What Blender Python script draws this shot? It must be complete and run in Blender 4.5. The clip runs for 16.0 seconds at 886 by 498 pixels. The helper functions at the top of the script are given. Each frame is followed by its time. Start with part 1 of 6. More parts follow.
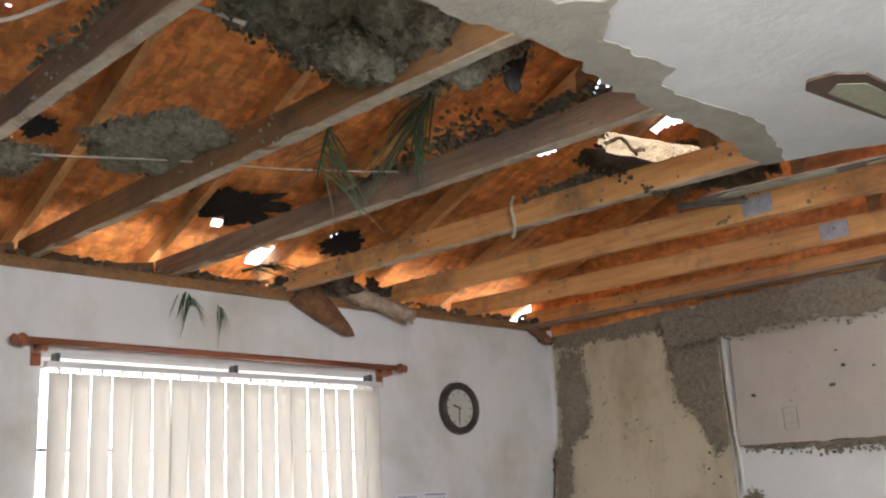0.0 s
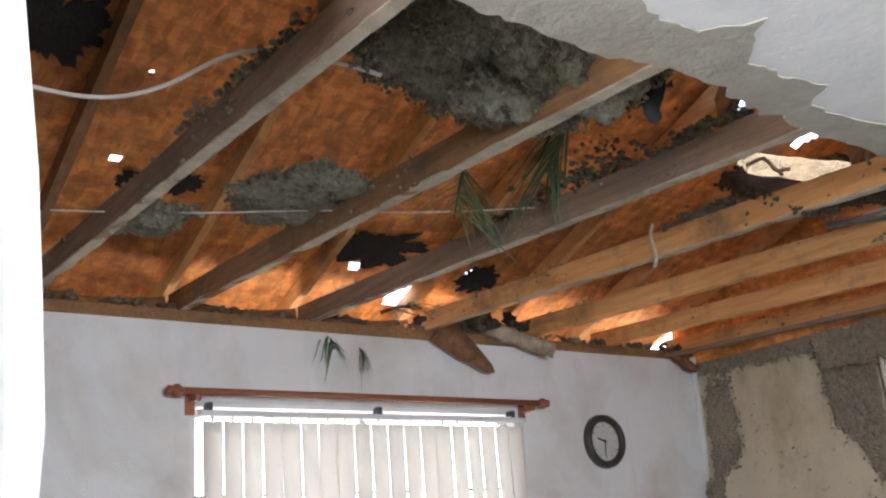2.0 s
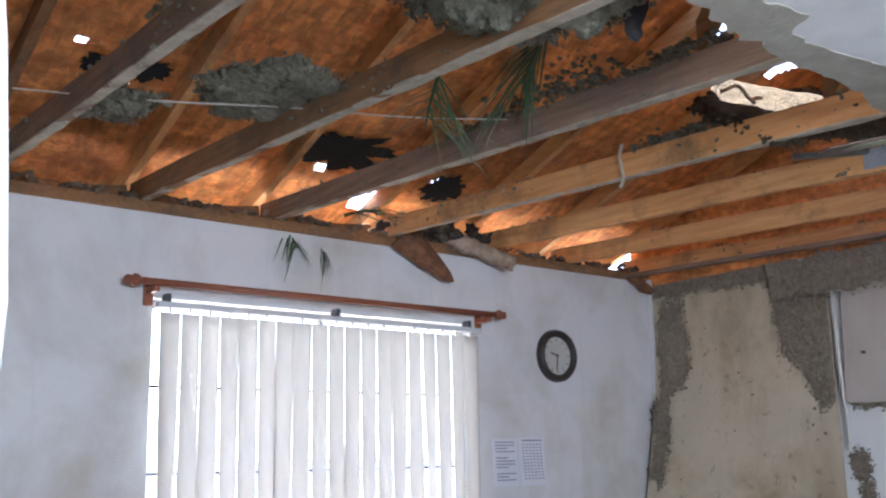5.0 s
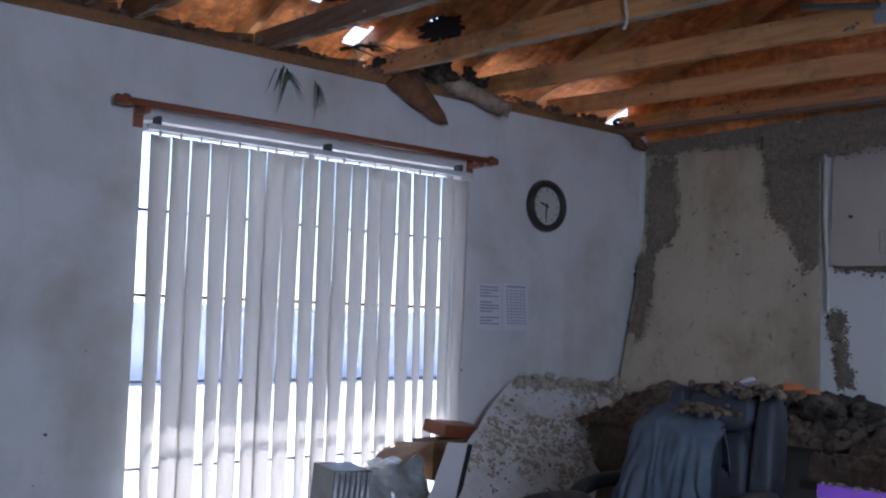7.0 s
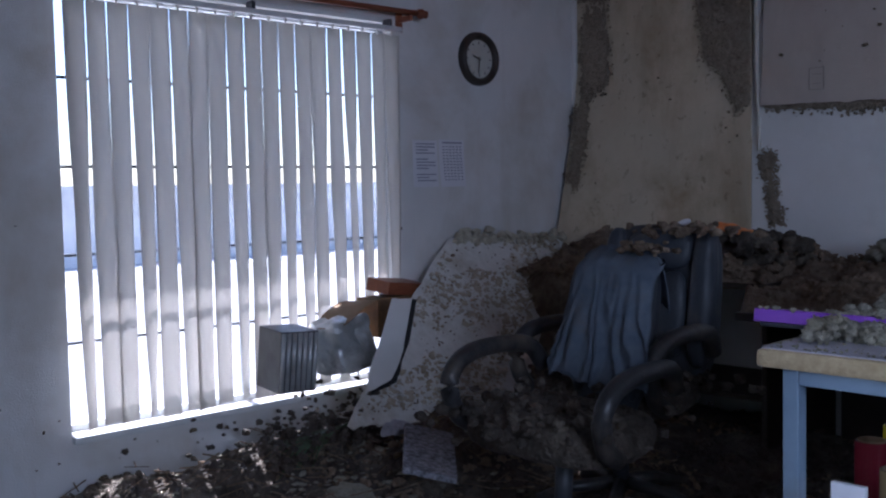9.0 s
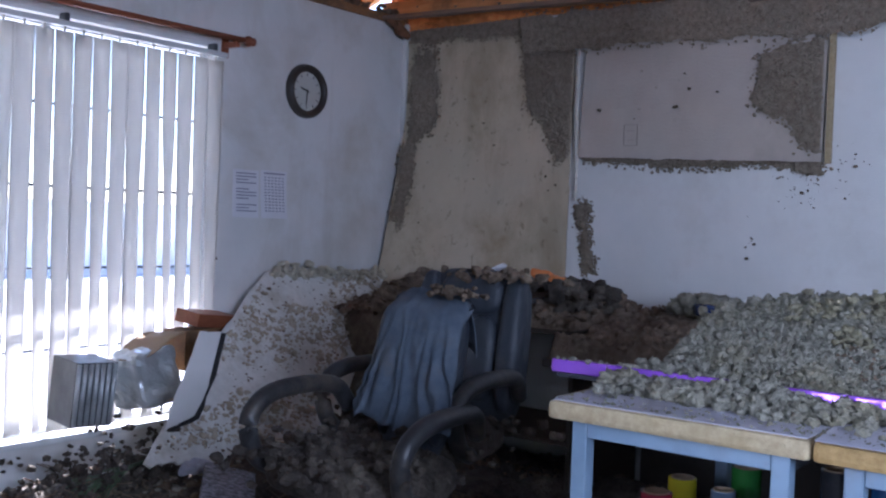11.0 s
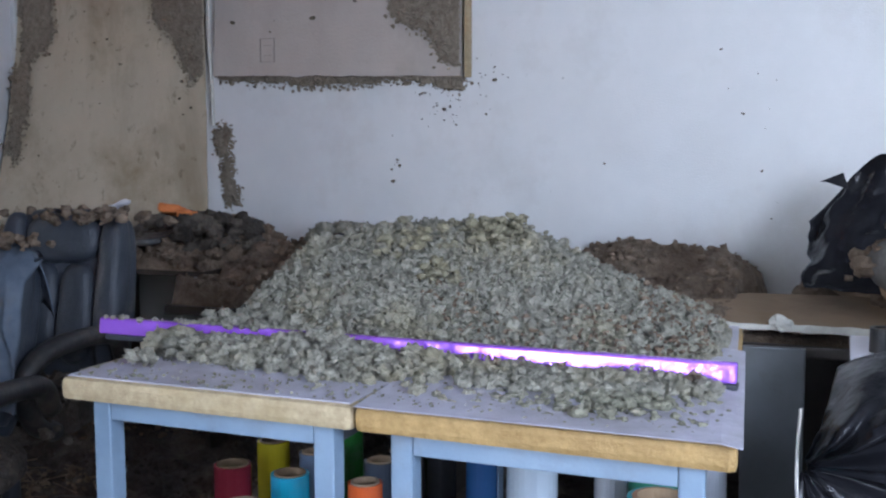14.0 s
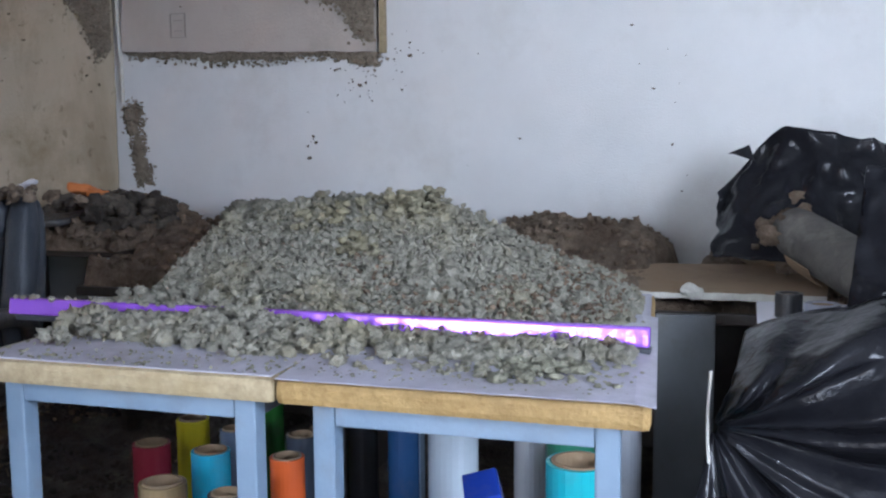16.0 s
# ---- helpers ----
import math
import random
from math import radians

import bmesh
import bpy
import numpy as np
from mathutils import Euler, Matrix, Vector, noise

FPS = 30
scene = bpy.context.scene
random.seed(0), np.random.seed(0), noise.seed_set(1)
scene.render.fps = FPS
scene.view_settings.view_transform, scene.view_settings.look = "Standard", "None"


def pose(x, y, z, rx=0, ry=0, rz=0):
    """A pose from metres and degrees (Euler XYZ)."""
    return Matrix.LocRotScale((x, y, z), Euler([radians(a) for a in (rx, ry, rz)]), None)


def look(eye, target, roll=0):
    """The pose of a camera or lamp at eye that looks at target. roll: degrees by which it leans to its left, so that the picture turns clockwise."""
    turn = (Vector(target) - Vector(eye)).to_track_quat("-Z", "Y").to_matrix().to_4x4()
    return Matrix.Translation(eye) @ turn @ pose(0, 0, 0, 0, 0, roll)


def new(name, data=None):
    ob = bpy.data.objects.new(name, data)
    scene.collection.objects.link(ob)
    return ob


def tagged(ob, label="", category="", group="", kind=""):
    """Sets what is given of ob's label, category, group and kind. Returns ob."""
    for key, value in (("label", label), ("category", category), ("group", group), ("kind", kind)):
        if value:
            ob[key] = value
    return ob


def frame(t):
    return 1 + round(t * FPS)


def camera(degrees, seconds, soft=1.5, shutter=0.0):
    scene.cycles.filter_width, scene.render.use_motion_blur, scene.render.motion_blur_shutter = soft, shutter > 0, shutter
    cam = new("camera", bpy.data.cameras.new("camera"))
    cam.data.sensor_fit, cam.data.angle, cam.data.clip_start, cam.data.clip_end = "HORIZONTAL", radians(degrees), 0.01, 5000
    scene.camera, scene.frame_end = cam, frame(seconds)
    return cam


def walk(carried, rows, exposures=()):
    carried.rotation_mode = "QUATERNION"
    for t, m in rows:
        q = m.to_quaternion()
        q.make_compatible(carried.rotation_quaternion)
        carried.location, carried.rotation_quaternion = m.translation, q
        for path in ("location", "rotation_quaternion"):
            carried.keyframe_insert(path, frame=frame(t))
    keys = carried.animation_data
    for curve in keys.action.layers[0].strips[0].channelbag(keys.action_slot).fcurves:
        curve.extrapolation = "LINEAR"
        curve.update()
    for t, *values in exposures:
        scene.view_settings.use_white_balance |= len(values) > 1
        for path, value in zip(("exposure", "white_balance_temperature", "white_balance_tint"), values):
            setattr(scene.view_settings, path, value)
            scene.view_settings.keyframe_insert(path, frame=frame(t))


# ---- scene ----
cam = camera(47.8, 16.0, 2.2)
PATH = [
    (0, (-4.626, -3.884, 1.373), (-3.28, -2.5, 1.895), -3.4),
    (0.5, (-4.627, -3.886, 1.401), (-3.303, -2.516, 2.01), -3.7),
    (1, (-4.618, -3.88, 1.427), (-3.404, -2.402, 2.012), -2.9),
    (1.5, (-4.642, -3.861, 1.416), (-3.436, -2.378, 2.005), -4.6),
    (2, (-4.646, -3.844, 1.415), (-3.501, -2.315, 2.007), -4.4),
    (2.5, (-4.66, -3.837, 1.415), (-3.576, -2.268, 2.018), -4.1),
    (3, (-4.661, -3.831, 1.418), (-3.579, -2.26, 2.018), -3.3),
    (5.5, (-4.651, -3.832, 1.397), (-3.397, -2.306, 1.714), -0.6),
    (6, (-4.645, -3.817, 1.357), (-3.388, -2.275, 1.564), -0.1),
    (6.5, (-4.648, -3.796, 1.347), (-3.381, -2.258, 1.517), 2.5),
    (7, (-4.638, -3.81, 1.314), (-3.373, -2.268, 1.457), 1.8),
    (7.5, (-4.643, -3.79, 1.303), (-3.363, -2.256, 1.388), -0.5),
    (8, (-4.63, -3.794, 1.288), (-3.356, -2.252, 1.304), -0.4),
    (8.5, (-4.626, -3.798, 1.268), (-3.306, -2.296, 1.228), -1.4),
    (9, (-4.628, -3.779, 1.256), (-3.263, -2.322, 1.139), -1.2),
    (9.5, (-4.629, -3.765, 1.258), (-3.185, -2.387, 1.129), -0.5),
    (12, (-4.308, -3.826, 1.285), (-2.637, -2.731, 1.196), 1.8),
    (12.5, (-4.126, -3.824, 1.278), (-2.401, -2.829, 1.094), 0.9),
    (13, (-3.996, -3.884, 1.275), (-2.283, -2.866, 1.11), 2.3),
    (13.5, (-3.968, -3.921, 1.28), (-2.209, -2.981, 1.123), 1.6),
    (14, (-3.985, -3.929, 1.287), (-2.136, -3.191, 1.097), -0.1),
    (14.5, (-3.983, -3.925, 1.278), (-2.104, -3.285, 1.037), -1.1),
    (15, (-3.989, -3.929, 1.275), (-2.1, -3.324, 1.021), -1.4),
    (15.5, (-3.993, -3.931, 1.276), (-2.096, -3.346, 1.034), -0.8),
    (16, (-3.997, -3.932, 1.274), (-2.098, -3.35, 1.042), -0.5),
]
walk(cam, [(t, look(eye, target, roll)) for t, eye, target, roll in PATH],
     [(0, 3.1, 7150, 15), (3.2, 3.12, 6300, 15), (5.5, 3.05, 5800, 17), (6.5, 2.1, 5450, 19), (7.5, 1.6, 5350, 21), (9.0, 1.28, 5250, 23), (9.7, 1.28, 5250, 23),
      (12.0, 2.9, 5300, 23), (13.5, 2.75, 5600, 18), (16, 2.76, 5850, 17)])

# ---- world, sun and large lights ----
SUN_ELEV, SUN_TURN = 62.5, 12.0
world = bpy.data.worlds.new("sky")
world.use_nodes = True
scene.world = world
wt = world.node_tree
sky = wt.nodes.new("ShaderNodeTexSky")
sky.sky_type, sky.sun_disc = "NISHITA", False
sky.sun_elevation, sky.sun_rotation = radians(SUN_ELEV), radians(SUN_TURN)
wt.links.new(sky.outputs[0], wt.nodes["Background"].inputs[0])
wt.nodes["Background"].inputs[1].default_value = 0.15
sun = new("sun", bpy.data.lights.new("sun", "SUN"))
sun.data.energy, sun.data.angle, sun.data.color = 5.0, radians(0.5), (1.0, 0.95, 0.86)
sdir = Vector((math.sin(radians(SUN_TURN)) * math.cos(radians(SUN_ELEV)),
               math.cos(radians(SUN_TURN)) * math.cos(radians(SUN_ELEV)), math.sin(radians(SUN_ELEV))))
sun.matrix_world = look(sdir * 20, (0, 0, 0))


def sky_lamp(name, eye, target, w, h, watts, colour):
    lamp = new(name, bpy.data.lights.new(name, "AREA"))
    lamp.data.shape, lamp.data.size, lamp.data.size_y = "RECTANGLE", w, h
    lamp.data.energy, lamp.data.color = watts, colour
    lamp.matrix_world = look(eye, target)
    return lamp


# daylight in the shop door behind the walk and in the side door
sky_lamp("door_daylight", (-4.05, -5.93, 1.80), (-1.8, -2.0, 1.2), 1.7, 1.0, 30, (0.80, 0.90, 1.0))
sky_lamp("door_daylight", (-7.02, -2.30, 1.60), (-1.0, -2.60, 1.3), 1.5, 0.9, 14, (0.84, 0.92, 1.0))


# ---- materials ----
def mat(name, c1, c2, scale=6.0, rough=0.8, bump=0.3, bscale=80.0, metal=0.0, c3=None, sscale=1.3, samount=0.55,
        stretch=(1, 1, 1), island=0.0, coat=0.0, dist=0.01):
    """A worn surface: grain between c1 and c2, stains of c3 at a larger scale, fine relief."""
    m = bpy.data.materials.new(name)
    m.use_nodes = True
    nt = m.node_tree
    n, l = nt.nodes, nt.links
    b = n["Principled BSDF"]
    co = n.new("ShaderNodeTexCoord")
    mp = n.new("ShaderNodeMapping")
    mp.inputs["Scale"].default_value = stretch
    l.new(co.outputs["Object"], mp.inputs[0])
    n1 = n.new("ShaderNodeTexNoise")
    n1.inputs["Scale"].default_value, n1.inputs["Detail"].default_value, n1.inputs["Roughness"].default_value = scale, 8, 0.65
    l.new(mp.outputs[0], n1.inputs[0])
    r1 = n.new("ShaderNodeValToRGB")
    r1.color_ramp.elements[0].position, r1.color_ramp.elements[1].position = 0.32, 0.68
    r1.color_ramp.elements[0].color, r1.color_ramp.elements[1].color = (*c1, 1), (*c2, 1)
    l.new(n1.outputs[0], r1.inputs[0])
    col = r1.outputs[0]
    if c3:
        n2 = n.new("ShaderNodeTexNoise")
        n2.inputs["Scale"].default_value, n2.inputs["Detail"].default_value, n2.inputs["Roughness"].default_value = sscale, 6, 0.7
        l.new(co.outputs["Object"], n2.inputs[0])
        r2 = n.new("ShaderNodeValToRGB")
        r2.color_ramp.elements[0].position, r2.color_ramp.elements[1].position = 0.62 - 0.25 * samount, 0.82 - 0.2 * samount
        l.new(n2.outputs[0], r2.inputs[0])
        mx = n.new("ShaderNodeMix")
        mx.data_type = "RGBA"
        l.new(r2.outputs[0], mx.inputs["Factor"])
        l.new(col, mx.inputs["A"])
        mx.inputs["B"].default_value = (*c3, 1)
        col = mx.outputs["Result"]
    if island:
        g = n.new("ShaderNodeNewGeometry")
        hs = n.new("ShaderNodeHueSaturation")
        mr = n.new("ShaderNodeMapRange")
        mr.inputs["To Min"].default_value, mr.inputs["To Max"].default_value = 1 - island, 1 + island
        l.new(g.outputs["Random Per Island"], mr.inputs[0])
        l.new(mr.outputs[0], hs.inputs["Value"])
        l.new(col, hs.inputs["Color"])
        col = hs.outputs[0]
    l.new(col, b.inputs["Base Color"])
    b.inputs["Roughness"].default_value, b.inputs["Metallic"].default_value = rough, metal
    b.inputs["Coat Weight"].default_value = coat
    if bump:
        n3 = n.new("ShaderNodeTexNoise")
        n3.inputs["Scale"].default_value, n3.inputs["Detail"].default_value = bscale, 5
        l.new(mp.outputs[0], n3.inputs[0])
        bp = n.new("ShaderNodeBump")
        bp.inputs["Strength"].default_value, bp.inputs["Distance"].default_value = bump, dist
        l.new(n3.outputs[0], bp.inputs["Height"])
        l.new(bp.outputs[0], b.inputs["Normal"])
    return m


WHITE = mat("painted_drywall", (0.72, 0.72, 0.70), (0.78, 0.78, 0.76), 3, 0.75, 0.25, 140, c3=(0.62, 0.60, 0.56), sscale=0.9, samount=0.35)
CEIL = mat("textured_ceiling_paint", (0.66, 0.67, 0.66), (0.74, 0.75, 0.74), 9, 0.9, 0.25, 45, c3=(0.58, 0.57, 0.53), sscale=1.1, samount=0.3)
GYPSUM = mat("torn_drywall_paper", (0.32, 0.305, 0.25), (0.43, 0.41, 0.345), 12, 0.95, 0.5, 60, c3=(0.33, 0.30, 0.25), sscale=5)
KRAFT = mat("damp_brown_drywall_back", (0.52, 0.445, 0.32), (0.60, 0.52, 0.385), 4, 0.9, 0.25, 90, c3=(0.35, 0.275, 0.17), sscale=1.7, samount=0.45)
KRAFT2 = mat("dry_grey_drywall_back", (0.47, 0.415, 0.36), (0.53, 0.475, 0.415), 4, 0.9, 0.25, 90, c3=(0.39, 0.34, 0.28), sscale=1.5, samount=0.35)
MUD = mat("grey_insulation_residue", (0.25, 0.20, 0.145), (0.41, 0.345, 0.26), 40, 1.0, 1.0, 90, dist=0.02)
PALE_MOTTLE = mat("pale_mottled_tan", (0.40, 0.34, 0.25), (0.60, 0.53, 0.42), 14, 0.9, 0.5, 70, c3=(0.28, 0.21, 0.14), sscale=6, samount=0.5)
SPLAT = mat("dark_mud_specks", (0.10, 0.08, 0.05), (0.19, 0.15, 0.10), 60, 1.0, 0.8, 120)
OSB = mat("oriented_strand_board", (0.50, 0.16, 0.04), (0.80, 0.35, 0.105), 9, 0.75, 0.5, 35, c3=(0.22, 0.07, 0.022), sscale=1.1, samount=0.6, stretch=(1, 2.6, 2.6))
PINE = mat("raw_pine_lumber", (0.64, 0.29, 0.09), (0.84, 0.47, 0.19), 7, 0.7, 0.5, 50, c3=(0.22, 0.13, 0.065), sscale=2.6, samount=0.5, stretch=(6, 0.5, 6))
PINE_DARK = mat("dark_pine_lumber", (0.26, 0.12, 0.05), (0.42, 0.22, 0.09), 7, 0.8, 0.5, 50, c3=(0.12, 0.09, 0.06), sscale=2.5, samount=0.6, stretch=(6, 0.5, 6))
PINE_GREY = mat("grey_brown_pine_lumber", (0.22, 0.135, 0.085), (0.38, 0.25, 0.165), 7, 0.8, 0.5, 50, c3=(0.16, 0.14, 0.13), sscale=3, samount=0.5, stretch=(6, 0.5, 6))
WOOL = mat("grey_loose_insulation", (0.235, 0.22, 0.172), (0.415, 0.39, 0.315), 60, 1.0, 0.8, 170, c3=(0.35, 0.305, 0.19), sscale=4.5, samount=0.55, island=0.12, dist=0.02)
WOOL_DARK = mat("damp_grey_insulation", (0.17, 0.16, 0.11), (0.36, 0.345, 0.255), 38, 1.0, 1.0, 120, c3=(0.13, 0.115, 0.08), sscale=3, island=0.08, dist=0.02)
WOOL_BROWN = mat("brown_dirty_insulation", (0.15, 0.105, 0.07), (0.33, 0.25, 0.175), 25, 1.0, 1.0, 110, c3=(0.12, 0.075, 0.045), sscale=2.5, island=0.25, dist=0.02)
WOOL_CREAM = mat("pale_insulation_pad", (0.55, 0.50, 0.38), (0.75, 0.70, 0.56), 24, 1.0, 1.0, 100, c3=(0.35, 0.28, 0.18), sscale=5, island=0.15, dist=0.02)
PAD = mat("cream_insulation_pad", (0.085, 0.062, 0.034), (0.20, 0.155, 0.09), 30, 1.0, 1.0, 90, c3=(0.05, 0.034, 0.02), sscale=8, samount=0.5, island=0.15, dist=0.03)
DEBRIS = mat("wet_dark_debris", (0.03, 0.023, 0.018), (0.11, 0.086, 0.064), 14, 0.8, 1.0, 60, c3=(0.19, 0.16, 0.12), sscale=3, samount=0.5, island=0.3, dist=0.03)
LAMINATE = mat("pale_laminate", (0.38, 0.37, 0.435), (0.47, 0.46, 0.52), 26, 0.5, 0.15, 90, c3=(0.29, 0.275, 0.29), sscale=5, samount=0.6)
CHIP = mat("particleboard_edge_pale", (0.34, 0.26, 0.145), (0.48, 0.385, 0.23), 55, 0.7, 0.4, 150, c3=(0.36, 0.27, 0.13), sscale=5, samount=0.4)
CHIP2 = mat("particleboard_edge_tan", (0.30, 0.185, 0.06), (0.46, 0.30, 0.115), 55, 0.65, 0.4, 150, c3=(0.28, 0.17, 0.06), sscale=5, samount=0.4)
STEEL = mat("pale_blue_painted_steel", (0.16, 0.225, 0.30), (0.21, 0.285, 0.365), 5, 0.4, 0.1, 120, c3=(0.17, 0.20, 0.23), sscale=6, samount=0.4)
STEEL_DARK = mat("dark_steel", (0.035, 0.038, 0.045), (0.07, 0.075, 0.085), 5, 0.45, 0.1, 120)
PURPLE = mat("purple_foil", (0.36, 0.12, 0.80), (0.46, 0.19, 0.90), 4, 0.18, 0.5, 22, metal=0.45, dist=0.006)
LEATHER = mat("black_leather", (0.028, 0.034, 0.045), (0.05, 0.058, 0.072), 10, 0.42, 0.35, 160, c3=(0.13, 0.12, 0.10), sscale=4, samount=0.35)
PLASTIC = mat("dusty_black_plastic", (0.02, 0.02, 0.022), (0.04, 0.04, 0.042), 10, 0.4, 0.15, 90, c3=(0.12, 0.095, 0.07), sscale=5, samount=0.55)
CLOTH = mat("grey_blue_cloth", (0.07, 0.09, 0.12), (0.12, 0.145, 0.18), 14, 0.95, 0.3, 300, c3=(0.13, 0.12, 0.11), sscale=4, samount=0.4)
BAG = mat("black_polythene", (0.008, 0.008, 0.010), (0.016, 0.016, 0.019), 8, 0.17, 0.6, 12, c3=(0.035, 0.034, 0.033), sscale=9, samount=0.1, dist=0.015)
BAG.node_tree.nodes["Principled BSDF"].inputs["Specular IOR Level"].default_value = 0.2
RODWOOD = mat("red_stained_wood", (0.22, 0.065, 0.028), (0.33, 0.11, 0.05), 9, 0.45, 0.2, 60, stretch=(0.6, 6, 6))
CARD = mat("brown_cardboard", (0.25, 0.17, 0.10), (0.34, 0.245, 0.155), 8, 0.9, 0.3, 60, c3=(0.25, 0.16, 0.08), sscale=4)
BARK = mat("red_brown_bark", (0.13, 0.055, 0.025), (0.30, 0.14, 0.07), 18, 0.95, 1.0, 40, c3=(0.06, 0.035, 0.02), sscale=5, dist=0.02)
LOG = mat("frayed_pale_palm_trunk", (0.34, 0.24, 0.16), (0.58, 0.46, 0.36), 22, 0.95, 1.0, 50, c3=(0.18, 0.11, 0.07), sscale=6, dist=0.02)
LEAF = mat("dark_green_palm_leaf", (0.035, 0.075, 0.035), (0.08, 0.15, 0.07), 12, 0.5, 0.2, 60, c3=(0.07, 0.07, 0.035), sscale=4, island=0.3)
FELT = mat("black_roofing_felt", (0.015, 0.015, 0.016), (0.035, 0.033, 0.032), 20, 0.9, 0.6, 60)
CABLE = mat("white_cable_sheath", (0.55, 0.52, 0.46), (0.68, 0.65, 0.58), 10, 0.5, 0.1, 60)
CONDUIT = mat("grey_conduit", (0.12, 0.12, 0.10), (0.20, 0.20, 0.17), 10, 0.45, 0.2, 60)
ALU = mat("white_aluminium", (0.62, 0.64, 0.64), (0.70, 0.72, 0.72), 6, 0.45, 0.05, 60)
TIN = mat("galvanised_tin", (0.50, 0.53, 0.53), (0.62, 0.64, 0.64), 8, 0.35, 0.2, 30, metal=0.35, c3=(0.25, 0.26, 0.25), sscale=5)
TIN_DARK = mat("dark_tin_groove_shade", (0.10, 0.105, 0.11), (0.17, 0.175, 0.18), 8, 0.5, 0.2, 30, metal=0.4)
PLATE = mat("truss_plate_steel", (0.40, 0.42, 0.48), (0.58, 0.60, 0.66), 40, 0.4, 0.6, 150, metal=0.8)
PAPER = mat("white_paper", (0.74, 0.74, 0.78), (0.80, 0.80, 0.84), 6, 0.85, 0.1, 60)
INK = mat("grey_print", (0.30, 0.30, 0.38), (0.36, 0.36, 0.44), 20, 0.9, 0.0)
CLOCKFACE = mat("cream_dial_card", (0.52, 0.52, 0.47), (0.58, 0.58, 0.53), 6, 0.5, 0.0)
CLOCKRIM = mat("dark_clock_rim", (0.035, 0.027, 0.022), (0.06, 0.048, 0.04), 8, 0.4, 0.1, 60)
FANWOOD = mat("brown_fan_wood", (0.085, 0.045, 0.028), (0.14, 0.08, 0.05), 9, 0.45, 0.1, 60, stretch=(1, 5, 5))
CANE = mat("pale_green_cane", (0.34, 0.36, 0.25), (0.46, 0.47, 0.34), 60, 0.8, 0.6, 200)
BRASS = mat("aged_brass", (0.30, 0.24, 0.12), (0.42, 0.34, 0.18), 10, 0.4, 0.1, 60, metal=0.8)
CREAM_SPLIT = mat("broken_gypsum_core", (0.62, 0.60, 0.52), (0.74, 0.72, 0.64), 30, 0.95, 0.8, 80)
ORANGE_RAG = mat("orange_plastic_scrap", (0.62, 0.17, 0.04), (0.75, 0.25, 0.07), 12, 0.6, 0.3, 50)
CONCRETE = mat("pale_concrete", (0.52, 0.51, 0.48), (0.62, 0.60, 0.56), 5, 0.9, 0.4, 60, c3=(0.33, 0.31, 0.28), sscale=0.7)
STUCCO = mat("pale_stucco", (0.62, 0.62, 0.62), (0.70, 0.70, 0.69), 5, 0.9, 0.4, 60, c3=(0.42, 0.41, 0.40), sscale=0.6)
FLOORMAT = mat("worn_floor", (0.12, 0.10, 0.085), (0.20, 0.175, 0.15), 5, 0.8, 0.3, 50, c3=(0.07, 0.055, 0.045), sscale=1.5)


def add_streaks(m, colour, scale, squeeze, lo, hi, amount):
    """Runs of dirty water down a surface."""
    n, l = m.node_tree.nodes, m.node_tree.links
    b = n["Principled BSDF"]
    old = b.inputs["Base Color"].links[0].from_socket
    co = n.new("ShaderNodeTexCoord")
    mp = n.new("ShaderNodeMapping")
    mp.inputs["Scale"].default_value = squeeze
    l.new(co.outputs["Object"], mp.inputs[0])
    t = n.new("ShaderNodeTexNoise")
    t.inputs["Scale"].default_value, t.inputs["Detail"].default_value, t.inputs["Roughness"].default_value = scale, 7, 0.62
    t.inputs["Distortion"].default_value = 0.3
    l.new(mp.outputs[0], t.inputs[0])
    r = n.new("ShaderNodeMapRange")
    r.inputs["From Min"].default_value, r.inputs["From Max"].default_value = lo, hi
    r.inputs["To Max"].default_value = amount
    l.new(t.outputs[0], r.inputs[0])
    x = n.new("ShaderNodeMix")
    x.data_type = "RGBA"
    l.new(r.outputs[0], x.inputs["Factor"])
    l.new(old, x.inputs["A"])
    x.inputs["B"].default_value = (*colour, 1)
    l.new(x.outputs["Result"], b.inputs["Base Color"])


add_streaks(KRAFT, (0.30, 0.23, 0.14), 3.2, (1, 1, 0.22), 0.50, 0.72, 0.75)
add_streaks(KRAFT, (0.20, 0.15, 0.09), 22, (1, 1, 0.8), 0.60, 0.72, 0.7)
add_streaks(KRAFT2, (0.36, 0.31, 0.25), 2.6, (1, 1, 0.35), 0.50, 0.75, 0.6)
WALL = mat("water_marked_drywall", (0.70, 0.70, 0.69), (0.77, 0.77, 0.76), 3, 0.75, 0.25, 140)
add_streaks(WALL, (0.45, 0.40, 0.32), 1.7, (1, 1, 0.8), 0.47, 0.72, 0.7)
add_streaks(WALL, (0.46, 0.42, 0.36), 4.5, (1, 1, 0.10), 0.55, 0.80, 0.45)


def roll_mat(name, c):
    return mat(name, tuple(v * 0.88 for v in c), c, 5, 0.22, 0.03, 30, c3=tuple(v * 0.6 + 0.05 for v in c), sscale=6, samount=0.2)


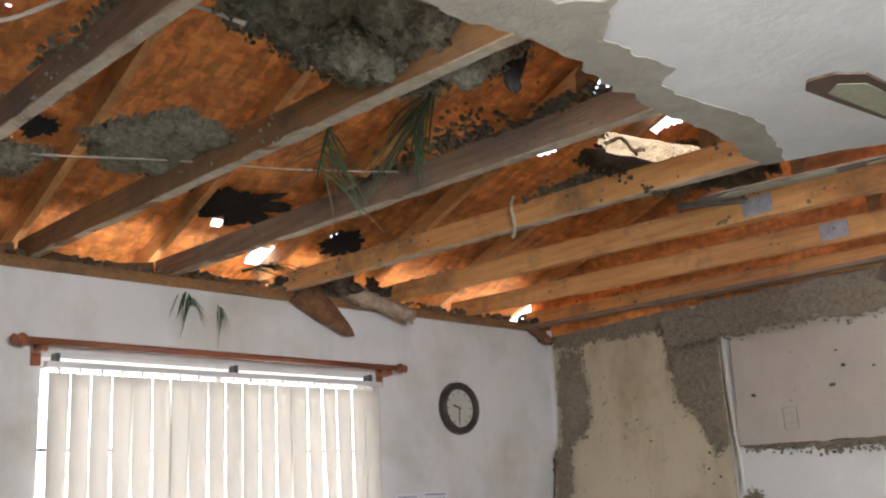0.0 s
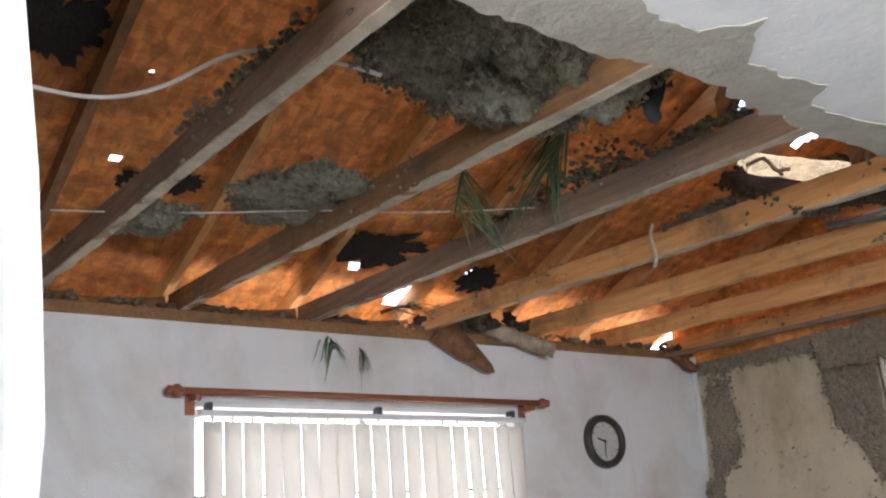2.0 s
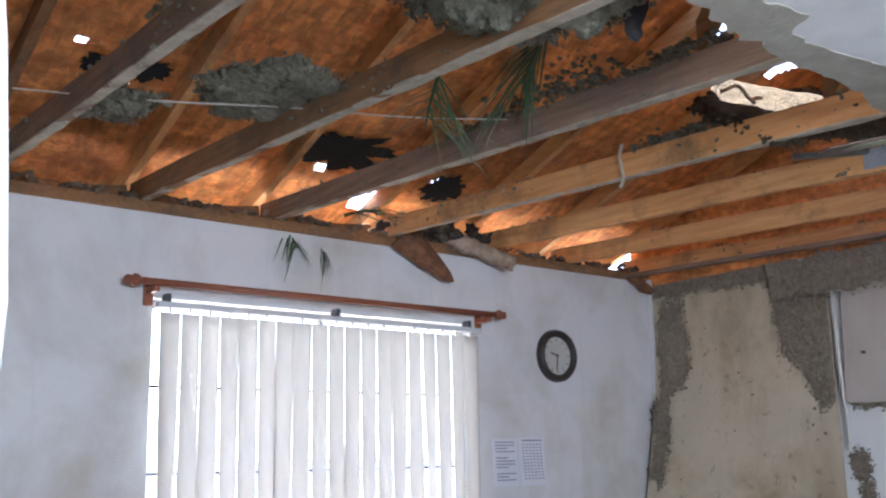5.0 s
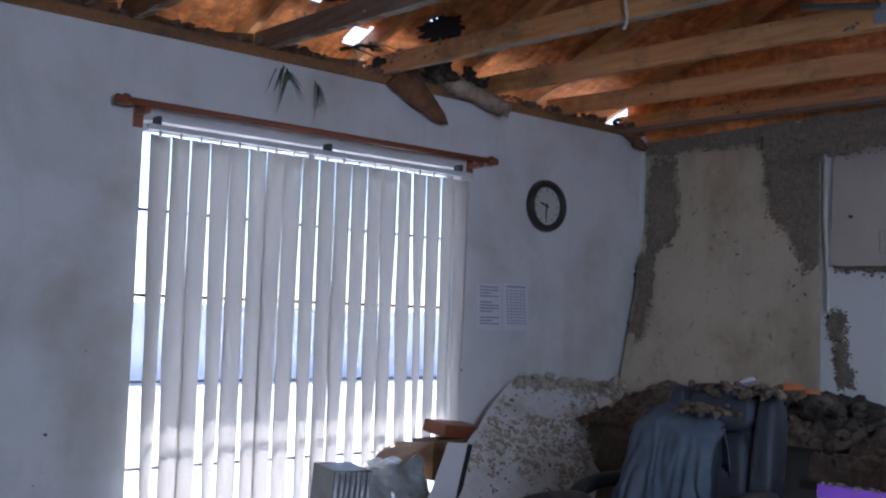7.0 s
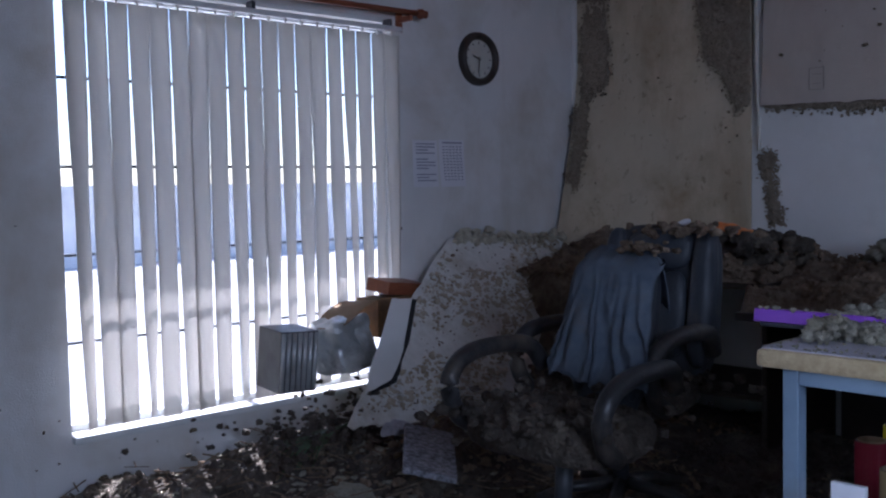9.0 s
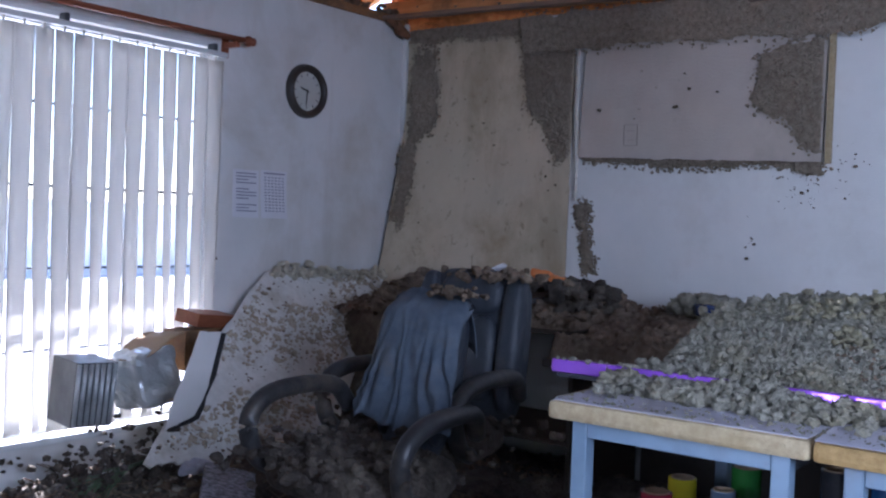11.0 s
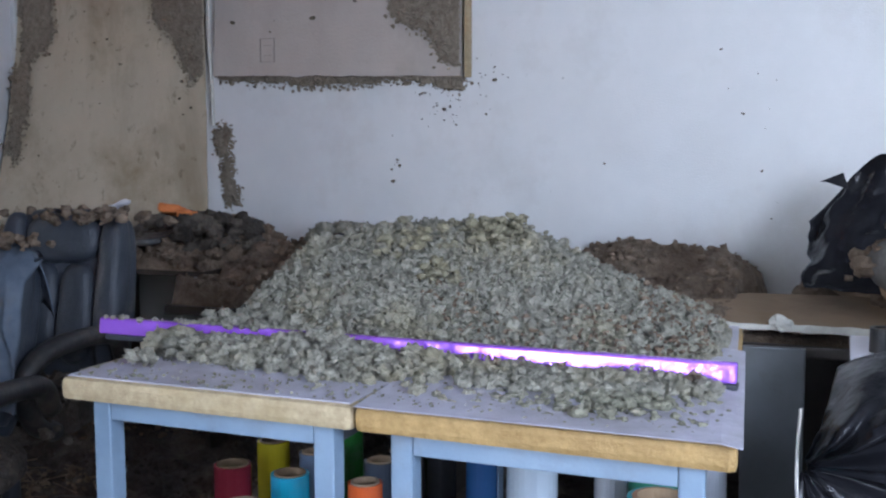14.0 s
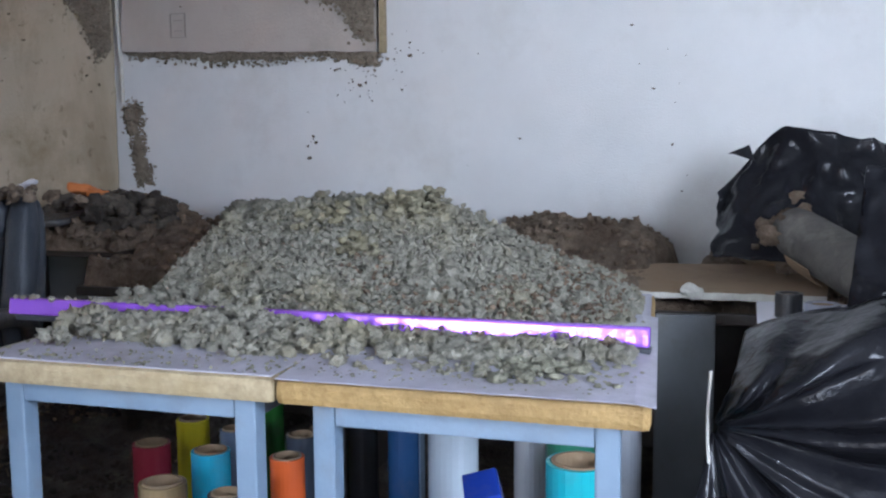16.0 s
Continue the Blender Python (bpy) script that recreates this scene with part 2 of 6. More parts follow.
def vane_mat():
    m = mat("pale_vinyl_vane", (0.50, 0.48, 0.445), (0.58, 0.56, 0.52), 5, 0.6, 0.15, 60, c3=(0.50, 0.46, 0.40), sscale=3, samount=0.25, stretch=(4, 4, 0.4))
    n, l = m.node_tree.nodes, m.node_tree.links
    tr = n.new("ShaderNodeBsdfTranslucent")
    tr.inputs[0].default_value = (0.90, 0.87, 0.82, 1)
    mx = n.new("ShaderNodeMixShader")
    mx.inputs[0].default_value = 0.42
    l.new(n["Principled BSDF"].outputs[0], mx.inputs[1])
    l.new(tr.outputs[0], mx.inputs[2])
    l.new(mx.outputs[0], n["Material Output"].inputs[0])
    return m


VANE = vane_mat()


def add_strands(m):
    """Long flat chips of wood in random tones over a strand board."""
    n, l = m.node_tree.nodes, m.node_tree.links
    b = n["Principled BSDF"]
    old = b.inputs["Base Color"].links[0].from_socket
    co = n.new("ShaderNodeTexCoord")
    last = old
    for turn, scale in ((0.3, 26), (1.4, 34)):
        mp = n.new("ShaderNodeMapping")
        mp.inputs["Rotation"].default_value = (0, 0, turn)
        mp.inputs["Scale"].default_value = (1, 0.22, 1)
        l.new(co.outputs["Object"], mp.inputs[0])
        v = n.new("ShaderNodeTexVoronoi")
        v.inputs["Scale"].default_value = scale
        l.new(mp.outputs[0], v.inputs["Vector"])
        r = n.new("ShaderNodeMapRange")
        r.inputs["To Min"].default_value, r.inputs["To Max"].default_value = 0.92, 1.32
        sep = n.new("ShaderNodeSeparateColor")
        l.new(v.outputs["Color"], sep.inputs[0])
        l.new(sep.outputs[0], r.inputs[0])
        hs = n.new("ShaderNodeHueSaturation")
        l.new(r.outputs[0], hs.inputs["Value"])
        l.new(last, hs.inputs["Color"])
        last = hs.outputs[0]
    l.new(last, b.inputs["Base Color"])


add_strands(OSB)
SLABFACE = mat("crumbly_ceiling_face", (0.66, 0.65, 0.61), (0.80, 0.79, 0.75), 28, 0.95, 0.4, 70, c3=(0.46, 0.42, 0.34), sscale=3, samount=0.4, dist=0.02)


def glass_mat():
    m = bpy.data.materials.new("window_glass")
    m.use_nodes = True
    b = m.node_tree.nodes["Principled BSDF"]
    b.inputs["Transmission Weight"].default_value = 1.0
    b.inputs["Roughness"].default_value, b.inputs["IOR"].default_value = 0.0, 1.05
    return m


GLASS = glass_mat()


# ---- builders ----
rng = np.random.default_rng(7)


def mesh_object(name, bm, material, smooth=False):
    me = bpy.data.meshes.new(name)
    bm.normal_update()
    bm.to_mesh(me)
    bm.free()
    me.materials.append(material)
    if smooth:
        me.shade_smooth()
    return new(name, me)


def thing(name, at, label, category, group=""):
    ob = new(name)
    ob.empty_display_size = 0.1
    ob.matrix_basis = pose(*at)
    return tagged(ob, label, category, group)


def adopt(ob, parent):
    ob.parent = parent
    if parent.parent is None and parent.data is None:
        ob.matrix_parent_inverse = parent.matrix_basis.inverted()
    return ob


def part(name, bm, material, parent, label="", smooth=False):
    ob = adopt(mesh_object(name, bm, material, smooth), parent)
    return tagged(ob, label)


def alone(name, bm, material, label, category, group="", kind="", smooth=False):
    return tagged(mesh_object(name, bm, material, smooth), label, category, group, kind)


def structure(name, bm, material, label=""):
    return tagged(mesh_object(name, bm, material), label, kind="structure")


def move(bm, start, m):
    bm.verts.ensure_lookup_table()
    for v in bm.verts[start:]:
        v.co = m @ v.co


def box(bm, lo, hi, bevel=0.0, m=None, jag=0.0):
    n = len(bm.verts)
    r = bmesh.ops.create_cube(bm, size=1)
    c, s = [(a + b) / 2 for a, b in zip(lo, hi)], [b - a for a, b in zip(lo, hi)]
    for v in r["verts"]:
        v.co = Vector((c[i] + v.co[i] * s[i] for i in range(3)))
    if bevel:
        es = {e for v in r["verts"] for e in v.link_edges}
        bmesh.ops.bevel(bm, geom=list(es), offset=bevel, segments=2, affect="EDGES", profile=0.6)
    if m is not None:
        move(bm, n, m)
    return bm


def cyl(bm, a, b, r0, r1=None, seg=16, caps=True):
    a, b = Vector(a), Vector(b)
    r1 = r0 if r1 is None else r1
    q = (b - a).to_track_quat("Z", "Y").to_matrix()
    rings = []
    for p, r in ((a, r0), (b, r1)):
        rings.append([bm.verts.new(p + q @ Vector((r * math.cos(2 * math.pi * i / seg), r * math.sin(2 * math.pi * i / seg), 0))) for i in range(seg)])
    for i in range(seg):
        bm.faces.new((rings[0][i], rings[0][(i + 1) % seg], rings[1][(i + 1) % seg], rings[1][i]))
    if caps:
        bm.faces.new(rings[0][::-1])
        bm.faces.new(rings[1])
    return bm


def tube(bm, pts, r, seg=8, taper=None):
    """A round bar along points."""
    pts = [Vector(p) for p in pts]
    rings = []
    for i, p in enumerate(pts):
        d = (pts[min(i + 1, len(pts) - 1)] - pts[max(i - 1, 0)]).normalized()
        q = d.to_track_quat("Z", "Y").to_matrix()
        rr = r if taper is None else r * (1 + (taper - 1) * i / (len(pts) - 1))
        rings.append([bm.verts.new(p + q @ Vector((rr * math.cos(2 * math.pi * k / seg), rr * math.sin(2 * math.pi * k / seg), 0))) for k in range(seg)])
    for a, b in zip(rings, rings[1:]):
        for k in range(seg):
            bm.faces.new((a[k], a[(k + 1) % seg], b[(k + 1) % seg], b[k]))
    bm.faces.new(rings[0][::-1])
    bm.faces.new(rings[-1])
    return bm


def curve_pts(pts, n=6):
    """Points of a smooth line through the given ones."""
    p = [Vector(q) for q in pts]
    p = [p[0] * 2 - p[1]] + p + [p[-1] * 2 - p[-2]]
    out = []
    for i in range(1, len(p) - 2):
        for k in range(n):
            t = k / n
            out.append(0.5 * (2 * p[i] + (p[i + 1] - p[i - 1]) * t + (2 * p[i - 1] - 5 * p[i] + 4 * p[i + 1] - p[i + 2]) * t * t
                              + (3 * p[i] - p[i - 1] - 3 * p[i + 1] + p[i + 2]) * t ** 3))
    return out + [p[-2]]


def thicken(bm, t):
    """Give an open sheet its thickness."""
    bmesh.ops.recalc_face_normals(bm, faces=bm.faces)
    bm.normal_update()
    bm.verts.index_update()
    edges = [(e.verts[0], e.verts[1]) for e in bm.edges if len(e.link_faces) == 1]
    faces = [list(f.verts) for f in bm.faces]
    back = {v: bm.verts.new(v.co - v.normal * t) for v in list(bm.verts)}
    for f in faces:
        bm.faces.new([back[v] for v in reversed(f)])
    for a, b in edges:
        bm.faces.new((a, b, back[b], back[a]))
    bmesh.ops.recalc_face_normals(bm, faces=bm.faces)


def pillow(bm, size, m, p=4.0, n=8, rough=0.0, freq=6.0):
    """A cushioned block: a cube whose faces swell, placed by m."""
    start = len(bm.verts)
    r = bmesh.ops.create_cube(bm, size=2)
    es = list({e for v in r["verts"] for e in v.link_edges})
    bmesh.ops.subdivide_edges(bm, edges=es, cuts=n, use_grid_fill=True)
    bm.verts.ensure_lookup_table()
    for v in bm.verts[start:]:
        c = v.co
        k = (abs(c.x) ** p + abs(c.y) ** p + abs(c.z) ** p) ** (1 / p)
        c = c / k
        w = Vector((c.x * size[0] / 2, c.y * size[1] / 2, c.z * size[2] / 2))
        if rough:
            w += c.normalized() * noise.fractal(w * freq + Vector((start * 0.1, 0, 0)), 1.0, 2.0, 4) * rough
        v.co = m @ w
    return bm


def ragged(pts, amps, step=0.03, seed=0.0):
    """An outline whose edges are broken by the given amounts."""
    out = []
    for i, a in enumerate(pts):
        b = pts[(i + 1) % len(pts)]
        a, b = Vector(a), Vector(b)
        amp = amps[i]
        out.append(a)
        if amp:
            n = max(2, int((b - a).length / step))
            side = Vector((-(b - a).y, (b - a).x)).normalized()
            for k in range(1, n):
                f = a.lerp(b, k / n)
                w = noise.fractal(Vector((f.x * 5, f.y * 5, seed)), 0.8, 2.1, 4) + 0.5 * noise.noise(Vector((f.x * 31, f.y * 31, seed)))
                out.append(f + side * amp * w * min(1, 4 * k / n, 4 * (n - k) / n))
    return out


def blob(cx, cy, rx, ry, seed, n=90, amp=0.55):
    out = []
    for i in range(n):
        a = 2 * math.pi * i / n
        w = 1 + amp * (noise.fractal(Vector((math.cos(a) * 1.6, math.sin(a) * 1.6, seed)), 0.7, 2.0, 4) + 0.4 * noise.noise(Vector((math.cos(a) * 9, math.sin(a) * 9, seed))))
        out.append(Vector((cx + rx * w * math.cos(a), cy + ry * w * math.sin(a))))
    return out


def slab(bm, outline, place, depth):
    """A sheet with that outline; place puts (u, v, w) into the room."""
    n = len(outline)
    f = [bm.verts.new(place(p.x, p.y, 0)) for p in outline]
    g = [bm.verts.new(place(p.x, p.y, depth)) for p in outline]
    bm.faces.new(f)
    bm.faces.new(g[::-1])
    for i in range(n):
        bm.faces.new((f[i], g[i], g[(i + 1) % n], f[(i + 1) % n]))
    bmesh.ops.recalc_face_normals(bm, faces=bm.faces)
    return bm


def ico(level):
    b = bmesh.new()
    bmesh.ops.create_icosphere(b, subdivisions=level, radius=1)
    b.verts.ensure_lookup_table()
    v = np.array([p.co[:] for p in b.verts])
    f = np.array([[p.index for p in q.verts] for q in b.faces])
    b.free()
    return v, f


ICO = {k: ico(k) for k in (1, 2, 3)}


def billow(p):
    """Soft rounded swellings with creases between them."""
    return abs(noise.noise(p)) + 0.5 * abs(noise.noise(p * 2.1 + Vector((3, 1, 7)))) + 0.28 * abs(noise.noise(p * 4.3 + Vector((9, 5, 2))))


PUFFS = []
for k in range(14):
    PUFFS.append(np.array([tuple(Vector(v) * (0.42 + 0.8 * billow(Vector(v) * 2.2 + Vector((k * 7.3, 0, 0))) + 0.30 * noise.noise(Vector(v) * 5.5 + Vector((0, k, 0)))
                                              + 0.20 * noise.noise(Vector(v) * 12 + Vector((k, 3, 0))))) for v in ICO[3][0]]))


def lumps(name, places, radii, material, level=2, flat=0.75, jag=0.28, fluff=0):
    """Many loose tufts joined into one mesh object; fluff makes each a soft puff."""
    level = 3 if fluff else level
    tv, tf = ICO[level]
    vs, fs = [], []
    for i, (p, r) in enumerate(zip(places, radii)):
        ax = rng.normal(size=(3, 3))
        q, _ = np.linalg.qr(ax)
        if fluff:
            w = PUFFS[rng.integers(len(PUFFS))] * r * rng.uniform(0.8, 1.3, size=3)
        else:
            w = tv * (1 + jag * rng.normal(size=(len(tv), 1)).clip(-1.8, 1.8)) * r * rng.uniform(0.75, 1.3, size=3)
        w = w @ q
        w[:, 2] *= flat
        vs.append(w + np.asarray(p))
        fs.append(tf + i * len(tv))
    me = bpy.data.meshes.new(name)
    me.from_pydata(np.concatenate(vs).tolist(), [], np.concatenate(fs).tolist())
    me.materials.append(material)
    me.shade_smooth()
    return new(name, me)


def terrain(name, x0, x1, y0, y1, step, height, material, floor_z, smooth=True):
    """A heap: a sheet of heights over the plan, with a skirt to floor_z."""
    xs, ys = np.arange(x0, x1 + step / 2, step), np.arange(y0, y1 + step / 2, step)
    vs, fs = [], []
    nx, ny = len(xs), len(ys)
    for i, x in enumerate(xs):
        for j, y in enumerate(ys):
            edge = i in (0, nx - 1) or j in (0, ny - 1)
            vs.append((x, y, floor_z if edge else max(floor_z, height(x, y))))
    for i in range(nx - 1):
        for j in range(ny - 1):
            a = i * ny + j
            fs.append((a, a + ny, a + ny + 1, a + 1))
    me = bpy.data.meshes.new(name)
    me.from_pydata(vs, [], fs)
    me.materials.append(material)
    if smooth:
        me.shade_smooth()
    return new(name, me)


def fbm(x, y, s, seed=0.0):
    return noise.fractal(Vector((x * s, y * s, seed)), 0.9, 2.0, 5)


# ---- the setting ----
CZ = 2.345                      # underside of the ceiling sheets
ROOF0, SLOPE = 2.755, 0.39      # underside of the roof deck at the window wall, and its rise per metre


def deck_z(y):
    return ROOF0 - SLOPE * y


bm = bmesh.new()
box(bm, (-7, -6, -0.15), (0.0, 0.0, 0.0))
structure("floor", bm, FLOORMAT, "worn dark floor under wet debris")

# window wall with its opening
WX0, WX1, WZ0, WZ1 = -3.075, -1.40, 0.335, 2.075
bm = bmesh.new()
for lo, hi in (((-7, 0, 0), (WX0, 0.15, 2.44)), ((WX1, 0, 0), (0.16, 0.15, 2.44)),
               ((WX0, 0, 0), (WX1, 0.15, WZ0)), ((WX0, 0, WZ1), (WX1, 0.15, 2.44))):
    box(bm, lo, hi)
structure("wall_window", bm, WALL, "dirty white painted drywall wall with a window")
bm = bmesh.new()
box(bm, (-7, 0.012, 2.441), (0.16, 0.14, 2.48), 0.003)
box(bm, (-4.2, -0.012, 2.425), (0.0, 0.011, 2.452), 0.003)
structure("trim", bm, PINE_DARK, "dark wooden top plate of the window wall")
bm = bmesh.new()
box(bm, (-0.03, -0.03, 1.0), (0.0, -0.001, 2.44), 0.006)
structure("trim", bm, WHITE, "white corner bead")

# right wall up to the roof
bm = bmesh.new()
box(bm, (0.001, -6.1, 0), (0.15, 0.0, 2.40))
structure("wall_east", bm, WHITE, "white painted drywall wall marked by water")
bm = bmesh.new()
slab(bm, [Vector((0.15, 2.402)), Vector((0.15, 2.72)), Vector((-4.0, 4.30)), Vector((-6.1, 3.4)), Vector((-6.1, 2.402))], lambda u, v, w: Vector((0.03 + w, u, v)), 0.1)
structure("gable", bm, OSB, "strand board gable above the east wall")
bm = bmesh.new()
west = [Vector(p) for p in ((0.15, 0), (0.15, 2.72), (-4.0, 4.32), (-6.1, 3.4), (-6.1, 0), (-3.1, 0), (-3.1, 2.1), (-1.5, 2.1), (-1.5, 0))]
slab(bm, west, lambda u, v, w: Vector((-7.15 + w, u, v)), 0.15)
structure("wall_west", bm, WHITE, "white painted wall with an open doorway")
bm = bmesh.new()
box(bm, (-7, -6.15, 0), (0, -6, 3.4))
structure("wall_south", bm, WHITE, "white painted wall")

# sheet of painted wall that divides off the bay by the door
bm = bmesh.new()
box(bm, (-4.326, -2.475, 0.003), (-4.312, -0.003, CZ - 0.003), 0.003)
bmesh.ops.subdivide_edges(bm, edges=[e for e in bm.edges if abs(e.verts[0].co.z - e.verts[1].co.z) > 1], cuts=12)
for v in bm.verts:
    v.co.x += float(np.interp(v.co.z, (0, 1.2, 1.6, 1.95, 2.4), (-0.02, 0.0, 0.022, 0.0, -0.052)))
structure("wall_partition", bm, WHITE, "thin white painted partition")

# wall added out of view to shade the partition beyond its near end
bm = bmesh.new()
box(bm, (-4.86, -2.35, 0.002), (-4.78, -0.003, CZ - 0.003), 0.003)
structure("wall_light_block", bm, WHITE, "unseen white wall added to keep door light off the partition")

# what is left of the ceiling, and its torn edge
bm = bmesh.new()
edge = ragged([(-4.314, -2.62), (-3.40, -2.63), (-3.08, -2.645), (-2.58, -2.58), (-2.31, -2.58), (-1.95, -2.52), (-1.80, -2.83), (-1.1, -2.90), (0, -2.75), (0, -6), (-7, -6), (-7, 0), (-4.314, 0)],
              [0.03, 0.03, 0.04, 0.02, 0.04, 0.02, 0.05, 0.06, 0, 0, 0, 0, 0], 0.025, 2.0)
slab(bm, edge, lambda u, v, w: Vector((u, v, CZ + w)), 0.0125)
tagged(structure("ceiling", bm, CEIL, "white textured ceiling, torn open"))
bm = bmesh.new()
lip = ragged([(-4.0, -2.62), (-3.40, -2.63), (-3.08, -2.645), (-2.58, -2.58), (-2.31, -2.58), (-1.95, -2.52), (-1.92, -2.58), (-2.25, -2.70), (-2.55, -2.68), (-2.75, -2.76), (-3.0, -2.74), (-3.12, -2.88), (-3.2, -2.78), (-3.5, -2.82), (-4.0, -2.76)],
             [0.03, 0.03, 0.04, 0.02, 0.04, 0.0, 0.03, 0.03, 0.05, 0.04, 0.02, 0.02, 0.05, 0.05, 0], 0.02, 2.0)
slab(bm, lip, lambda u, v, w: Vector((u, v, CZ - 0.003 + w)), 0.0028)
structure("ceiling_edge", bm, GYPSUM, "torn grey-brown paper along the broken ceiling edge")

# roof deck with the holes that the fallen palm broke, and two unseen ones added near y -3.5 for more sun in the attic
HOLES = [(-3.56, -0.82, 0.02), (-3.55, -0.40, 0.034), (-3.29, -0.44, 0.034), (-2.90, -1.27, 0.04), (-2.80, -1.30, 0.045), (-2.28, 0.0, 0.035), (-1.62, -0.03, 0.04),
         (-1.22, 0.15, 0.06), (-1.91, 0.18, 0.09), (-0.98, -0.93, 0.07), (-0.50, -1.33, 0.14), (-1.04, -1.34, 0.07), (-0.72, -1.42, 0.12), (-1.48, -1.58, 0.185), (-1.5, -3.5, 0.26), (-2.2, -3.55, 0.24), (-2.888, -1.311, 0.05)]


def deck_part(name, y0, y1, ridge_side, holes, label):
    step = 0.025 if holes else 0.2
    xs, ys = np.arange(-7.1, 0.121, step), np.arange(y0, y1 + 0.001, step)
    keep = np.ones((len(xs) - 1, len(ys) - 1), bool)
    for i in range(len(xs) - 1):
        for j in range(len(ys) - 1):
            cx, cy = xs[i] + step / 2, ys[j] + step / 2
            for hx, hy, r in holes:
                if math.hypot(cx - hx, cy - hy) < r * (1 + 0.5 * noise.noise(Vector((cx * 9, cy * 9, 3)))):
                    keep[i, j] = False
    b = bmesh.new()
    low, top = {}, {}

    def vert(i, j, up):
        d = top if up else low
        if (i, j) not in d:
            x, y = xs[i], ys[j]
            h = deck_z(y) if ridge_side > 0 else deck_z(-8.0 - y)
            jx = 0.014 * noise.noise(Vector((x * 23, y * 23, 1)))
            sag = 0.012 * noise.noise(Vector((x * 1.3, y * 1.1, 5)))
            d[(i, j)] = b.verts.new((x + jx, y + jx, h + sag + (0.016 if up else 0)))
        return d[(i, j)]
    for i in range(len(xs) - 1):
        for j in range(len(ys) - 1):
            if keep[i, j]:
                c = ((i, j), (i, j + 1), (i + 1, j + 1), (i + 1, j))
                b.faces.new([vert(*q, False) for q in c])
                b.faces.new([vert(*q, True) for q in c[::-1]])
    return structure(name, b, OSB, label)


deck_part("roof_deck", -4.0, 0.72, 1, HOLES, "orange strand board roof deck broken through in places")
deck_part("roof_deck", -6.6, -4.0, -1, [], "strand board roof deck")
bm = bmesh.new()
box(bm, (-7.1, 0.70, 2.36), (0.12, 0.72, 2.50))
box(bm, (-2.999, 0.235, 2.36), (0.12, 0.699, 2.372))
box(bm, (-7.1, 0.18, 2.36), (-3.0, 0.699, 2.372))
structure("trim", bm, WHITE, "white eave board")

# eaves: sagging dark boards between the rafters
for k in (4, 5, 6):
    x0 = -0.05 - 0.615 * k - 0.0 + 0.04
    x1 = x0 + 0.54
    bm = bmesh.new()
    rows = []
    for a in range(9):
        f = a / 8
        rows.append([bm.verts.new((x0 + (x1 - x0) * g / 8, 0.10 + 0.02 * f, 2.475 + 0.085 * f - 0.03 * f * math.sin(math.pi * g / 8))) for g in range(9)])
    for r0, r1 in zip(rows, rows[1:]):
        for g in range(8):
            bm.faces.new((r0[g], r0[g + 1], r1[g + 1], r1[g]))
    thicken(bm, 0.01)
    tagged(alone("eave_board", bm, PINE_DARK, "dark sagging eave board between two rafters", "board", "eave boards", smooth=True))

# ---- the roof timbers: joists and rafters of each truss ----
JX = [-0.05 - 0.615 * k for k in range(11)]


def joist_z(y):
    return 2.486 + 0.0449 * y


def member(bm, x, ya, za, yb, zb, w=0.038, h=0.089, n=14, wear=0.004, seed=0.0):
    """A timber in the plane of a truss, from (ya, za) to (yb, zb) along its underside, a little out of true."""
    rings = []
    for i in range(n + 1):
        f = i / n
        y, z = ya + (yb - ya) * f, za + (zb - za) * f
        dx = 0.006 * noise.noise(Vector((seed, y * 0.9, 2)))
        e = [wear * noise.noise(Vector((seed + c * 7, y * 9, c))) for c in range(4)]
        rings.append([bm.verts.new(p) for p in ((x - w / 2 + dx + e[0], y, z + e[1]), (x + w / 2 + dx + e[2], y, z + e[3]),
                                                (x + w / 2 + dx + e[1], y, z + h + e[0]), (x - w / 2 + dx + e[3], y, z + h + e[2]))])
    for a, b in zip(rings, rings[1:]):
        for c in range(4):
            bm.faces.new((a[c], a[(c + 1) % 4], b[(c + 1) % 4], b[c]))
    bm.faces.new(rings[0][::-1])
    bm.faces.new(rings[-1])
    bmesh.ops.recalc_face_normals(bm, faces=bm.faces)
    return bm


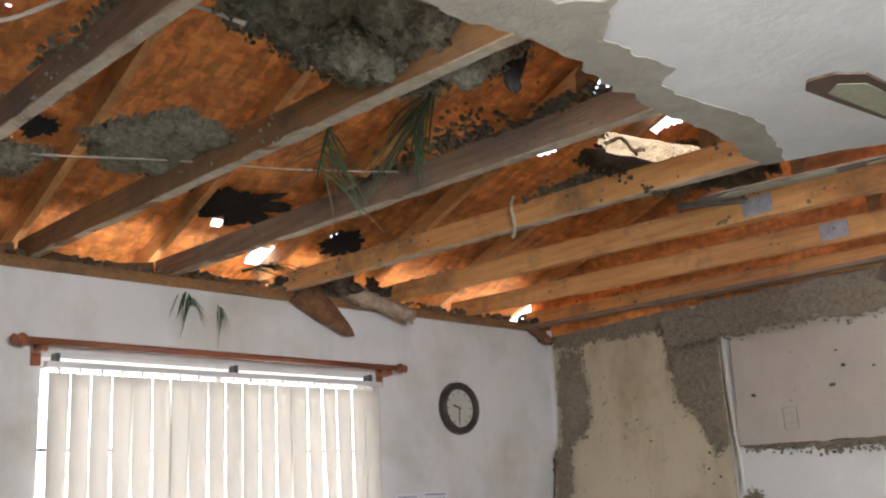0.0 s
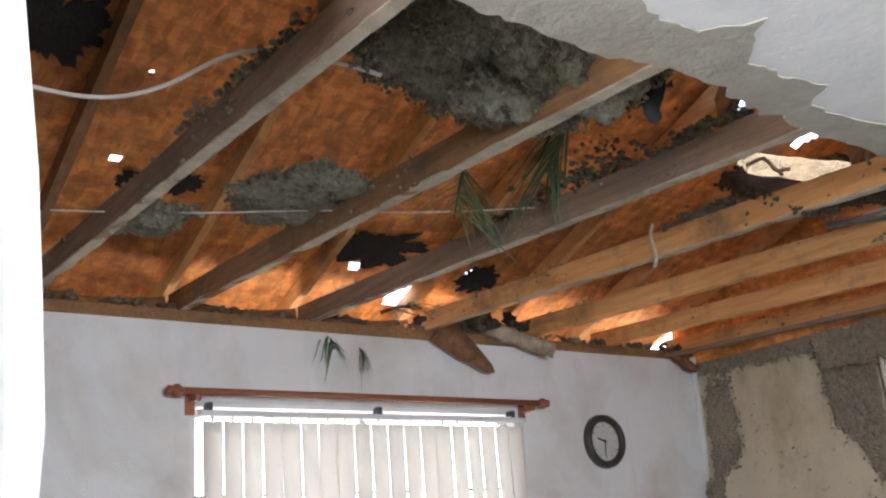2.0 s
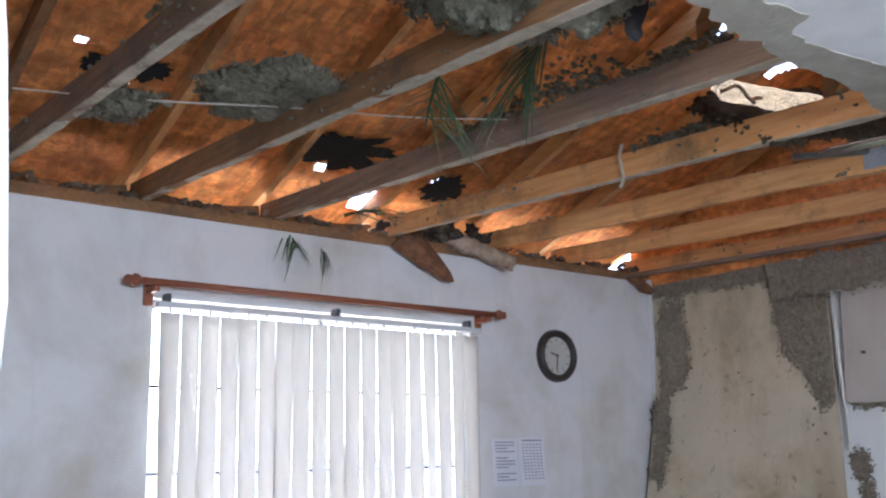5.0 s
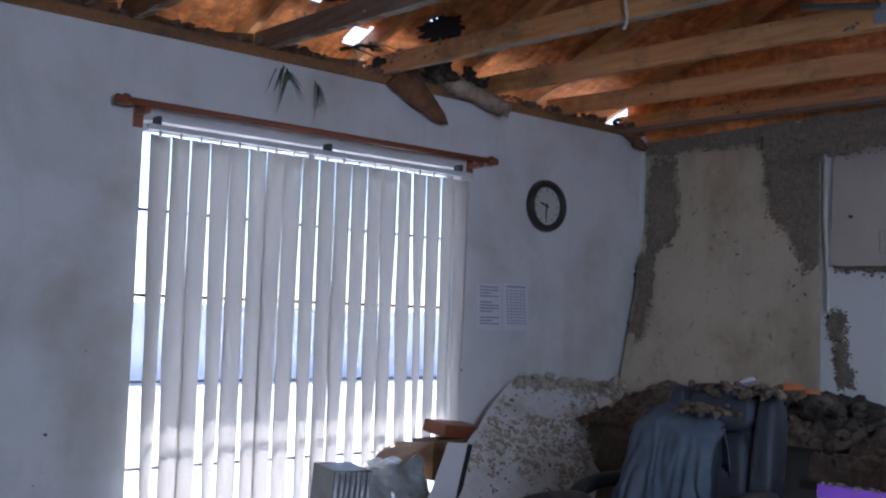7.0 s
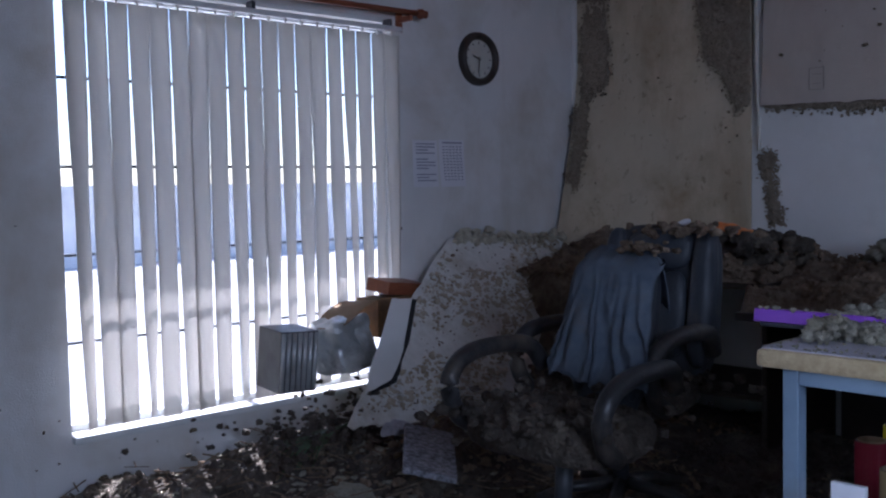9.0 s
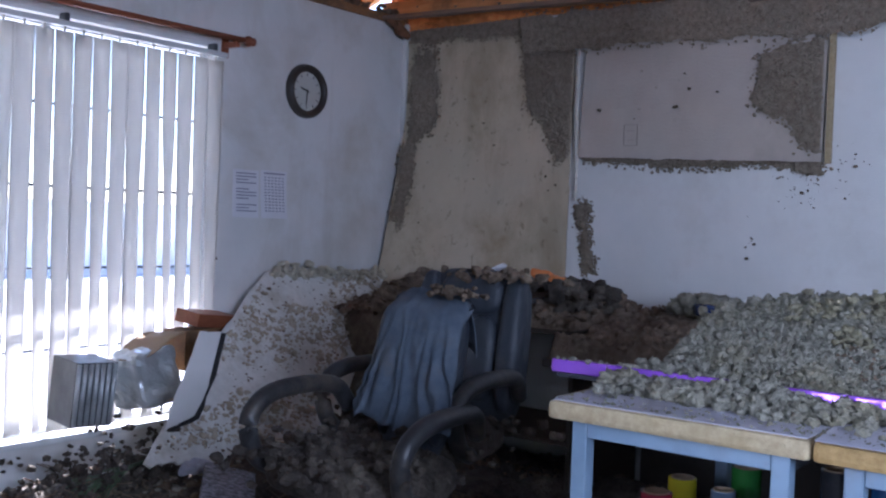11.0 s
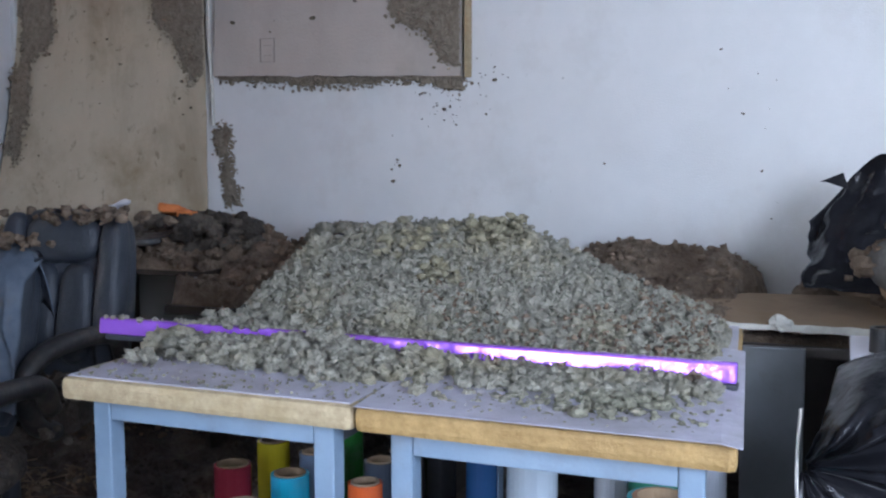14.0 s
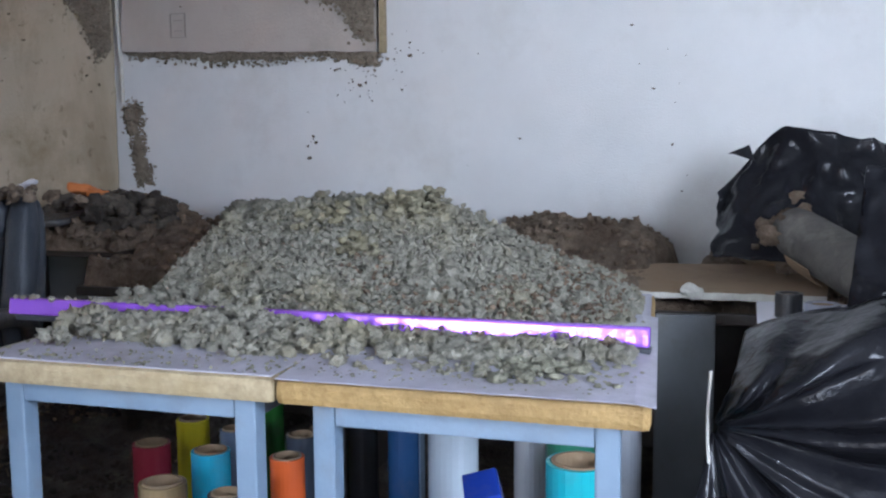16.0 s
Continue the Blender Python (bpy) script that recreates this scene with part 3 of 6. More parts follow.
for k, x in enumerate(JX):
    t = thing("roof_truss", (x, 0.08, 2.48),
              "grey-brown pine roof truss littered with insulation" if k in (4, 6) else "orange pine roof truss under the strand board deck", "roof truss", "roof trusses")
    bm = bmesh.new()
    member(bm, x, 0.13, joist_z(0.0) - 0.006, -2.78, joist_z(-2.78) + 0.002, seed=k * 3.1)
    part("joist", bm, PINE_GREY if k in (4, 6) else (PINE_DARK if k == 5 else PINE), t)
    # thin strip under the joist, paler than the wood from the fourth truss on
    bm = bmesh.new()
    member(bm, x, 0.0, joist_z(0.0) - 0.0105, -2.70, joist_z(-2.70) - 0.0035, w=0.036, h=0.006, n=60, wear=0.006, seed=k * 4.3)
    part("underside_strip", bm, PALE_MOTTLE if k > 2 else PINE, t, "thin strip along the joist's underside")
    bm = bmesh.new()
    member(bm, x, 0.68, deck_z(0.68) - 0.092, -4.0, deck_z(-4.0) - 0.104, seed=k * 5.7)
    part("rafter", bm, PINE_DARK if k in (6, 7, 8) else PINE, t, "dark brown rafter" if k in (6, 7, 8) else "")
    bm = bmesh.new()
    member(bm, x + 0.001, -2.3, joist_z(-2.3) + 0.09, -3.6, deck_z(-3.6) - 0.10, seed=k * 2.2, n=6)
    part("web", bm, PINE_DARK, t)
    for y in (-2.15,):
        if k in (1, 2):
            bm = bmesh.new()
            box(bm, (x - 0.0225, y - 0.06, joist_z(y) + 0.008), (x - 0.0195, y + 0.06, joist_z(y) + 0.08), 0.0008)
            part("gusset_plate", bm, PLATE, t, "punched steel truss plate")
# furring strip by the east wall
bm = bmesh.new()
member(bm, -0.21, -0.02, 2.43, -2.75, 2.352, w=0.06, h=0.02, seed=77)
alone("furring_strip", bm, PINE_GREY, "long grey dirty wooden furring strip under the joists", "wood strip")

# ---- window, blinds and outside ----
win = thing("window", (-2.24, 0.08, WZ0), "aluminium window with many small panes behind the blind", "window")
win["kind"] = "structure"
bm = bmesh.new()
for lo, hi in (((WX0, 0.07, WZ0), (WX0 + 0.03, 0.12, WZ1)), ((WX1 - 0.03, 0.07, WZ0), (WX1, 0.12, WZ1)),
               ((WX0 + 0.03, 0.07, WZ0), (WX1 - 0.03, 0.12, WZ0 + 0.03)), ((WX0 + 0.03, 0.07, WZ1 - 0.03), (WX1 - 0.03, 0.12, WZ1))):
    box(bm, lo, hi, 0.003)
part("window_frame", bm, ALU, win)
for f in (0.20, 0.40, 0.60, 0.80):
    bm = bmesh.new()
    z = WZ0 + f * (WZ1 - WZ0)
    box(bm, (WX0 + 0.03, 0.086, z - 0.006), (WX1 - 0.03, 0.101, z + 0.006), 0.002)
    part("glazing_bar", bm, TIN_DARK, win, "thin grey glazing bar")
bm = bmesh.new()
box(bm, ((WX0 + WX1) / 2 - 0.016, 0.080, WZ0 + 0.03), ((WX0 + WX1) / 2 + 0.016, 0.107, WZ1 - 0.03), 0.003)
part("mullion", bm, ALU, win)
for i in range(5):
    bm = bmesh.new()
    z0 = WZ0 + 0.03 if i == 0 else WZ0 + 0.2 * i * (WZ1 - WZ0)
    z1 = WZ1 - 0.03 if i == 4 else WZ0 + 0.2 * (i + 1) * (WZ1 - WZ0)
    box(bm, (WX0 + 0.028, 0.092, z0 + 0.001), (WX1 - 0.028, 0.095, z1 - 0.001))
    part("pane", bm, GLASS, win).visible_shadow = False
bm = bmesh.new()
box(bm, (WX0 + 0.001, -0.035, WZ0 - 0.03), (WX1 - 0.001, 0.069, WZ0 - 0.0005), 0.006)
part("window_sill", bm, ALU, win, "dusty white sill")

blind = thing("vertical_blind", (-2.24, -0.05, 2.03), "pale vertical blind with dusty vanes, closed but gappy", "blind")
bm = bmesh.new()
box(bm, (WX0 - 0.005, -0.075, 2.030), (WX1 + 0.004, -0.035, 2.052), 0.004)
part("headrail", bm, ALU, blind)
bm = bmesh.new()
box(bm, (WX0 - 0.005, -0.012, 2.074), (WX1 + 0.004, -0.001, 2.098), 0.003)
part("mounting_strip", bm, ALU, blind)
for f in (0.02, 0.5, 0.96):
    bm = bmesh.new()
    x = WX0 + f * (WX1 - WX0)
    box(bm, (x, -0.06, 2.046), (x + 0.018, -0.008, 2.088), 0.002)
    part("clip", bm, STEEL_DARK, blind, "dark bracket clip")
NV = 19
for i in range(NV):
    x = WX0 + 0.052 + i * (WX1 - WX0 - 0.104) / (NV - 1)
    turn = radians(3 + rng.uniform(-8, 8))
    swing = radians(rng.uniform(0, 46))
    lean = rng.uniform(-0.016, 0.016)
    short = rng.uniform(0.0, 0.02)
    kink = rng.uniform(0.35, 0.75)
    bm = bmesh.new()
    rows = []
    nz = 22
    for a in range(nz + 1):
        f = a / nz
        z = 2.012 - f * (2.012 - WZ0 - 0.020 - short)
        tw = turn + swing * f ** 1.3 + radians(10) * math.exp(-((f - kink) / 0.12) ** 2) * math.cos(i * 2.9)
        row = []
        for g in range(9):
            u = (g / 8 - 0.5) * (0.0900 - 0.003 * (i % 3))
            w = 0.010 * math.cos(math.pi * (g / 8 - 0.5)) + 0.004 * f * math.sin(4 * f + i)
            row.append(bm.verts.new((x + lean * f + u * math.cos(tw) - w * math.sin(tw), -0.055 + u * math.sin(tw) + w * math.cos(tw), z)))
        rows.append(row)
    for r0, r1 in zip(rows, rows[1:]):
        for g in range(8):
            bm.faces.new((r0[g], r0[g + 1], r1[g + 1], r1[g]))
    thicken(bm, 0.0012)
    cyl(bm, (x, -0.052, 2.006), (x, -0.052, 2.034), 0.005, seg=6)
    part("vane", bm, VANE, blind, smooth=True)

rod = thing("curtain_rod", (-2.24, -0.08, 2.115), "red-brown wooden curtain rod above the blind", "curtain rod")
bm = bmesh.new()
cyl(bm, (-3.16, -0.085, 2.125), (-1.31, -0.085, 2.125), 0.014, seg=14)
part("pole", bm, RODWOOD, rod, smooth=True)
for x, s in ((-3.16, -1), (-1.31, 1)):
    bm = bmesh.new()
    for a, b, r0, r1 in ((0, 0.015, 0.012, 0.024), (0.015, 0.03, 0.024, 0.026), (0.03, 0.045, 0.026, 0.014), (0.045, 0.06, 0.018, 0.020), (0.06, 0.068, 0.020, 0.010)):
        cyl(bm, (x + s * a, -0.085, 2.125), (x + s * b, -0.085, 2.125), r0, r1, 14)
    part("finial", bm, RODWOOD, rod, smooth=True)
for x in (-3.10, -1.36):
    bm = bmesh.new()
    box(bm, (x - 0.012, -0.10, 2.085), (x + 0.012, -0.002, 2.112), 0.004)
    box(bm, (x - 0.02, -0.012, 2.04), (x + 0.02, -0.001, 2.13), 0.004)
    part("bracket", bm, RODWOOD, rod)

bm = bmesh.new()
box(bm, (-4000, -4000, -0.3), (4000, 4000, -0.155))
structure("ground", bm, CONCRETE, "pale sunlit concrete yard")
bm = bmesh.new()
box(bm, (-24, 16.0, -0.154), (24, 16.2, 1.5))
structure("backdrop", bm, STUCCO, "pale wall across the yard")

# ---- on the window wall ----
clock = thing("wall_clock", (-0.81, -0.02, 1.81), "round wall clock with a wide dark rim", "clock")
CC = Vector((-0.81, -0.0, 1.948))
bm = bmesh.new()
prof = [(0.100, 0.012), (0.106, 0.030), (0.118, 0.040), (0.132, 0.036), (0.140, 0.022), (0.142, 0.001)]
rings = []
for r, d in prof:
    rings.append([bm.verts.new(CC + Vector((r * math.cos(2 * math.pi * i / 48), -d, r * math.sin(2 * math.pi * i / 48)))) for i in range(48)])
for a, b in zip(rings, rings[1:]):
    for i in range(48):
        bm.faces.new((a[i], a[(i + 1) % 48], b[(i + 1) % 48], b[i]))
part("rim", bm, CLOCKRIM, clock, smooth=True)
bm = bmesh.new()
cyl(bm, CC + Vector((0, -0.001, 0)), CC + Vector((0, -0.014, 0)), 0.101, seg=48)
part("dial", bm, CLOCKFACE, clock, "cream dial")
for i in range(12):
    a = math.pi / 6 * i
    bm = bmesh.new()
    box(bm, (-0.0022, -0.0158, 0.078), (0.0022, -0.0142, 0.092), 0, Matrix.Translation(CC) @ Matrix.Rotation(a, 4, "Y"))
    part("hour_mark", bm, CLOCKRIM, clock)
for a, ln, w in ((-72, 0.052, 0.004), (186, 0.075, 0.003)):
    bm = bmesh.new()
    box(bm, (-w, -0.0185, -0.012), (w, -0.0165, ln), 0, Matrix.Translation(CC) @ Matrix.Rotation(radians(a), 4, "Y"))
    part("pointer", bm, CLOCKRIM, clock, "dark clock pointer")

for i, (x0, x1, dz) in enumerate(((-1.285, -1.115, 0.0), (-1.105, -0.925, 0.006))):
    n = thing("notice_sheet", ((x0 + x1) / 2, -0.002, 1.28), "printed notice sheet taped to the wall" if i == 0 else "printed timetable sheet taped to the wall", "paper", "notices")
    bm = bmesh.new()
    z0, z1 = 1.275, 1.512 + dz
    rows = []
    for a in range(7):
        z = z0 + (z1 - z0) * a / 6
        off = 0.0025 + 0.010 * (1 - a / 6) ** 2 * (0.5 + i)
        rows.append([bm.verts.new((x0 + (x1 - x0) * g / 6, -off - 0.002 * math.sin(g), z)) for g in range(7)])
    for r0, r1 in zip(rows, rows[1:]):
        for g in range(6):
            bm.faces.new((r0[g], r0[g + 1], r1[g + 1], r1[g]))
    thicken(bm, 0.0006)
    part("sheet", bm, PAPER, n)
    bm = bmesh.new()
    if i == 0:
        for r in range(13):
            z = z1 - 0.018 - r * 0.0155
            if r in (4, 9):
                continue
            w = 0.13 - 0.05 * ((r * 7) % 3 == 2)
            box(bm, (x0 + 0.018, -0.0175 + 0.012 * min(1, (z - z0) / 0.2) - 0.0006, z - 0.0035), (x0 + 0.018 + w, -0.0165 + 0.012 * min(1, (z - z0) / 0.2) - 0.0006, z + 0.0025))
    else:
        box(bm, (x0 + 0.02, -0.0075, z1 - 0.02), (x1 - 0.02, -0.0065, z1 - 0.012))
        for c in range(6):
            for r in range(12):
                z = z1 - 0.036 - r * 0.0155
                o = 0.018 * (1 - min(1, (z - z0) / 0.18)) + 0.006
                box(bm, (x0 + 0.022 + c * 0.024, -o - 0.001, z - 0.003), (x0 + 0.036 + c * 0.024, -o, z + 0.003))
    part("print", bm, INK, n, "grey lines of print")

# ---- on the partition ----
look_out = Vector((-0.10, -0.93, -0.33)).normalized()
side_out = look_out.cross(Vector((0, 0, 1))).normalized()
up_out = side_out.cross(look_out)
DC = Vector((-4.372, -2.22, 1.978))
eye = thing("security_camera", (-4.33, -2.16, 2.00), "small black wall camera with a ring of lights", "security camera")
bm = bmesh.new()
cyl(bm, DC - look_out * 0.08, DC - look_out * 0.02, 0.034, 0.042, 28)
cyl(bm, DC - look_out * 0.02, DC, 0.046, 0.048, 28)
part("housing", bm, PLASTIC, eye, smooth=False)
bm = bmesh.new()
cyl(bm, DC, DC + look_out * 0.004, 0.016, 0.014, 20)
part("lens", bm, LEATHER, eye, "glossy black lens")
for i in range(14):
    a = 2 * math.pi * i / 14
    p = DC + (side_out * math.cos(a) + up_out * math.sin(a)) * 0.033
    bm = bmesh.new()
    cyl(bm, p, p + look_out * 0.003, 0.0052, 0.004, 8)
    part("lamp_bead", bm, PAPER, eye, "pale light bead")
bm = bmesh.new()
tube(bm, [DC - look_out * 0.06, Vector((-4.345, -2.15, 2.04)), Vector((-4.325, -2.15, 2.05))], 0.014, 10)
part("bracket", bm, PLASTIC, eye, smooth=True)
bm = bmesh.new()
tube(bm, curve_pts([DC - look_out * 0.085, Vector((-4.36, -2.14, 2.04)), Vector((-4.352, -2.19, 2.09)), Vector((-4.362, -2.20, 2.15))]), 0.007, 8)
part("cord", bm, PLASTIC, eye)

# ---- fallen ceiling sheets against the east wall ----


def lean_left(u, v, w):
    """The damp sheet whose foot has slid out from the wall near the corner."""
    out = 0.012 + 0.20 * max(0, (1.98 - v) / 0.95) ** 1.25 * max(0.0, min(1, (u + 1.20) / 1.1))
    return Vector((-out - w, u, v))


bm = bmesh.new()
nu, nv = 18, 26
grid = [[bm.verts.new(lean_left(-0.035 - 1.115 * a / nu + 0.006 * noise.noise(Vector((0, b * 0.8, 3))), 0.72 + (2.345 - 0.72) * b / nv, 0.0)) for b in range(nv + 1)] for a in range(nu + 1)]
for a in range(nu):
    for b in range(nv):
        bm.faces.new((grid[a][b], grid[a + 1][b], grid[a + 1][b + 1], grid[a][b + 1]))
thicken(bm, 0.010)
sheet_l = alone("fallen_drywall_sheet", bm, KRAFT, "damp tan drywall sheet leaning on the wall, bulging at its foot", "drywall sheet", "fallen drywall")
bm = bmesh.new()
out = ragged([(-1.215, 1.645), (-2.435, 1.610), (-2.44, 2.235), (-1.235, 2.225)], [0.010, 0.004, 0.02, 0.004], 0.02, 9.0)
slab(bm, out, lambda u, v, w: Vector((-0.020 - 0.02 * max(0, 2.2 - v) - w, u, v)), 0.0125)
sheet_r = alone("fallen_drywall_sheet", bm, KRAFT2, "tan drywall sheet hanging on the wall, back side out", "drywall sheet", "fallen drywall")
bm = bmesh.new()
for lo, hi in (((-0.0495, -1.475, 1.70), (-0.0465, -1.472, 1.80)), ((-0.0495, -1.547, 1.70), (-0.0465, -1.544, 1.80)), ((-0.0495, -1.547, 1.80), (-0.0465, -1.472, 1.803)),
               ((-0.0495, -1.547, 1.697), (-0.0465, -1.472, 1.70)), ((-0.0495, -1.530, 1.77), (-0.0465, -1.490, 1.773)), ((-0.0495, -1.530, 1.725), (-0.0465, -1.490, 1.728))):
    box(bm, lo, hi)
ob = part("stamp", bm, mat("faint_grey_print", (0.33, 0.29, 0.25), (0.37, 0.33, 0.29), 20, 0.9, 0.0), sheet_r, "faint printed stamp box")
# wood strip between the two sheets
bm = bmesh.new()
pts = [(-0.035 + 0.004 * math.sin(9 * f), -1.205 + 0.02 * f + 0.006 * noise.noise(Vector((0, 0, f * 8))), 1.42 + 0.81 * f) for f in [i / 16 for i in range(17)]]
tube(bm, pts, 0.009, 6)
alone("split_batten", bm, CREAM_SPLIT, "split pale batten standing on the wall between two sheets", "wood strip")
bm = bmesh.new()
box(bm, (-0.034, -2.472, 1.605), (-0.004, -2.447, 2.235), 0.003)
alone("split_batten", bm, CHIP, "pale wooden batten at the hanging sheet's end", "wood strip")


def wall_patch(name, outline, material, off, depth, label, place=None):
    place = place or (lambda u, v, w: Vector((-off - w, u, v)))
    c = Vector((sum(p.x for p in outline), sum(p.y for p in outline))) / len(outline)
    t = thing(name, tuple(place(c.x, c.y, 0)), label, "insulation residue", "wall residue")
    b = bmesh.new()
    slab(b, outline, place, depth * 0.5)
    part("crust", b, material, t)
    xs, ys = [p.x for p in outline], [p.y for p in outline]
    n = int(min(1700, max(24, 9500 * (max(xs) - min(xs)) * (max(ys) - min(ys)))))
    pl = []
    while len(pl) < n:
        u, v = rng.uniform(min(xs), max(xs)), rng.uniform(min(ys), max(ys))
        inside = False
        for i in range(len(outline)):
            a, q = outline[i], outline[i - 1]
            if (a.y > v) != (q.y > v) and u < (q.x - a.x) * (v - a.y) / (q.y - a.y) + a.x:
                inside = not inside
        if inside:
            pl.append(tuple(place(u, v, depth * rng.uniform(0.2, 0.8))))
    rd = [rng.uniform(0.003, 0.009) for p in pl]
    for p in outline:
        for k in range(3):
            pl.append(tuple(place(p.x + rng.normal() * 0.016, p.y + rng.normal() * 0.016, 0.001)))
            rd.append(rng.uniform(0.002, 0.009))
    ob = adopt(lumps("fuzz", pl, rd, material, 1, 0.9, 0.3), t)
    tagged(ob, kind="stuff")
    return t


def on_left(off):
    return lambda u, v, w: lean_left(u, v, 0.0) + Vector((-0.0125 - off - w, 0, 0))


wall_patch("residue_patch", blob(-0.17, 2.02, 0.10, 0.24, 1.0), MUD, 0, 0.008, "grey insulation stuck to the tan sheet by the corner", on_left(0.001))
wall_patch("residue_patch", blob(-0.11, 1.55, 0.05, 0.26, 2.0), MUD, 0, 0.006, "grey insulation streak down the corner", on_left(0.001))
wall_patch("residue_patch", ragged([(-0.86, 2.32), (-0.885, 1.92), (-1.00, 1.80), (-1.08, 1.62), (-1.15, 1.66), (-1.15, 2.32)], [0.03, 0.05, 0.03, 0.03, 0.0, 0.0], 0.015, 4.0),
           MUD, 0, 0.010, "thick grey insulation residue beside the batten", on_left(0.001))
wall_patch("residue_patch", ragged([(-0.84, 2.395), (-0.86, 2.20), (-1.6, 2.205), (-2.44, 2.17), (-3.2, 2.20), (-3.2, 2.343), (-2.4, 2.38), (-1.6, 2.395)], [0.02, 0.03, 0.03, 0.03, 0, 0.03, 0.03, 0.03], 0.02, 6.0),
           MUD, 0.048, 0.008, "grey residue band where the ceiling met the wall")
wall_patch("residue_patch", ragged([(-2.43, 1.66), (-2.34, 1.69), (-2.28, 1.80), (-2.10, 1.90), (-2.15, 2.10), (-2.43, 2.15)], [0.02, 0.03, 0.03, 0.04, 0.02, 0.0], 0.015, 8.0),
           MUD, 0.046, 0.012, "thick grey insulation clod on the hanging sheet")
wall_patch("residue_patch", ragged([(-1.22, 1.636), (-1.5, 1.61), (-1.85, 1.595), (-2.1, 1.61), (-2.43, 1.55), (-2.43, 1.612), (-1.8, 1.630), (-1.22, 1.648)], [0.01, 0.015, 0.02, 0.02, 0.01, 0.004, 0.004, 0.0], 0.012, 8.5),
           MUD, 0.002, 0.025, "insulation wedged along the foot of the hanging sheet")
wall_patch("residue_patch", blob(-1.235, 1.35, 0.032, 0.07, 11.0), MUD, 0.002, 0.02, "dark clod stuck on the white wall")
wall_patch("residue_patch", blob(-1.255, 1.20, 0.018, 0.05, 12.0), MUD, 0.002, 0.015, "dark clod stuck on the white wall")
wall_patch("residue_patch", blob(-1.275, 1.10, 0.03, 0.035, 13.0), MUD, 0.002, 0.02, "dark clod stuck on the white wall")
# dark wall band above the sheets
wall_patch("residue_patch", ragged([(-0.06, 2.395), (-0.06, 2.33), (-0.85, 2.30), (-0.85, 2.395)], [0.0, 0.03, 0.0, 0.0], 0.02, 3.0), MUD, 0, 0.006, "grey residue along the top of the tan sheet", on_left(0.002))

# flecks of mud on the walls
pl, rd = [], []
for cy, cz, sy, sz, n in ((-2.28, 1.52, 0.04, 0.06, 18), (-2.38, 1.48, 0.03, 0.06, 26), (-2.12, 1.22, 0.02, 0.09, 7), (-3.60, 1.30, 0.06, 0.12, 8), (-3.0, 1.15, 0.4, 0.2, 8), (-2.0, 1.59, 0.35, 0.010, 50), (-2.52, 1.60, 0.03, 0.06, 16)):
    for i in range(n):
        pl.append((-0.002, cy + rng.normal() * sy, cz + rng.normal() * sz))
        rd.append(abs(rng.normal()) * 0.003 + 0.0015)
ob = lumps("mud_flecks", pl, rd, SPLAT, 1)
tagged(ob, "dark mud flecks on the white wall", "mud flecks", kind="stuff")
pl, rd = [], []
for i in range(50):
    y, z = -0.1 - rng.uniform(0, 1.0), rng.uniform(1.05, 2.2)
    if noise.noise(Vector((0, y * 3, z * 3))) > -0.05:
        pl.append(tuple(lean_left(y, z, 0.001)))
        rd.append(abs(rng.normal()) * 0.004 + 0.0015)
for i in range(10):
    pl.append((-0.05, rng.uniform(-2.2, -1.3), rng.uniform(1.8, 2.2)))
    rd.append(abs(rng.normal()) * 0.005 + 0.002)
ob = lumps("mud_flecks", pl, rd, SPLAT, 1)
tagged(ob, "dark mud flecks on the tan sheets", "mud flecks", kind="stuff")
pl, rd = [], []
for i in range(70):
    pl.append((rng.uniform(-3.6, -0.2), -0.002, abs(rng.normal()) * 0.35 + 0.2))
    rd.append(abs(rng.normal()) * 0.005 + 0.002)
pl = [p if not (WX0 < p[0] < WX1 and p[2] > WZ0 - 0.04) else (p[0] * 0.2 - 3.1, p[1], p[2]) for p in pl]
ob = lumps("mud_flecks", pl, rd, SPLAT, 1)
tagged(ob, "dark mud flecks low on the window wall", "mud flecks", kind="stuff")

# ---- up among the timbers ----


def within(outline, u, v):
    hit = False
    for i in range(len(outline)):
        a, c = outline[i], outline[i - 1]
        if (a.y > v) != (c.y > v) and u < (c.x - a.x) * (v - a.y) / (c.y - a.y) + a.x:
            hit = not hit
    return hit


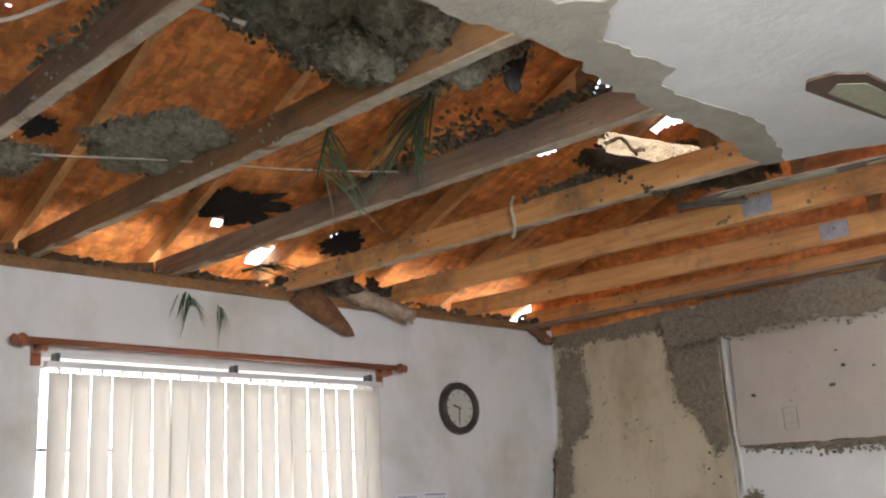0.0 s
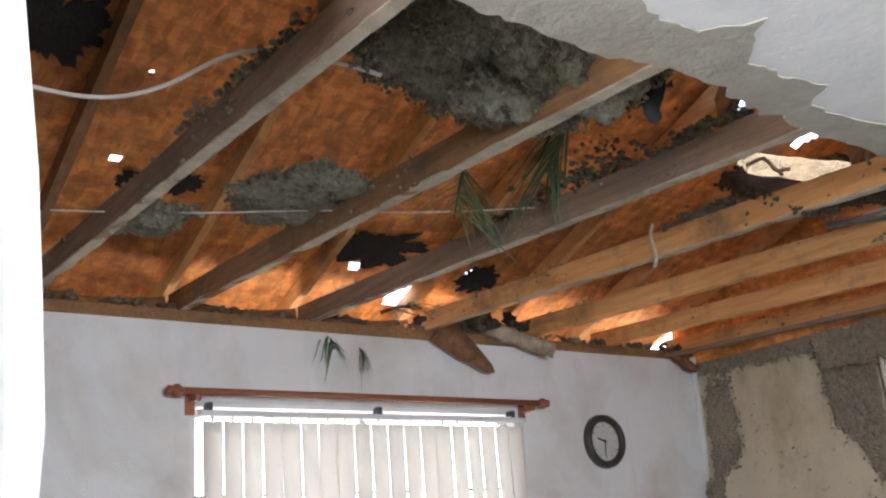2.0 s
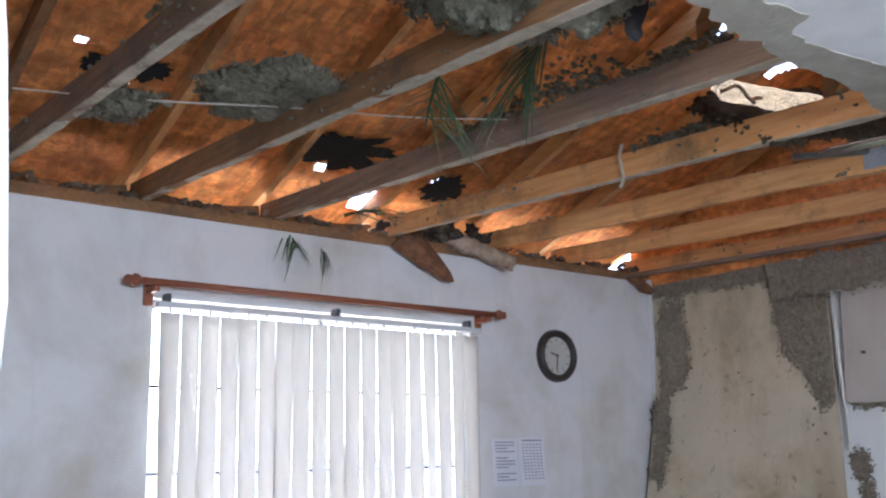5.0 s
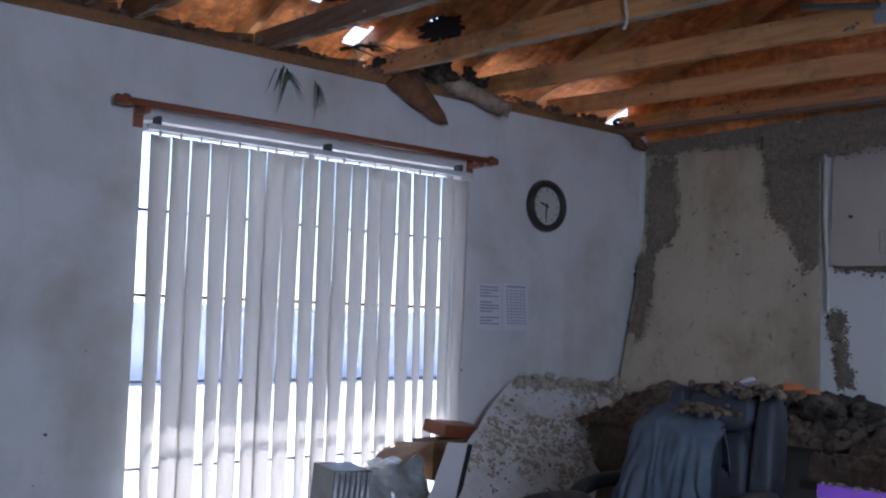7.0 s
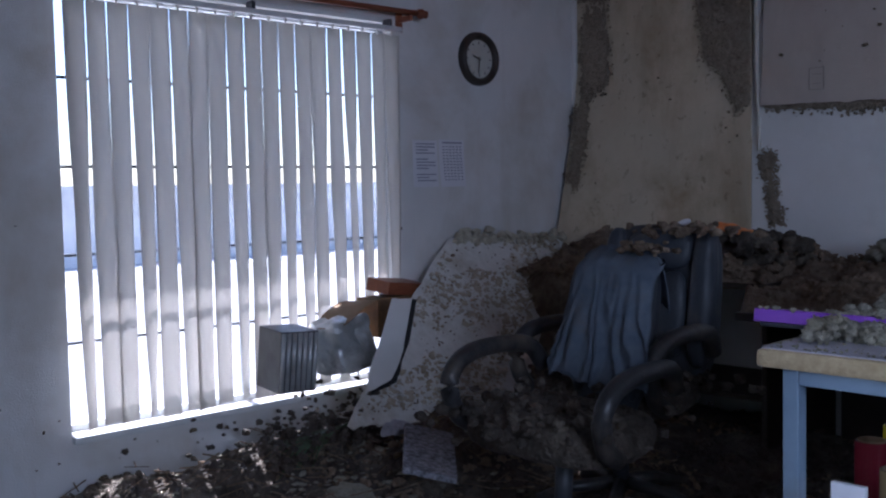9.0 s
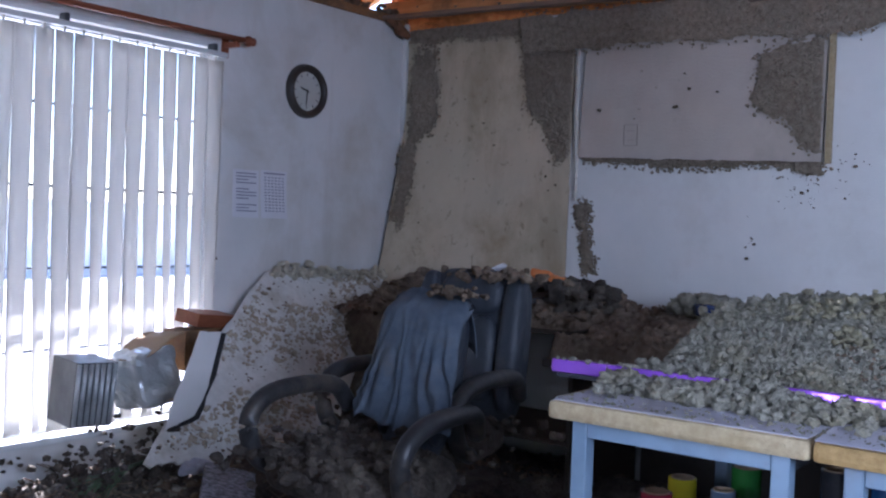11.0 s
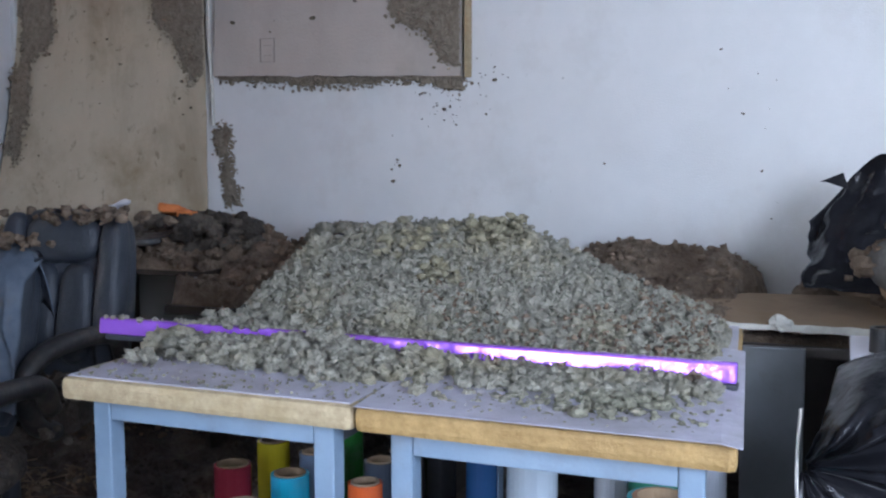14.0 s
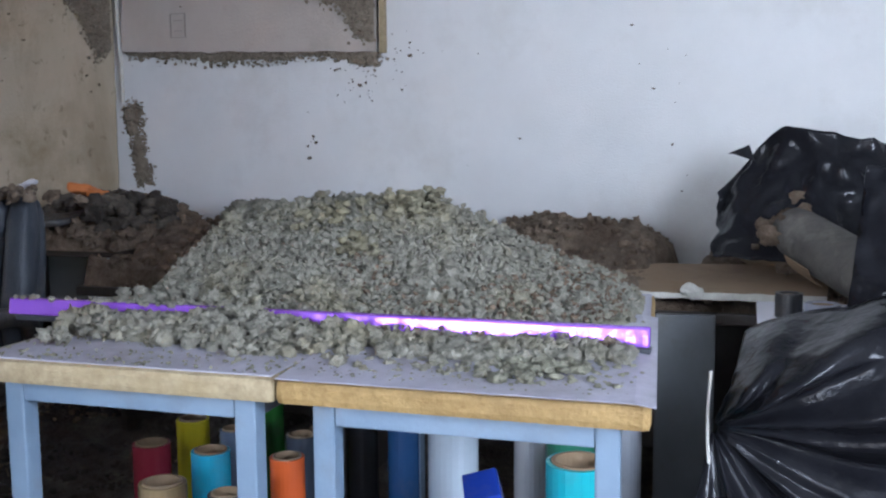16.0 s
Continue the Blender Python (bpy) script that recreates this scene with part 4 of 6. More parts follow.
def hanging_wool(name, outline, place, thick, material, label, n, r, hang=0.03):
    """A torn batt: a soft billowing sheet of the outline, matted, with tufts along its torn rim."""
    t = thing(name, tuple(place(sum(p.x for p in outline) / len(outline), sum(p.y for p in outline) / len(outline), 0)), label, "insulation", "hanging insulation")
    xs, ys = [p.x for p in outline], [p.y for p in outline]
    step = 0.008
    us, vs = np.arange(min(xs), max(xs), step), np.arange(min(ys), max(ys), step)
    keep = np.array([[within(outline, u, v) for v in vs] for u in us])
    depth = np.zeros(keep.shape)
    solid = keep.copy()
    for k in range(9):
        depth += solid
        solid = solid & np.roll(solid, 1, 0) & np.roll(solid, -1, 0) & np.roll(solid, 1, 1) & np.roll(solid, -1, 1)
    depth = np.sqrt(np.clip(depth / 9, 0, 1))
    big = abs(hang)
    b = bmesh.new()
    low, top = {}, {}

    def vert(i, j, up):
        d = top if up else low
        if (i, j) not in d:
            q = Vector((us[i], vs[j], len(outline) * 0.37))
            e = depth[i, j]
            if up:
                w = thick * 0.6 + 0.01 * noise.noise(q * 14)
            else:
                w = -e * (big * (0.15 + 1.1 * billow(q * 7.5)) + 0.018 * billow(q * 30)) + thick * 0.5 * (1 - e)
                if hang < 0:
                    w = -e * 0.02 * billow(q * 30) - e * 0.35 * big * billow(q * 9)
            d[(i, j)] = b.verts.new(place(us[i] + 0.006 * noise.noise(q * 60), vs[j] + 0.006 * noise.noise(q * 61), w))
        return d[(i, j)]
    nu, nv = keep.shape
    for i in range(nu - 1):
        for j in range(nv - 1):
            if keep[i, j]:
                c = ((i, j), (i, j + 1), (i + 1, j + 1), (i + 1, j))
                b.faces.new([vert(*q, False) for q in c])
                b.faces.new([vert(*q, True) for q in c[::-1]])
                for (p0, p1), (di, dj) in (((c[0], c[1]), (-1, 0)), ((c[1], c[2]), (0, 1)), ((c[2], c[3]), (1, 0)), ((c[3], c[0]), (0, -1))):
                    ii, jj = i + di, j + dj
                    if not (0 <= ii < nu - 1 and 0 <= jj < nv - 1 and keep[ii, jj]):
                        b.faces.new((vert(*p1, False), vert(*p0, False), vert(*p0, True), vert(*p1, True)))
    bmesh.ops.recalc_face_normals(b, faces=b.faces)
    part("batt", b, material, t, smooth=True)
    pl, rd = [], []
    for k in range(n * 5):
        p = outline[rng.integers(len(outline))]
        pl.append(tuple(place(p.x + rng.normal() * 0.014, p.y + rng.normal() * 0.014, rng.uniform(-0.4, 1) * thick * 0.6)))
        rd.append(rng.uniform(0.003, 0.009))
    while len(pl) < n * 12:
        u, v = rng.uniform(min(xs), max(xs)), rng.uniform(min(ys), max(ys))
        if within(outline, u, v) and noise.noise(Vector((u * 9, v * 9, 4))) > 0:
            pl.append(tuple(place(u, v, -rng.uniform(0.2, 0.6) * big)))
            rd.append(rng.uniform(0.002, 0.006))
    ob = adopt(lumps("wool_layer", pl, rd, material, 1, 0.9, 0.4), t)
    tagged(ob, kind="stuff")
    return t


# large batt over the torn edge
hanging_wool("insulation_batt", ragged([(-3.52, -2.10), (-3.10, -2.10), (-2.92, -2.34), (-3.02, -2.52), (-3.45, -2.52), (-3.58, -2.30)], [0.06] * 6, 0.03, 21.0),
             lambda u, v, w: Vector((u, v, 2.47 + 0.05 * math.sin(5 * u) - 0.10 * (v + 2.3) + w)), 0.10, WOOL_DARK, "large dark grey insulation batt sagging over the ceiling edge", 200, 0.034, 0.06)
hanging_wool("insulation_batt", ragged([(-3.33, -2.05), (-3.05, -2.0), (-3.08, -2.28), (-3.35, -2.30)], [0.05] * 4, 0.03, 25.0),
             lambda u, v, w: Vector((u, v, 2.44 + 0.25 * (v + 2.28) + w)), 0.06, WOOL_DARK, "dark insulation clump hanging beside a joist", 70, 0.03, 0.08)
# sheet of torn batt under the deck
hanging_wool("insulation_batt", ragged([(-3.50, -1.28), (-3.38, -1.64), (-3.13, -1.48), (-3.12, -1.00), (-3.28, -0.96)], [0.03] * 5, 0.03, 22.0),
             lambda u, v, w: Vector((u, v, 2.50 + 0.10 * (v + 1.3) + w)), 0.03, WOOL_DARK, "torn grey sheet of insulation lying between two joists", 60, 0.022, 0.02)
hanging_wool("insulation_batt", ragged([(-3.72, -1.05), (-3.52, -1.10), (-3.52, -0.85), (-3.70, -0.80)], [0.03] * 4, 0.03, 23.0),
             lambda u, v, w: Vector((u, v, 2.49 + w)), 0.03, WOOL_DARK, "small torn grey scrap of insulation on a joist", 40, 0.02, 0.03)
# sunlit pale pad by the gap
hanging_wool("insulation_pad", ragged([(-1.94, -1.85), (-1.55, -1.70), (-1.23, -1.88), (-1.22, -2.20), (-1.60, -2.25), (-1.90, -2.10)], [0.05, 0.04, 0.04, 0.06, 0.06, 0.05], 0.02, 24.0),
             lambda u, v, w: Vector((u, v, 2.60 + 0.60 * (v + 1.95) + 0.34 * (u + 1.6) + 0.02 * math.sin(17 * u + 9 * v) + w)), 0.05, PAD, "pale insulation pad lit by the sun through the roof", 340, 0.020, -0.07)
# dark strip dangling from the torn edge
bm = bmesh.new()
pillow(bm, (0.065, 0.03, 0.25), Matrix.Translation((-2.91, -2.41, 2.49)) @ Matrix.Rotation(radians(8), 4, "Y"), 3, 7, 0.02, 14)
alone("felt_strip", bm, FELT, "dark strip of felt dangling at the ceiling edge", "felt strip", smooth=True)
# dark clumps lying on the joists
for x, y, sx, sy, sz, seed in ((-2.51, -1.80, 0.10, 0.34, 0.11, 1), (-2.50, -1.42, 0.07, 0.4, 0.05, 2), (-2.53, -2.2, 0.06, 0.35, 0.03, 3), (-1.895, -1.75, 0.06, 0.3, 0.035, 4), (-3.74, -1.9, 0.06, 0.5, 0.03, 5)):
    pl = [(x + rng.normal() * sx * 0.35, y + rng.normal() * sy * 0.35, joist_z(y) + 0.089 + abs(rng.normal()) * sz * 0.5) for i in range(190)]
    ob = lumps("insulation_clump", pl, [rng.uniform(0.004, 0.013) for i in pl], WOOL_DARK, fluff=5)
    tagged(ob, "dark insulation clump lying on a joist", "insulation", kind="stuff")
# felt hanging through the deck holes; the patch with seed 37 paints a dark gap black
for x, y, rx, ry, seed in ((-2.32, -0.18, 0.26, 0.12, 31), (-1.62, -0.05, 0.10, 0.10, 32), (-2.80, -1.27, 0.20, 0.13, 33), (-3.95, -0.95, 0.16, 0.14, 34), (-2.868, -1.311, 0.15, 0.13, 37), (-3.30, -0.38, 0.07, 0.05, 35), (-3.50, -0.35, 0.06, 0.05, 36)):
    bm = bmesh.new()
    slab(bm, blob(x + 0.03, y + 0.02, rx, ry, seed), lambda u, v, w: Vector((u, v, deck_z(v) - 0.016 + w - 0.1 * max(0, y - v))), 0.004)
    alone("roofing_felt", bm, FELT, "torn black sheet under a deck hole, felt and painted dark gap", "roofing felt", "torn felt")


def frond(at, way, length, n, spread, droop, seed, leaf=0.34, width=0.012, label="broken green palm frond caught in the roof"):
    r = np.random.default_rng(seed)
    at, way = Vector(at), Vector(way).normalized()
    t = thing("palm_frond", tuple(at), label, "palm frond", "palm fronds")
    pts = [at + way * length * f - Vector((0, 0, droop * f * f)) for f in [i / 8 for i in range(9)]]
    b = bmesh.new()
    tube(b, pts, 0.009, 6, 0.35)
    part("stem", b, LEAF, t, smooth=True)
    side = way.cross(Vector((0, 0, 1))).normalized()
    up = side.cross(way)
    for i in range(n):
        f = 0.25 + 0.75 * i / n
        p0 = pts[min(8, int(f * 8))]
        for s in (-1, 1):
            b = bmesh.new()
            d = (way * r.uniform(0.5, 1.0) + side * s * spread * r.uniform(0.5, 1.2) + up * r.uniform(-0.25, 0.2)).normalized()
            ln = leaf * r.uniform(0.6, 1.15)
            w = d.cross(up).normalized() * width * r.uniform(0.6, 1.1)
            prev = None
            for k in range(5):
                g = k / 4
                c = p0 + d * ln * g - Vector((0, 0, (0.25 * droop + 0.06) * g * g * r.uniform(0.7, 1.3)))
                a = [b.verts.new(c - w * (1 - g) ** 0.7 * 0.5), b.verts.new(c + w * (1 - g) ** 0.7 * 0.5 + up * 0.003)] if k < 4 else [b.verts.new(c)]
                if prev:
                    b.faces.new(prev + a[::-1] if len(a) == 2 else prev + a)
                prev = a
            part("leaflet", b, LEAF, t)
    return t


frond((-2.72, -1.98, 2.66), (0.25, 0.9, -0.32), 0.26, 12, 0.25, 0.05, 3, 0.30, 0.014)
frond((-2.86, -1.62, 2.58), (0.2, 0.75, -0.35), 0.16, 11, 0.9, 0.08, 4, 0.34, 0.008, "spiky dark palm frond hanging under a joist")
frond((-2.44, 0.06, 2.50), (0.05, -0.5, -0.75), 0.15, 9, 0.5, 0.03, 5, 0.16, 0.012, "palm leaf tips hanging over the wall top")
frond((-2.28, 0.05, 2.47), (0.05, -0.4, -0.9), 0.16, 6, 0.25, 0.02, 6, 0.12, 0.012, "palm leaf tips hanging over the wall top")
frond((-2.12, 0.06, 2.56), (0.3, -0.7, 0.1), 0.2, 9, 0.8, 0.03, 8, 0.2, 0.012)
frond((-1.9, 0.10, 2.56), (0.4, -0.6, 0.15), 0.2, 8, 0.8, 0.03, 9, 0.2, 0.012)

pl, rd = [], []
for k, x in enumerate(JX[:7]):
    for i in range(150 if k in (3, 4, 6) else 60):
        y = rng.uniform(-2.5, -0.05)
        if noise.noise(Vector((k * 3.7, y * 3, 1))) > -0.1:
            up = rng.random()
            pl.append((x - 0.02 - 0.002 * rng.random() if up < 0.5 else x + rng.uniform(-0.02, 0.02), y, joist_z(y) + (rng.uniform(0.0, 0.09) if up < 0.5 else 0.09)))
            rd.append(rng.uniform(0.002, 0.009))
ob = lumps("joist_dirt", pl, rd, WOOL_DARK, 1, 0.9, 0.35)
tagged(ob, "grey dirt and wool stuck on the joists", "dirt", kind="stuff")

# broken palm trunk and bark over the wall top
bm = bmesh.new()
pts = curve_pts([(-1.62, 0.12, 2.56), (-1.45, -0.02, 2.49), (-1.22, -0.14, 2.385)], 5)
tube(bm, pts, 0.058, 18, 0.62)
for v in bm.verts:
    v.co += Vector((noise.noise(v.co * 30), noise.noise(v.co * 30 + Vector((9, 0, 0))), noise.noise(v.co * 30 + Vector((0, 9, 0))))) * 0.016
alone("palm_trunk_piece", bm, LOG, "frayed pale stump of palm trunk resting on the wall top", "broken trunk", smooth=True)
bm = bmesh.new()
rows = []
for i in range(12):
    f = i / 11
    c = Vector((-1.86 + 0.30 * f, -0.02 - 0.05 * f, 2.50 - 0.23 * f))
    row = []
    for k in range(7):
        g = k / 6 - 0.5
        w = 0.16 * (1 - f) ** 0.6 + 0.01
        p = c + Vector((0.55 * g * w, -0.3 * w * math.cos(math.pi * g), g * w))
        row.append(bm.verts.new(p + Vector((0, 0.012, 0.016)) * noise.noise(p * 22)))
    rows.append(row)
for a, b in zip(rows, rows[1:]):
    for k in range(6):
        bm.faces.new((a[k], a[k + 1], b[k + 1], b[k]))
thicken(bm, 0.014)
alone("bark_piece", bm, BARK, "pointed red-brown slab of bark hanging over the wall top", "bark")
pl = [(-1.55 + rng.normal() * 0.16, 0.03 + rng.normal() * 0.06, 2.50 + abs(rng.normal()) * 0.04) for i in range(110)]
ob = lumps("wall_top_debris", pl, [rng.uniform(0.012, 0.035) for p in pl], DEBRIS, 2)
tagged(ob, "dark broken debris piled on the wall top", "debris", kind="stuff")
pl = [(rng.uniform(-3.9, -0.05), rng.normal() * 0.02 + 0.02, 2.483 + abs(rng.normal()) * 0.012) for i in range(260)]
ob = lumps("wall_top_debris", pl, [rng.uniform(0.006, 0.022) for p in pl], WOOL_BROWN, 1)
tagged(ob, "crumbs of insulation along the wall top", "debris", kind="stuff")
bm = bmesh.new()
pillow(bm, (0.20, 0.07, 0.05), Matrix.Translation((-0.13, -0.06, 2.395)) @ Matrix.Rotation(radians(25), 4, "Y"), 2.5, 7, 0.02, 14)
alone("bark_piece", bm, BARK, "dark scrap of bark by the room's corner", "bark")
# scraps of white film and crumbs hanging under the joists
pl, rd = [], []
for x in JX[:7]:
    for i in range(34):
        y = rng.uniform(-2.4, -0.05)
        pl.append((x + rng.uniform(-0.018, 0.018), y, joist_z(y) - rng.uniform(-0.002, 0.008)))
        rd.append(rng.uniform(0.0015, 0.005))
ob = lumps("joist_crumbs", pl, rd, WOOL_CREAM, 1)
tagged(ob, "pale crumbs clinging under the joists", "crumbs", kind="stuff")
for p in ([(-1.92, -1.50, 2.54), (-1.94, -1.50, 2.47), (-1.925, -1.50, 2.41), (-1.945, -1.50, 2.37)], [(-1.93, -1.95, 2.60), (-1.86, -1.97, 2.63), (-1.80, -1.97, 2.60), (-1.74, -1.98, 2.61)]):
    bm = bmesh.new()
    tube(bm, [q + Vector((noise.noise(q * 40), 0, noise.noise(q * 41))) * 0.008 for q in curve_pts(p, 5)], 0.007, 5)
    alone("wool_strand", bm, WOOL_CREAM, "pale strand of insulation dangling from a joist", "insulation strand", "strands")

# cables and conduit
for i, p in enumerate(([(-4.27, -1.75, 2.47), (-4.05, -1.78, 2.455), (-3.92, -1.85, 2.475), (-3.78, -2.0, 2.53), (-3.62, -2.1, 2.50), (-3.52, -2.16, 2.46)],
                       [(-3.55, -1.05, 2.49), (-3.2, -1.25, 2.485), (-2.85, -1.42, 2.475), (-2.5, -1.55, 2.5)],
                       [(-3.9, -0.9, 2.50), (-3.7, -1.0, 2.49), (-3.45, -1.12, 2.485)])):
    bm = bmesh.new()
    tube(bm, curve_pts(p, 6), 0.0055 if i == 0 else 0.0025, 8)
    alone("cable", bm, CABLE, "white electric cable slung between the joists", "cable", "cables", smooth=True)
bm = bmesh.new()
tube(bm, [(-1.45, -1.90, 2.47), (-1.30, -2.10, 2.465), (-1.02, -2.52, 2.45), (-0.95, -2.8, 2.44)], 0.012, 10)
alone("conduit", bm, CONDUIT, "grey metal conduit lying across the joists", "conduit", smooth=True)

# ceiling fan
HUB = Vector((-1.80, -3.05, 2.285))
fan = thing("ceiling_fan", tuple(HUB), "brown ceiling fan with cane-inset blades, one drooping", "ceiling fan")
bm = bmesh.new()
cyl(bm, HUB + Vector((0, 0, 0.03)), HUB + Vector((0, 0, CZ - 2.285)), 0.014, seg=14)
part("rod", bm, BRASS, fan, smooth=True)
bm = bmesh.new()
for a, b, r0, r1 in ((-0.06, -0.045, 0.05, 0.085), (-0.045, 0.02, 0.085, 0.09), (0.02, 0.05, 0.09, 0.05)):
    cyl(bm, HUB + Vector((0, 0, a)), HUB + Vector((0, 0, b)), r0, r1, 28)
part("motor", bm, BRASS, fan, smooth=True)
bm = bmesh.new()
cyl(bm, HUB + Vector((0, 0, CZ - 2.285 - 0.035)), HUB + Vector((0, 0, CZ - 2.285)), 0.03, 0.065, 24)
part("canopy", bm, BRASS, fan, smooth=True)
for i, (yaw, droop) in enumerate(((176, 0), (248, 2), (320, 3), (41, 18), (112, 3))):
    m = Matrix.Translation(HUB) @ Matrix.Rotation(radians(yaw), 4, "Z") @ Matrix.Rotation(radians(droop), 4, "Y") @ Matrix.Rotation(radians(-9), 4, "X")
    bm = bmesh.new()
    out = [Vector(p) for p in ((0.20, -0.055), (0.55, -0.075), (0.68, -0.08), (0.735, -0.045), (0.745, 0.03), (0.70, 0.08), (0.55, 0.075), (0.20, 0.055))]
    slab(bm, out, lambda u, v, w: m @ Vector((u, v, w)), 0.006)
    blade = part("blade", bm, FANWOOD, fan)
    bm = bmesh.new()
    ins = [Vector(p) for p in ((0.34, -0.042), (0.63, -0.05), (0.68, 0.0), (0.64, 0.05), (0.34, 0.042))]
    slab(bm, ins, lambda u, v, w: m @ Vector((u, v, -0.002 + w)), 0.010)
    part("cane_inset", bm, CANE, blade, "woven cane inset")
    bm = bmesh.new()
    box(bm, (0.07, -0.018, -0.004), (0.26, 0.018, -0.0005), 0.001, m)
    part("blade_arm", bm, BRASS, fan)

# ---- work tables with the insulation heap ----
TX0, TZ = -2.59, 0.888


def work_table(y0, y1, edge, label):
    t = thing("work_table", (-2.0, (y0 + y1) / 2, 0), label, "table", "work tables")
    b = bmesh.new()
    box(b, (TX0, y0, TZ - 0.044), (-1.60, y1, TZ - 0.0022), 0.012)
    part("tabletop", b, edge, t, "particleboard top with rounded edge")
    b = bmesh.new()
    box(b, (TX0 + 0.012, y0 + 0.008, TZ - 0.0018), (-1.61, y1 - 0.008, TZ + 0.0006), 0.0005)
    part("laminate", b, LAMINATE, t, "pale scuffed laminate surface")
    za, zb = TZ - 0.078, TZ - 0.0445
    ya, yb = y0 + 0.062, y1 - 0.074
    for x in (TX0 + 0.04, -1.70):
        for y in (ya, yb):
            b = bmesh.new()
            box(b, (x - 0.019, y - 0.019, 0.0), (x + 0.019, y + 0.019, zb), 0.004)
            part("leg", b, STEEL, t)
        b = bmesh.new()
        box(b, (x - 0.018, ya + 0.0195, za), (x + 0.018, yb - 0.0195, zb - 0.001), 0.003)
        part("rail", b, STEEL, t)
    for y in (ya, yb):
        b = bmesh.new()
        box(b, (TX0 + 0.0595, y - 0.018, za), (-1.7195, y + 0.018, zb - 0.001), 0.003)
        part("rail", b, STEEL_DARK, t, "dark side rail")
    for o in t.children_recursive:
        for v in o.data.vertices:
            if v.co.y < -3.6:
                v.co.y += 0.083 * (v.co.x - TX0)
    return t


work_table(-3.214, -2.625, CHIP, "work table with pale blue steel frame and pale particleboard edge")
work_table(-3.808, -3.218, CHIP2, "work table with pale blue steel frame and tan rounded particleboard edge")
bm = bmesh.new()
rows = []
for i in range(8):
    x = -2.605 + i * 0.10
    rows.append([bm.verts.new((x, y + 0.083 * (x - TX0), TZ + 0.0035 - (0.0 if y > -3.785 else 0.008 * ((-3.785 - y) / 0.05)))) for y in (-3.225, -3.4, -3.7, -3.785, -3.815)])
for a, b in zip(rows, rows[1:]):
    for k in range(4):
        bm.faces.new((a[k], b[k], b[k + 1], a[k + 1]))
thicken(bm, 0.0012)
alone("plastic_sheet", bm, LAMINATE, "thin pale plastic sheet overhanging the table's end", "plastic sheet")


def heap_z(x, y):
    """Height of the insulation over the table top."""
    ridge_h = float(np.interp(y, (-3.74, -3.65, -3.53, -3.41, -3.25, -3.05, -2.94, -2.70, -2.57, -2.45), (0.035, 0.06, 0.10, 0.155, 0.225, 0.24, 0.235, 0.185, 0.11, 0.03)))
    across = float(np.interp(x, (-2.24, -2.12, -1.98, -1.84, -1.72, -1.5, -1.37), (0.0, 0.22, 0.60, 0.95, 1.0, 0.7, 0.3)))
    a = ridge_h * across
    e = 0.035 * math.exp(-((x + 2.27) / 0.10) ** 2) * (0.7 + 0.6 * noise.noise(Vector((x * 7, y * 7, 4)))) * (1 if -3.75 < y < -2.45 else 0)
    lim = max(0, min(1, (x + 2.5) / 0.1)) * max(0, min(1, (-2.605 - y) / 0.08)) * max(0, min(1, (y + 3.80 - 0.083 * (x + 2.59)) / 0.08)) * max(0, min(1, (-1.61 - x) / 0.05))
    soft = 0.027 * billow(Vector((x * 19, y * 19, 2))) + 0.012 * billow(Vector((x * 47, y * 47, 5))) - 0.024
    return (a + e + soft * min(1, 0.25 + a * 9)) * lim


heap = thing("insulation_heap", (-1.9, -3.1, TZ), "large fluffy heap of grey loose insulation on the work tables", "insulation heap")
ob = terrain("heap_body", -2.52, -1.612, -3.73, -2.605, 0.007, lambda x, y: TZ - 0.006 + heap_z(x, y), WOOL, TZ - 0.006)
adopt(ob, heap)
pl, rd = [], []
while len(pl) < 2300:
    x, y = rng.uniform(-2.5, -1.62), rng.uniform(-3.73, -2.615)
    h = heap_z(x, y)
    if h > 0.02 and abs(x + 2.262) > 0.016 + (0.0 if rng.random() < 0.25 else 0.05):
        pl.append((x, y, TZ + h - 0.004 + rng.normal() * 0.006))
        rd.append(rng.uniform(0.004, 0.012) if rng.random() < 0.9 else rng.uniform(0.012, 0.021))
ob = adopt(lumps("wool_layer", pl, rd, WOOL, 2, 0.85, fluff=7), heap)
tagged(ob, kind="stuff")
pl, rd = [], []
while len(pl) < 11000:
    x, y = rng.uniform(-2.4, -1.62), rng.uniform(-3.78, -2.615)
    h = heap_z(x, y)
    if h > 0.012:
        pl.append((x, y, TZ + h + rng.normal() * 0.003))
        rd.append(rng.uniform(0.002, 0.0055))
ob = adopt(lumps("fuzz", pl, rd, WOOL, 1, 0.9, 0.45), heap)
tagged(ob, kind="stuff")
pl, rd = [], []
while len(pl) < 800:
    x, y = rng.uniform(-2.4, -1.62), rng.uniform(-3.72, -3.02)
    h = heap_z(x, y)
    if h > 0.015 and noise.noise(Vector((x * 4, y * 4, 21))) + 0.35 * (-3.4 - y) / 0.3 > 0.05:
        pl.append((x, y, TZ + h + rng.normal() * 0.004))
        rd.append(rng.uniform(0.003, 0.008))
ob = adopt(lumps("brown_dirt", pl, rd, WOOL_BROWN, 1, 0.8, 0.4), heap)
tagged(ob, "brown dirt sprinkled over the heap", kind="stuff")
pl, rd = [], []
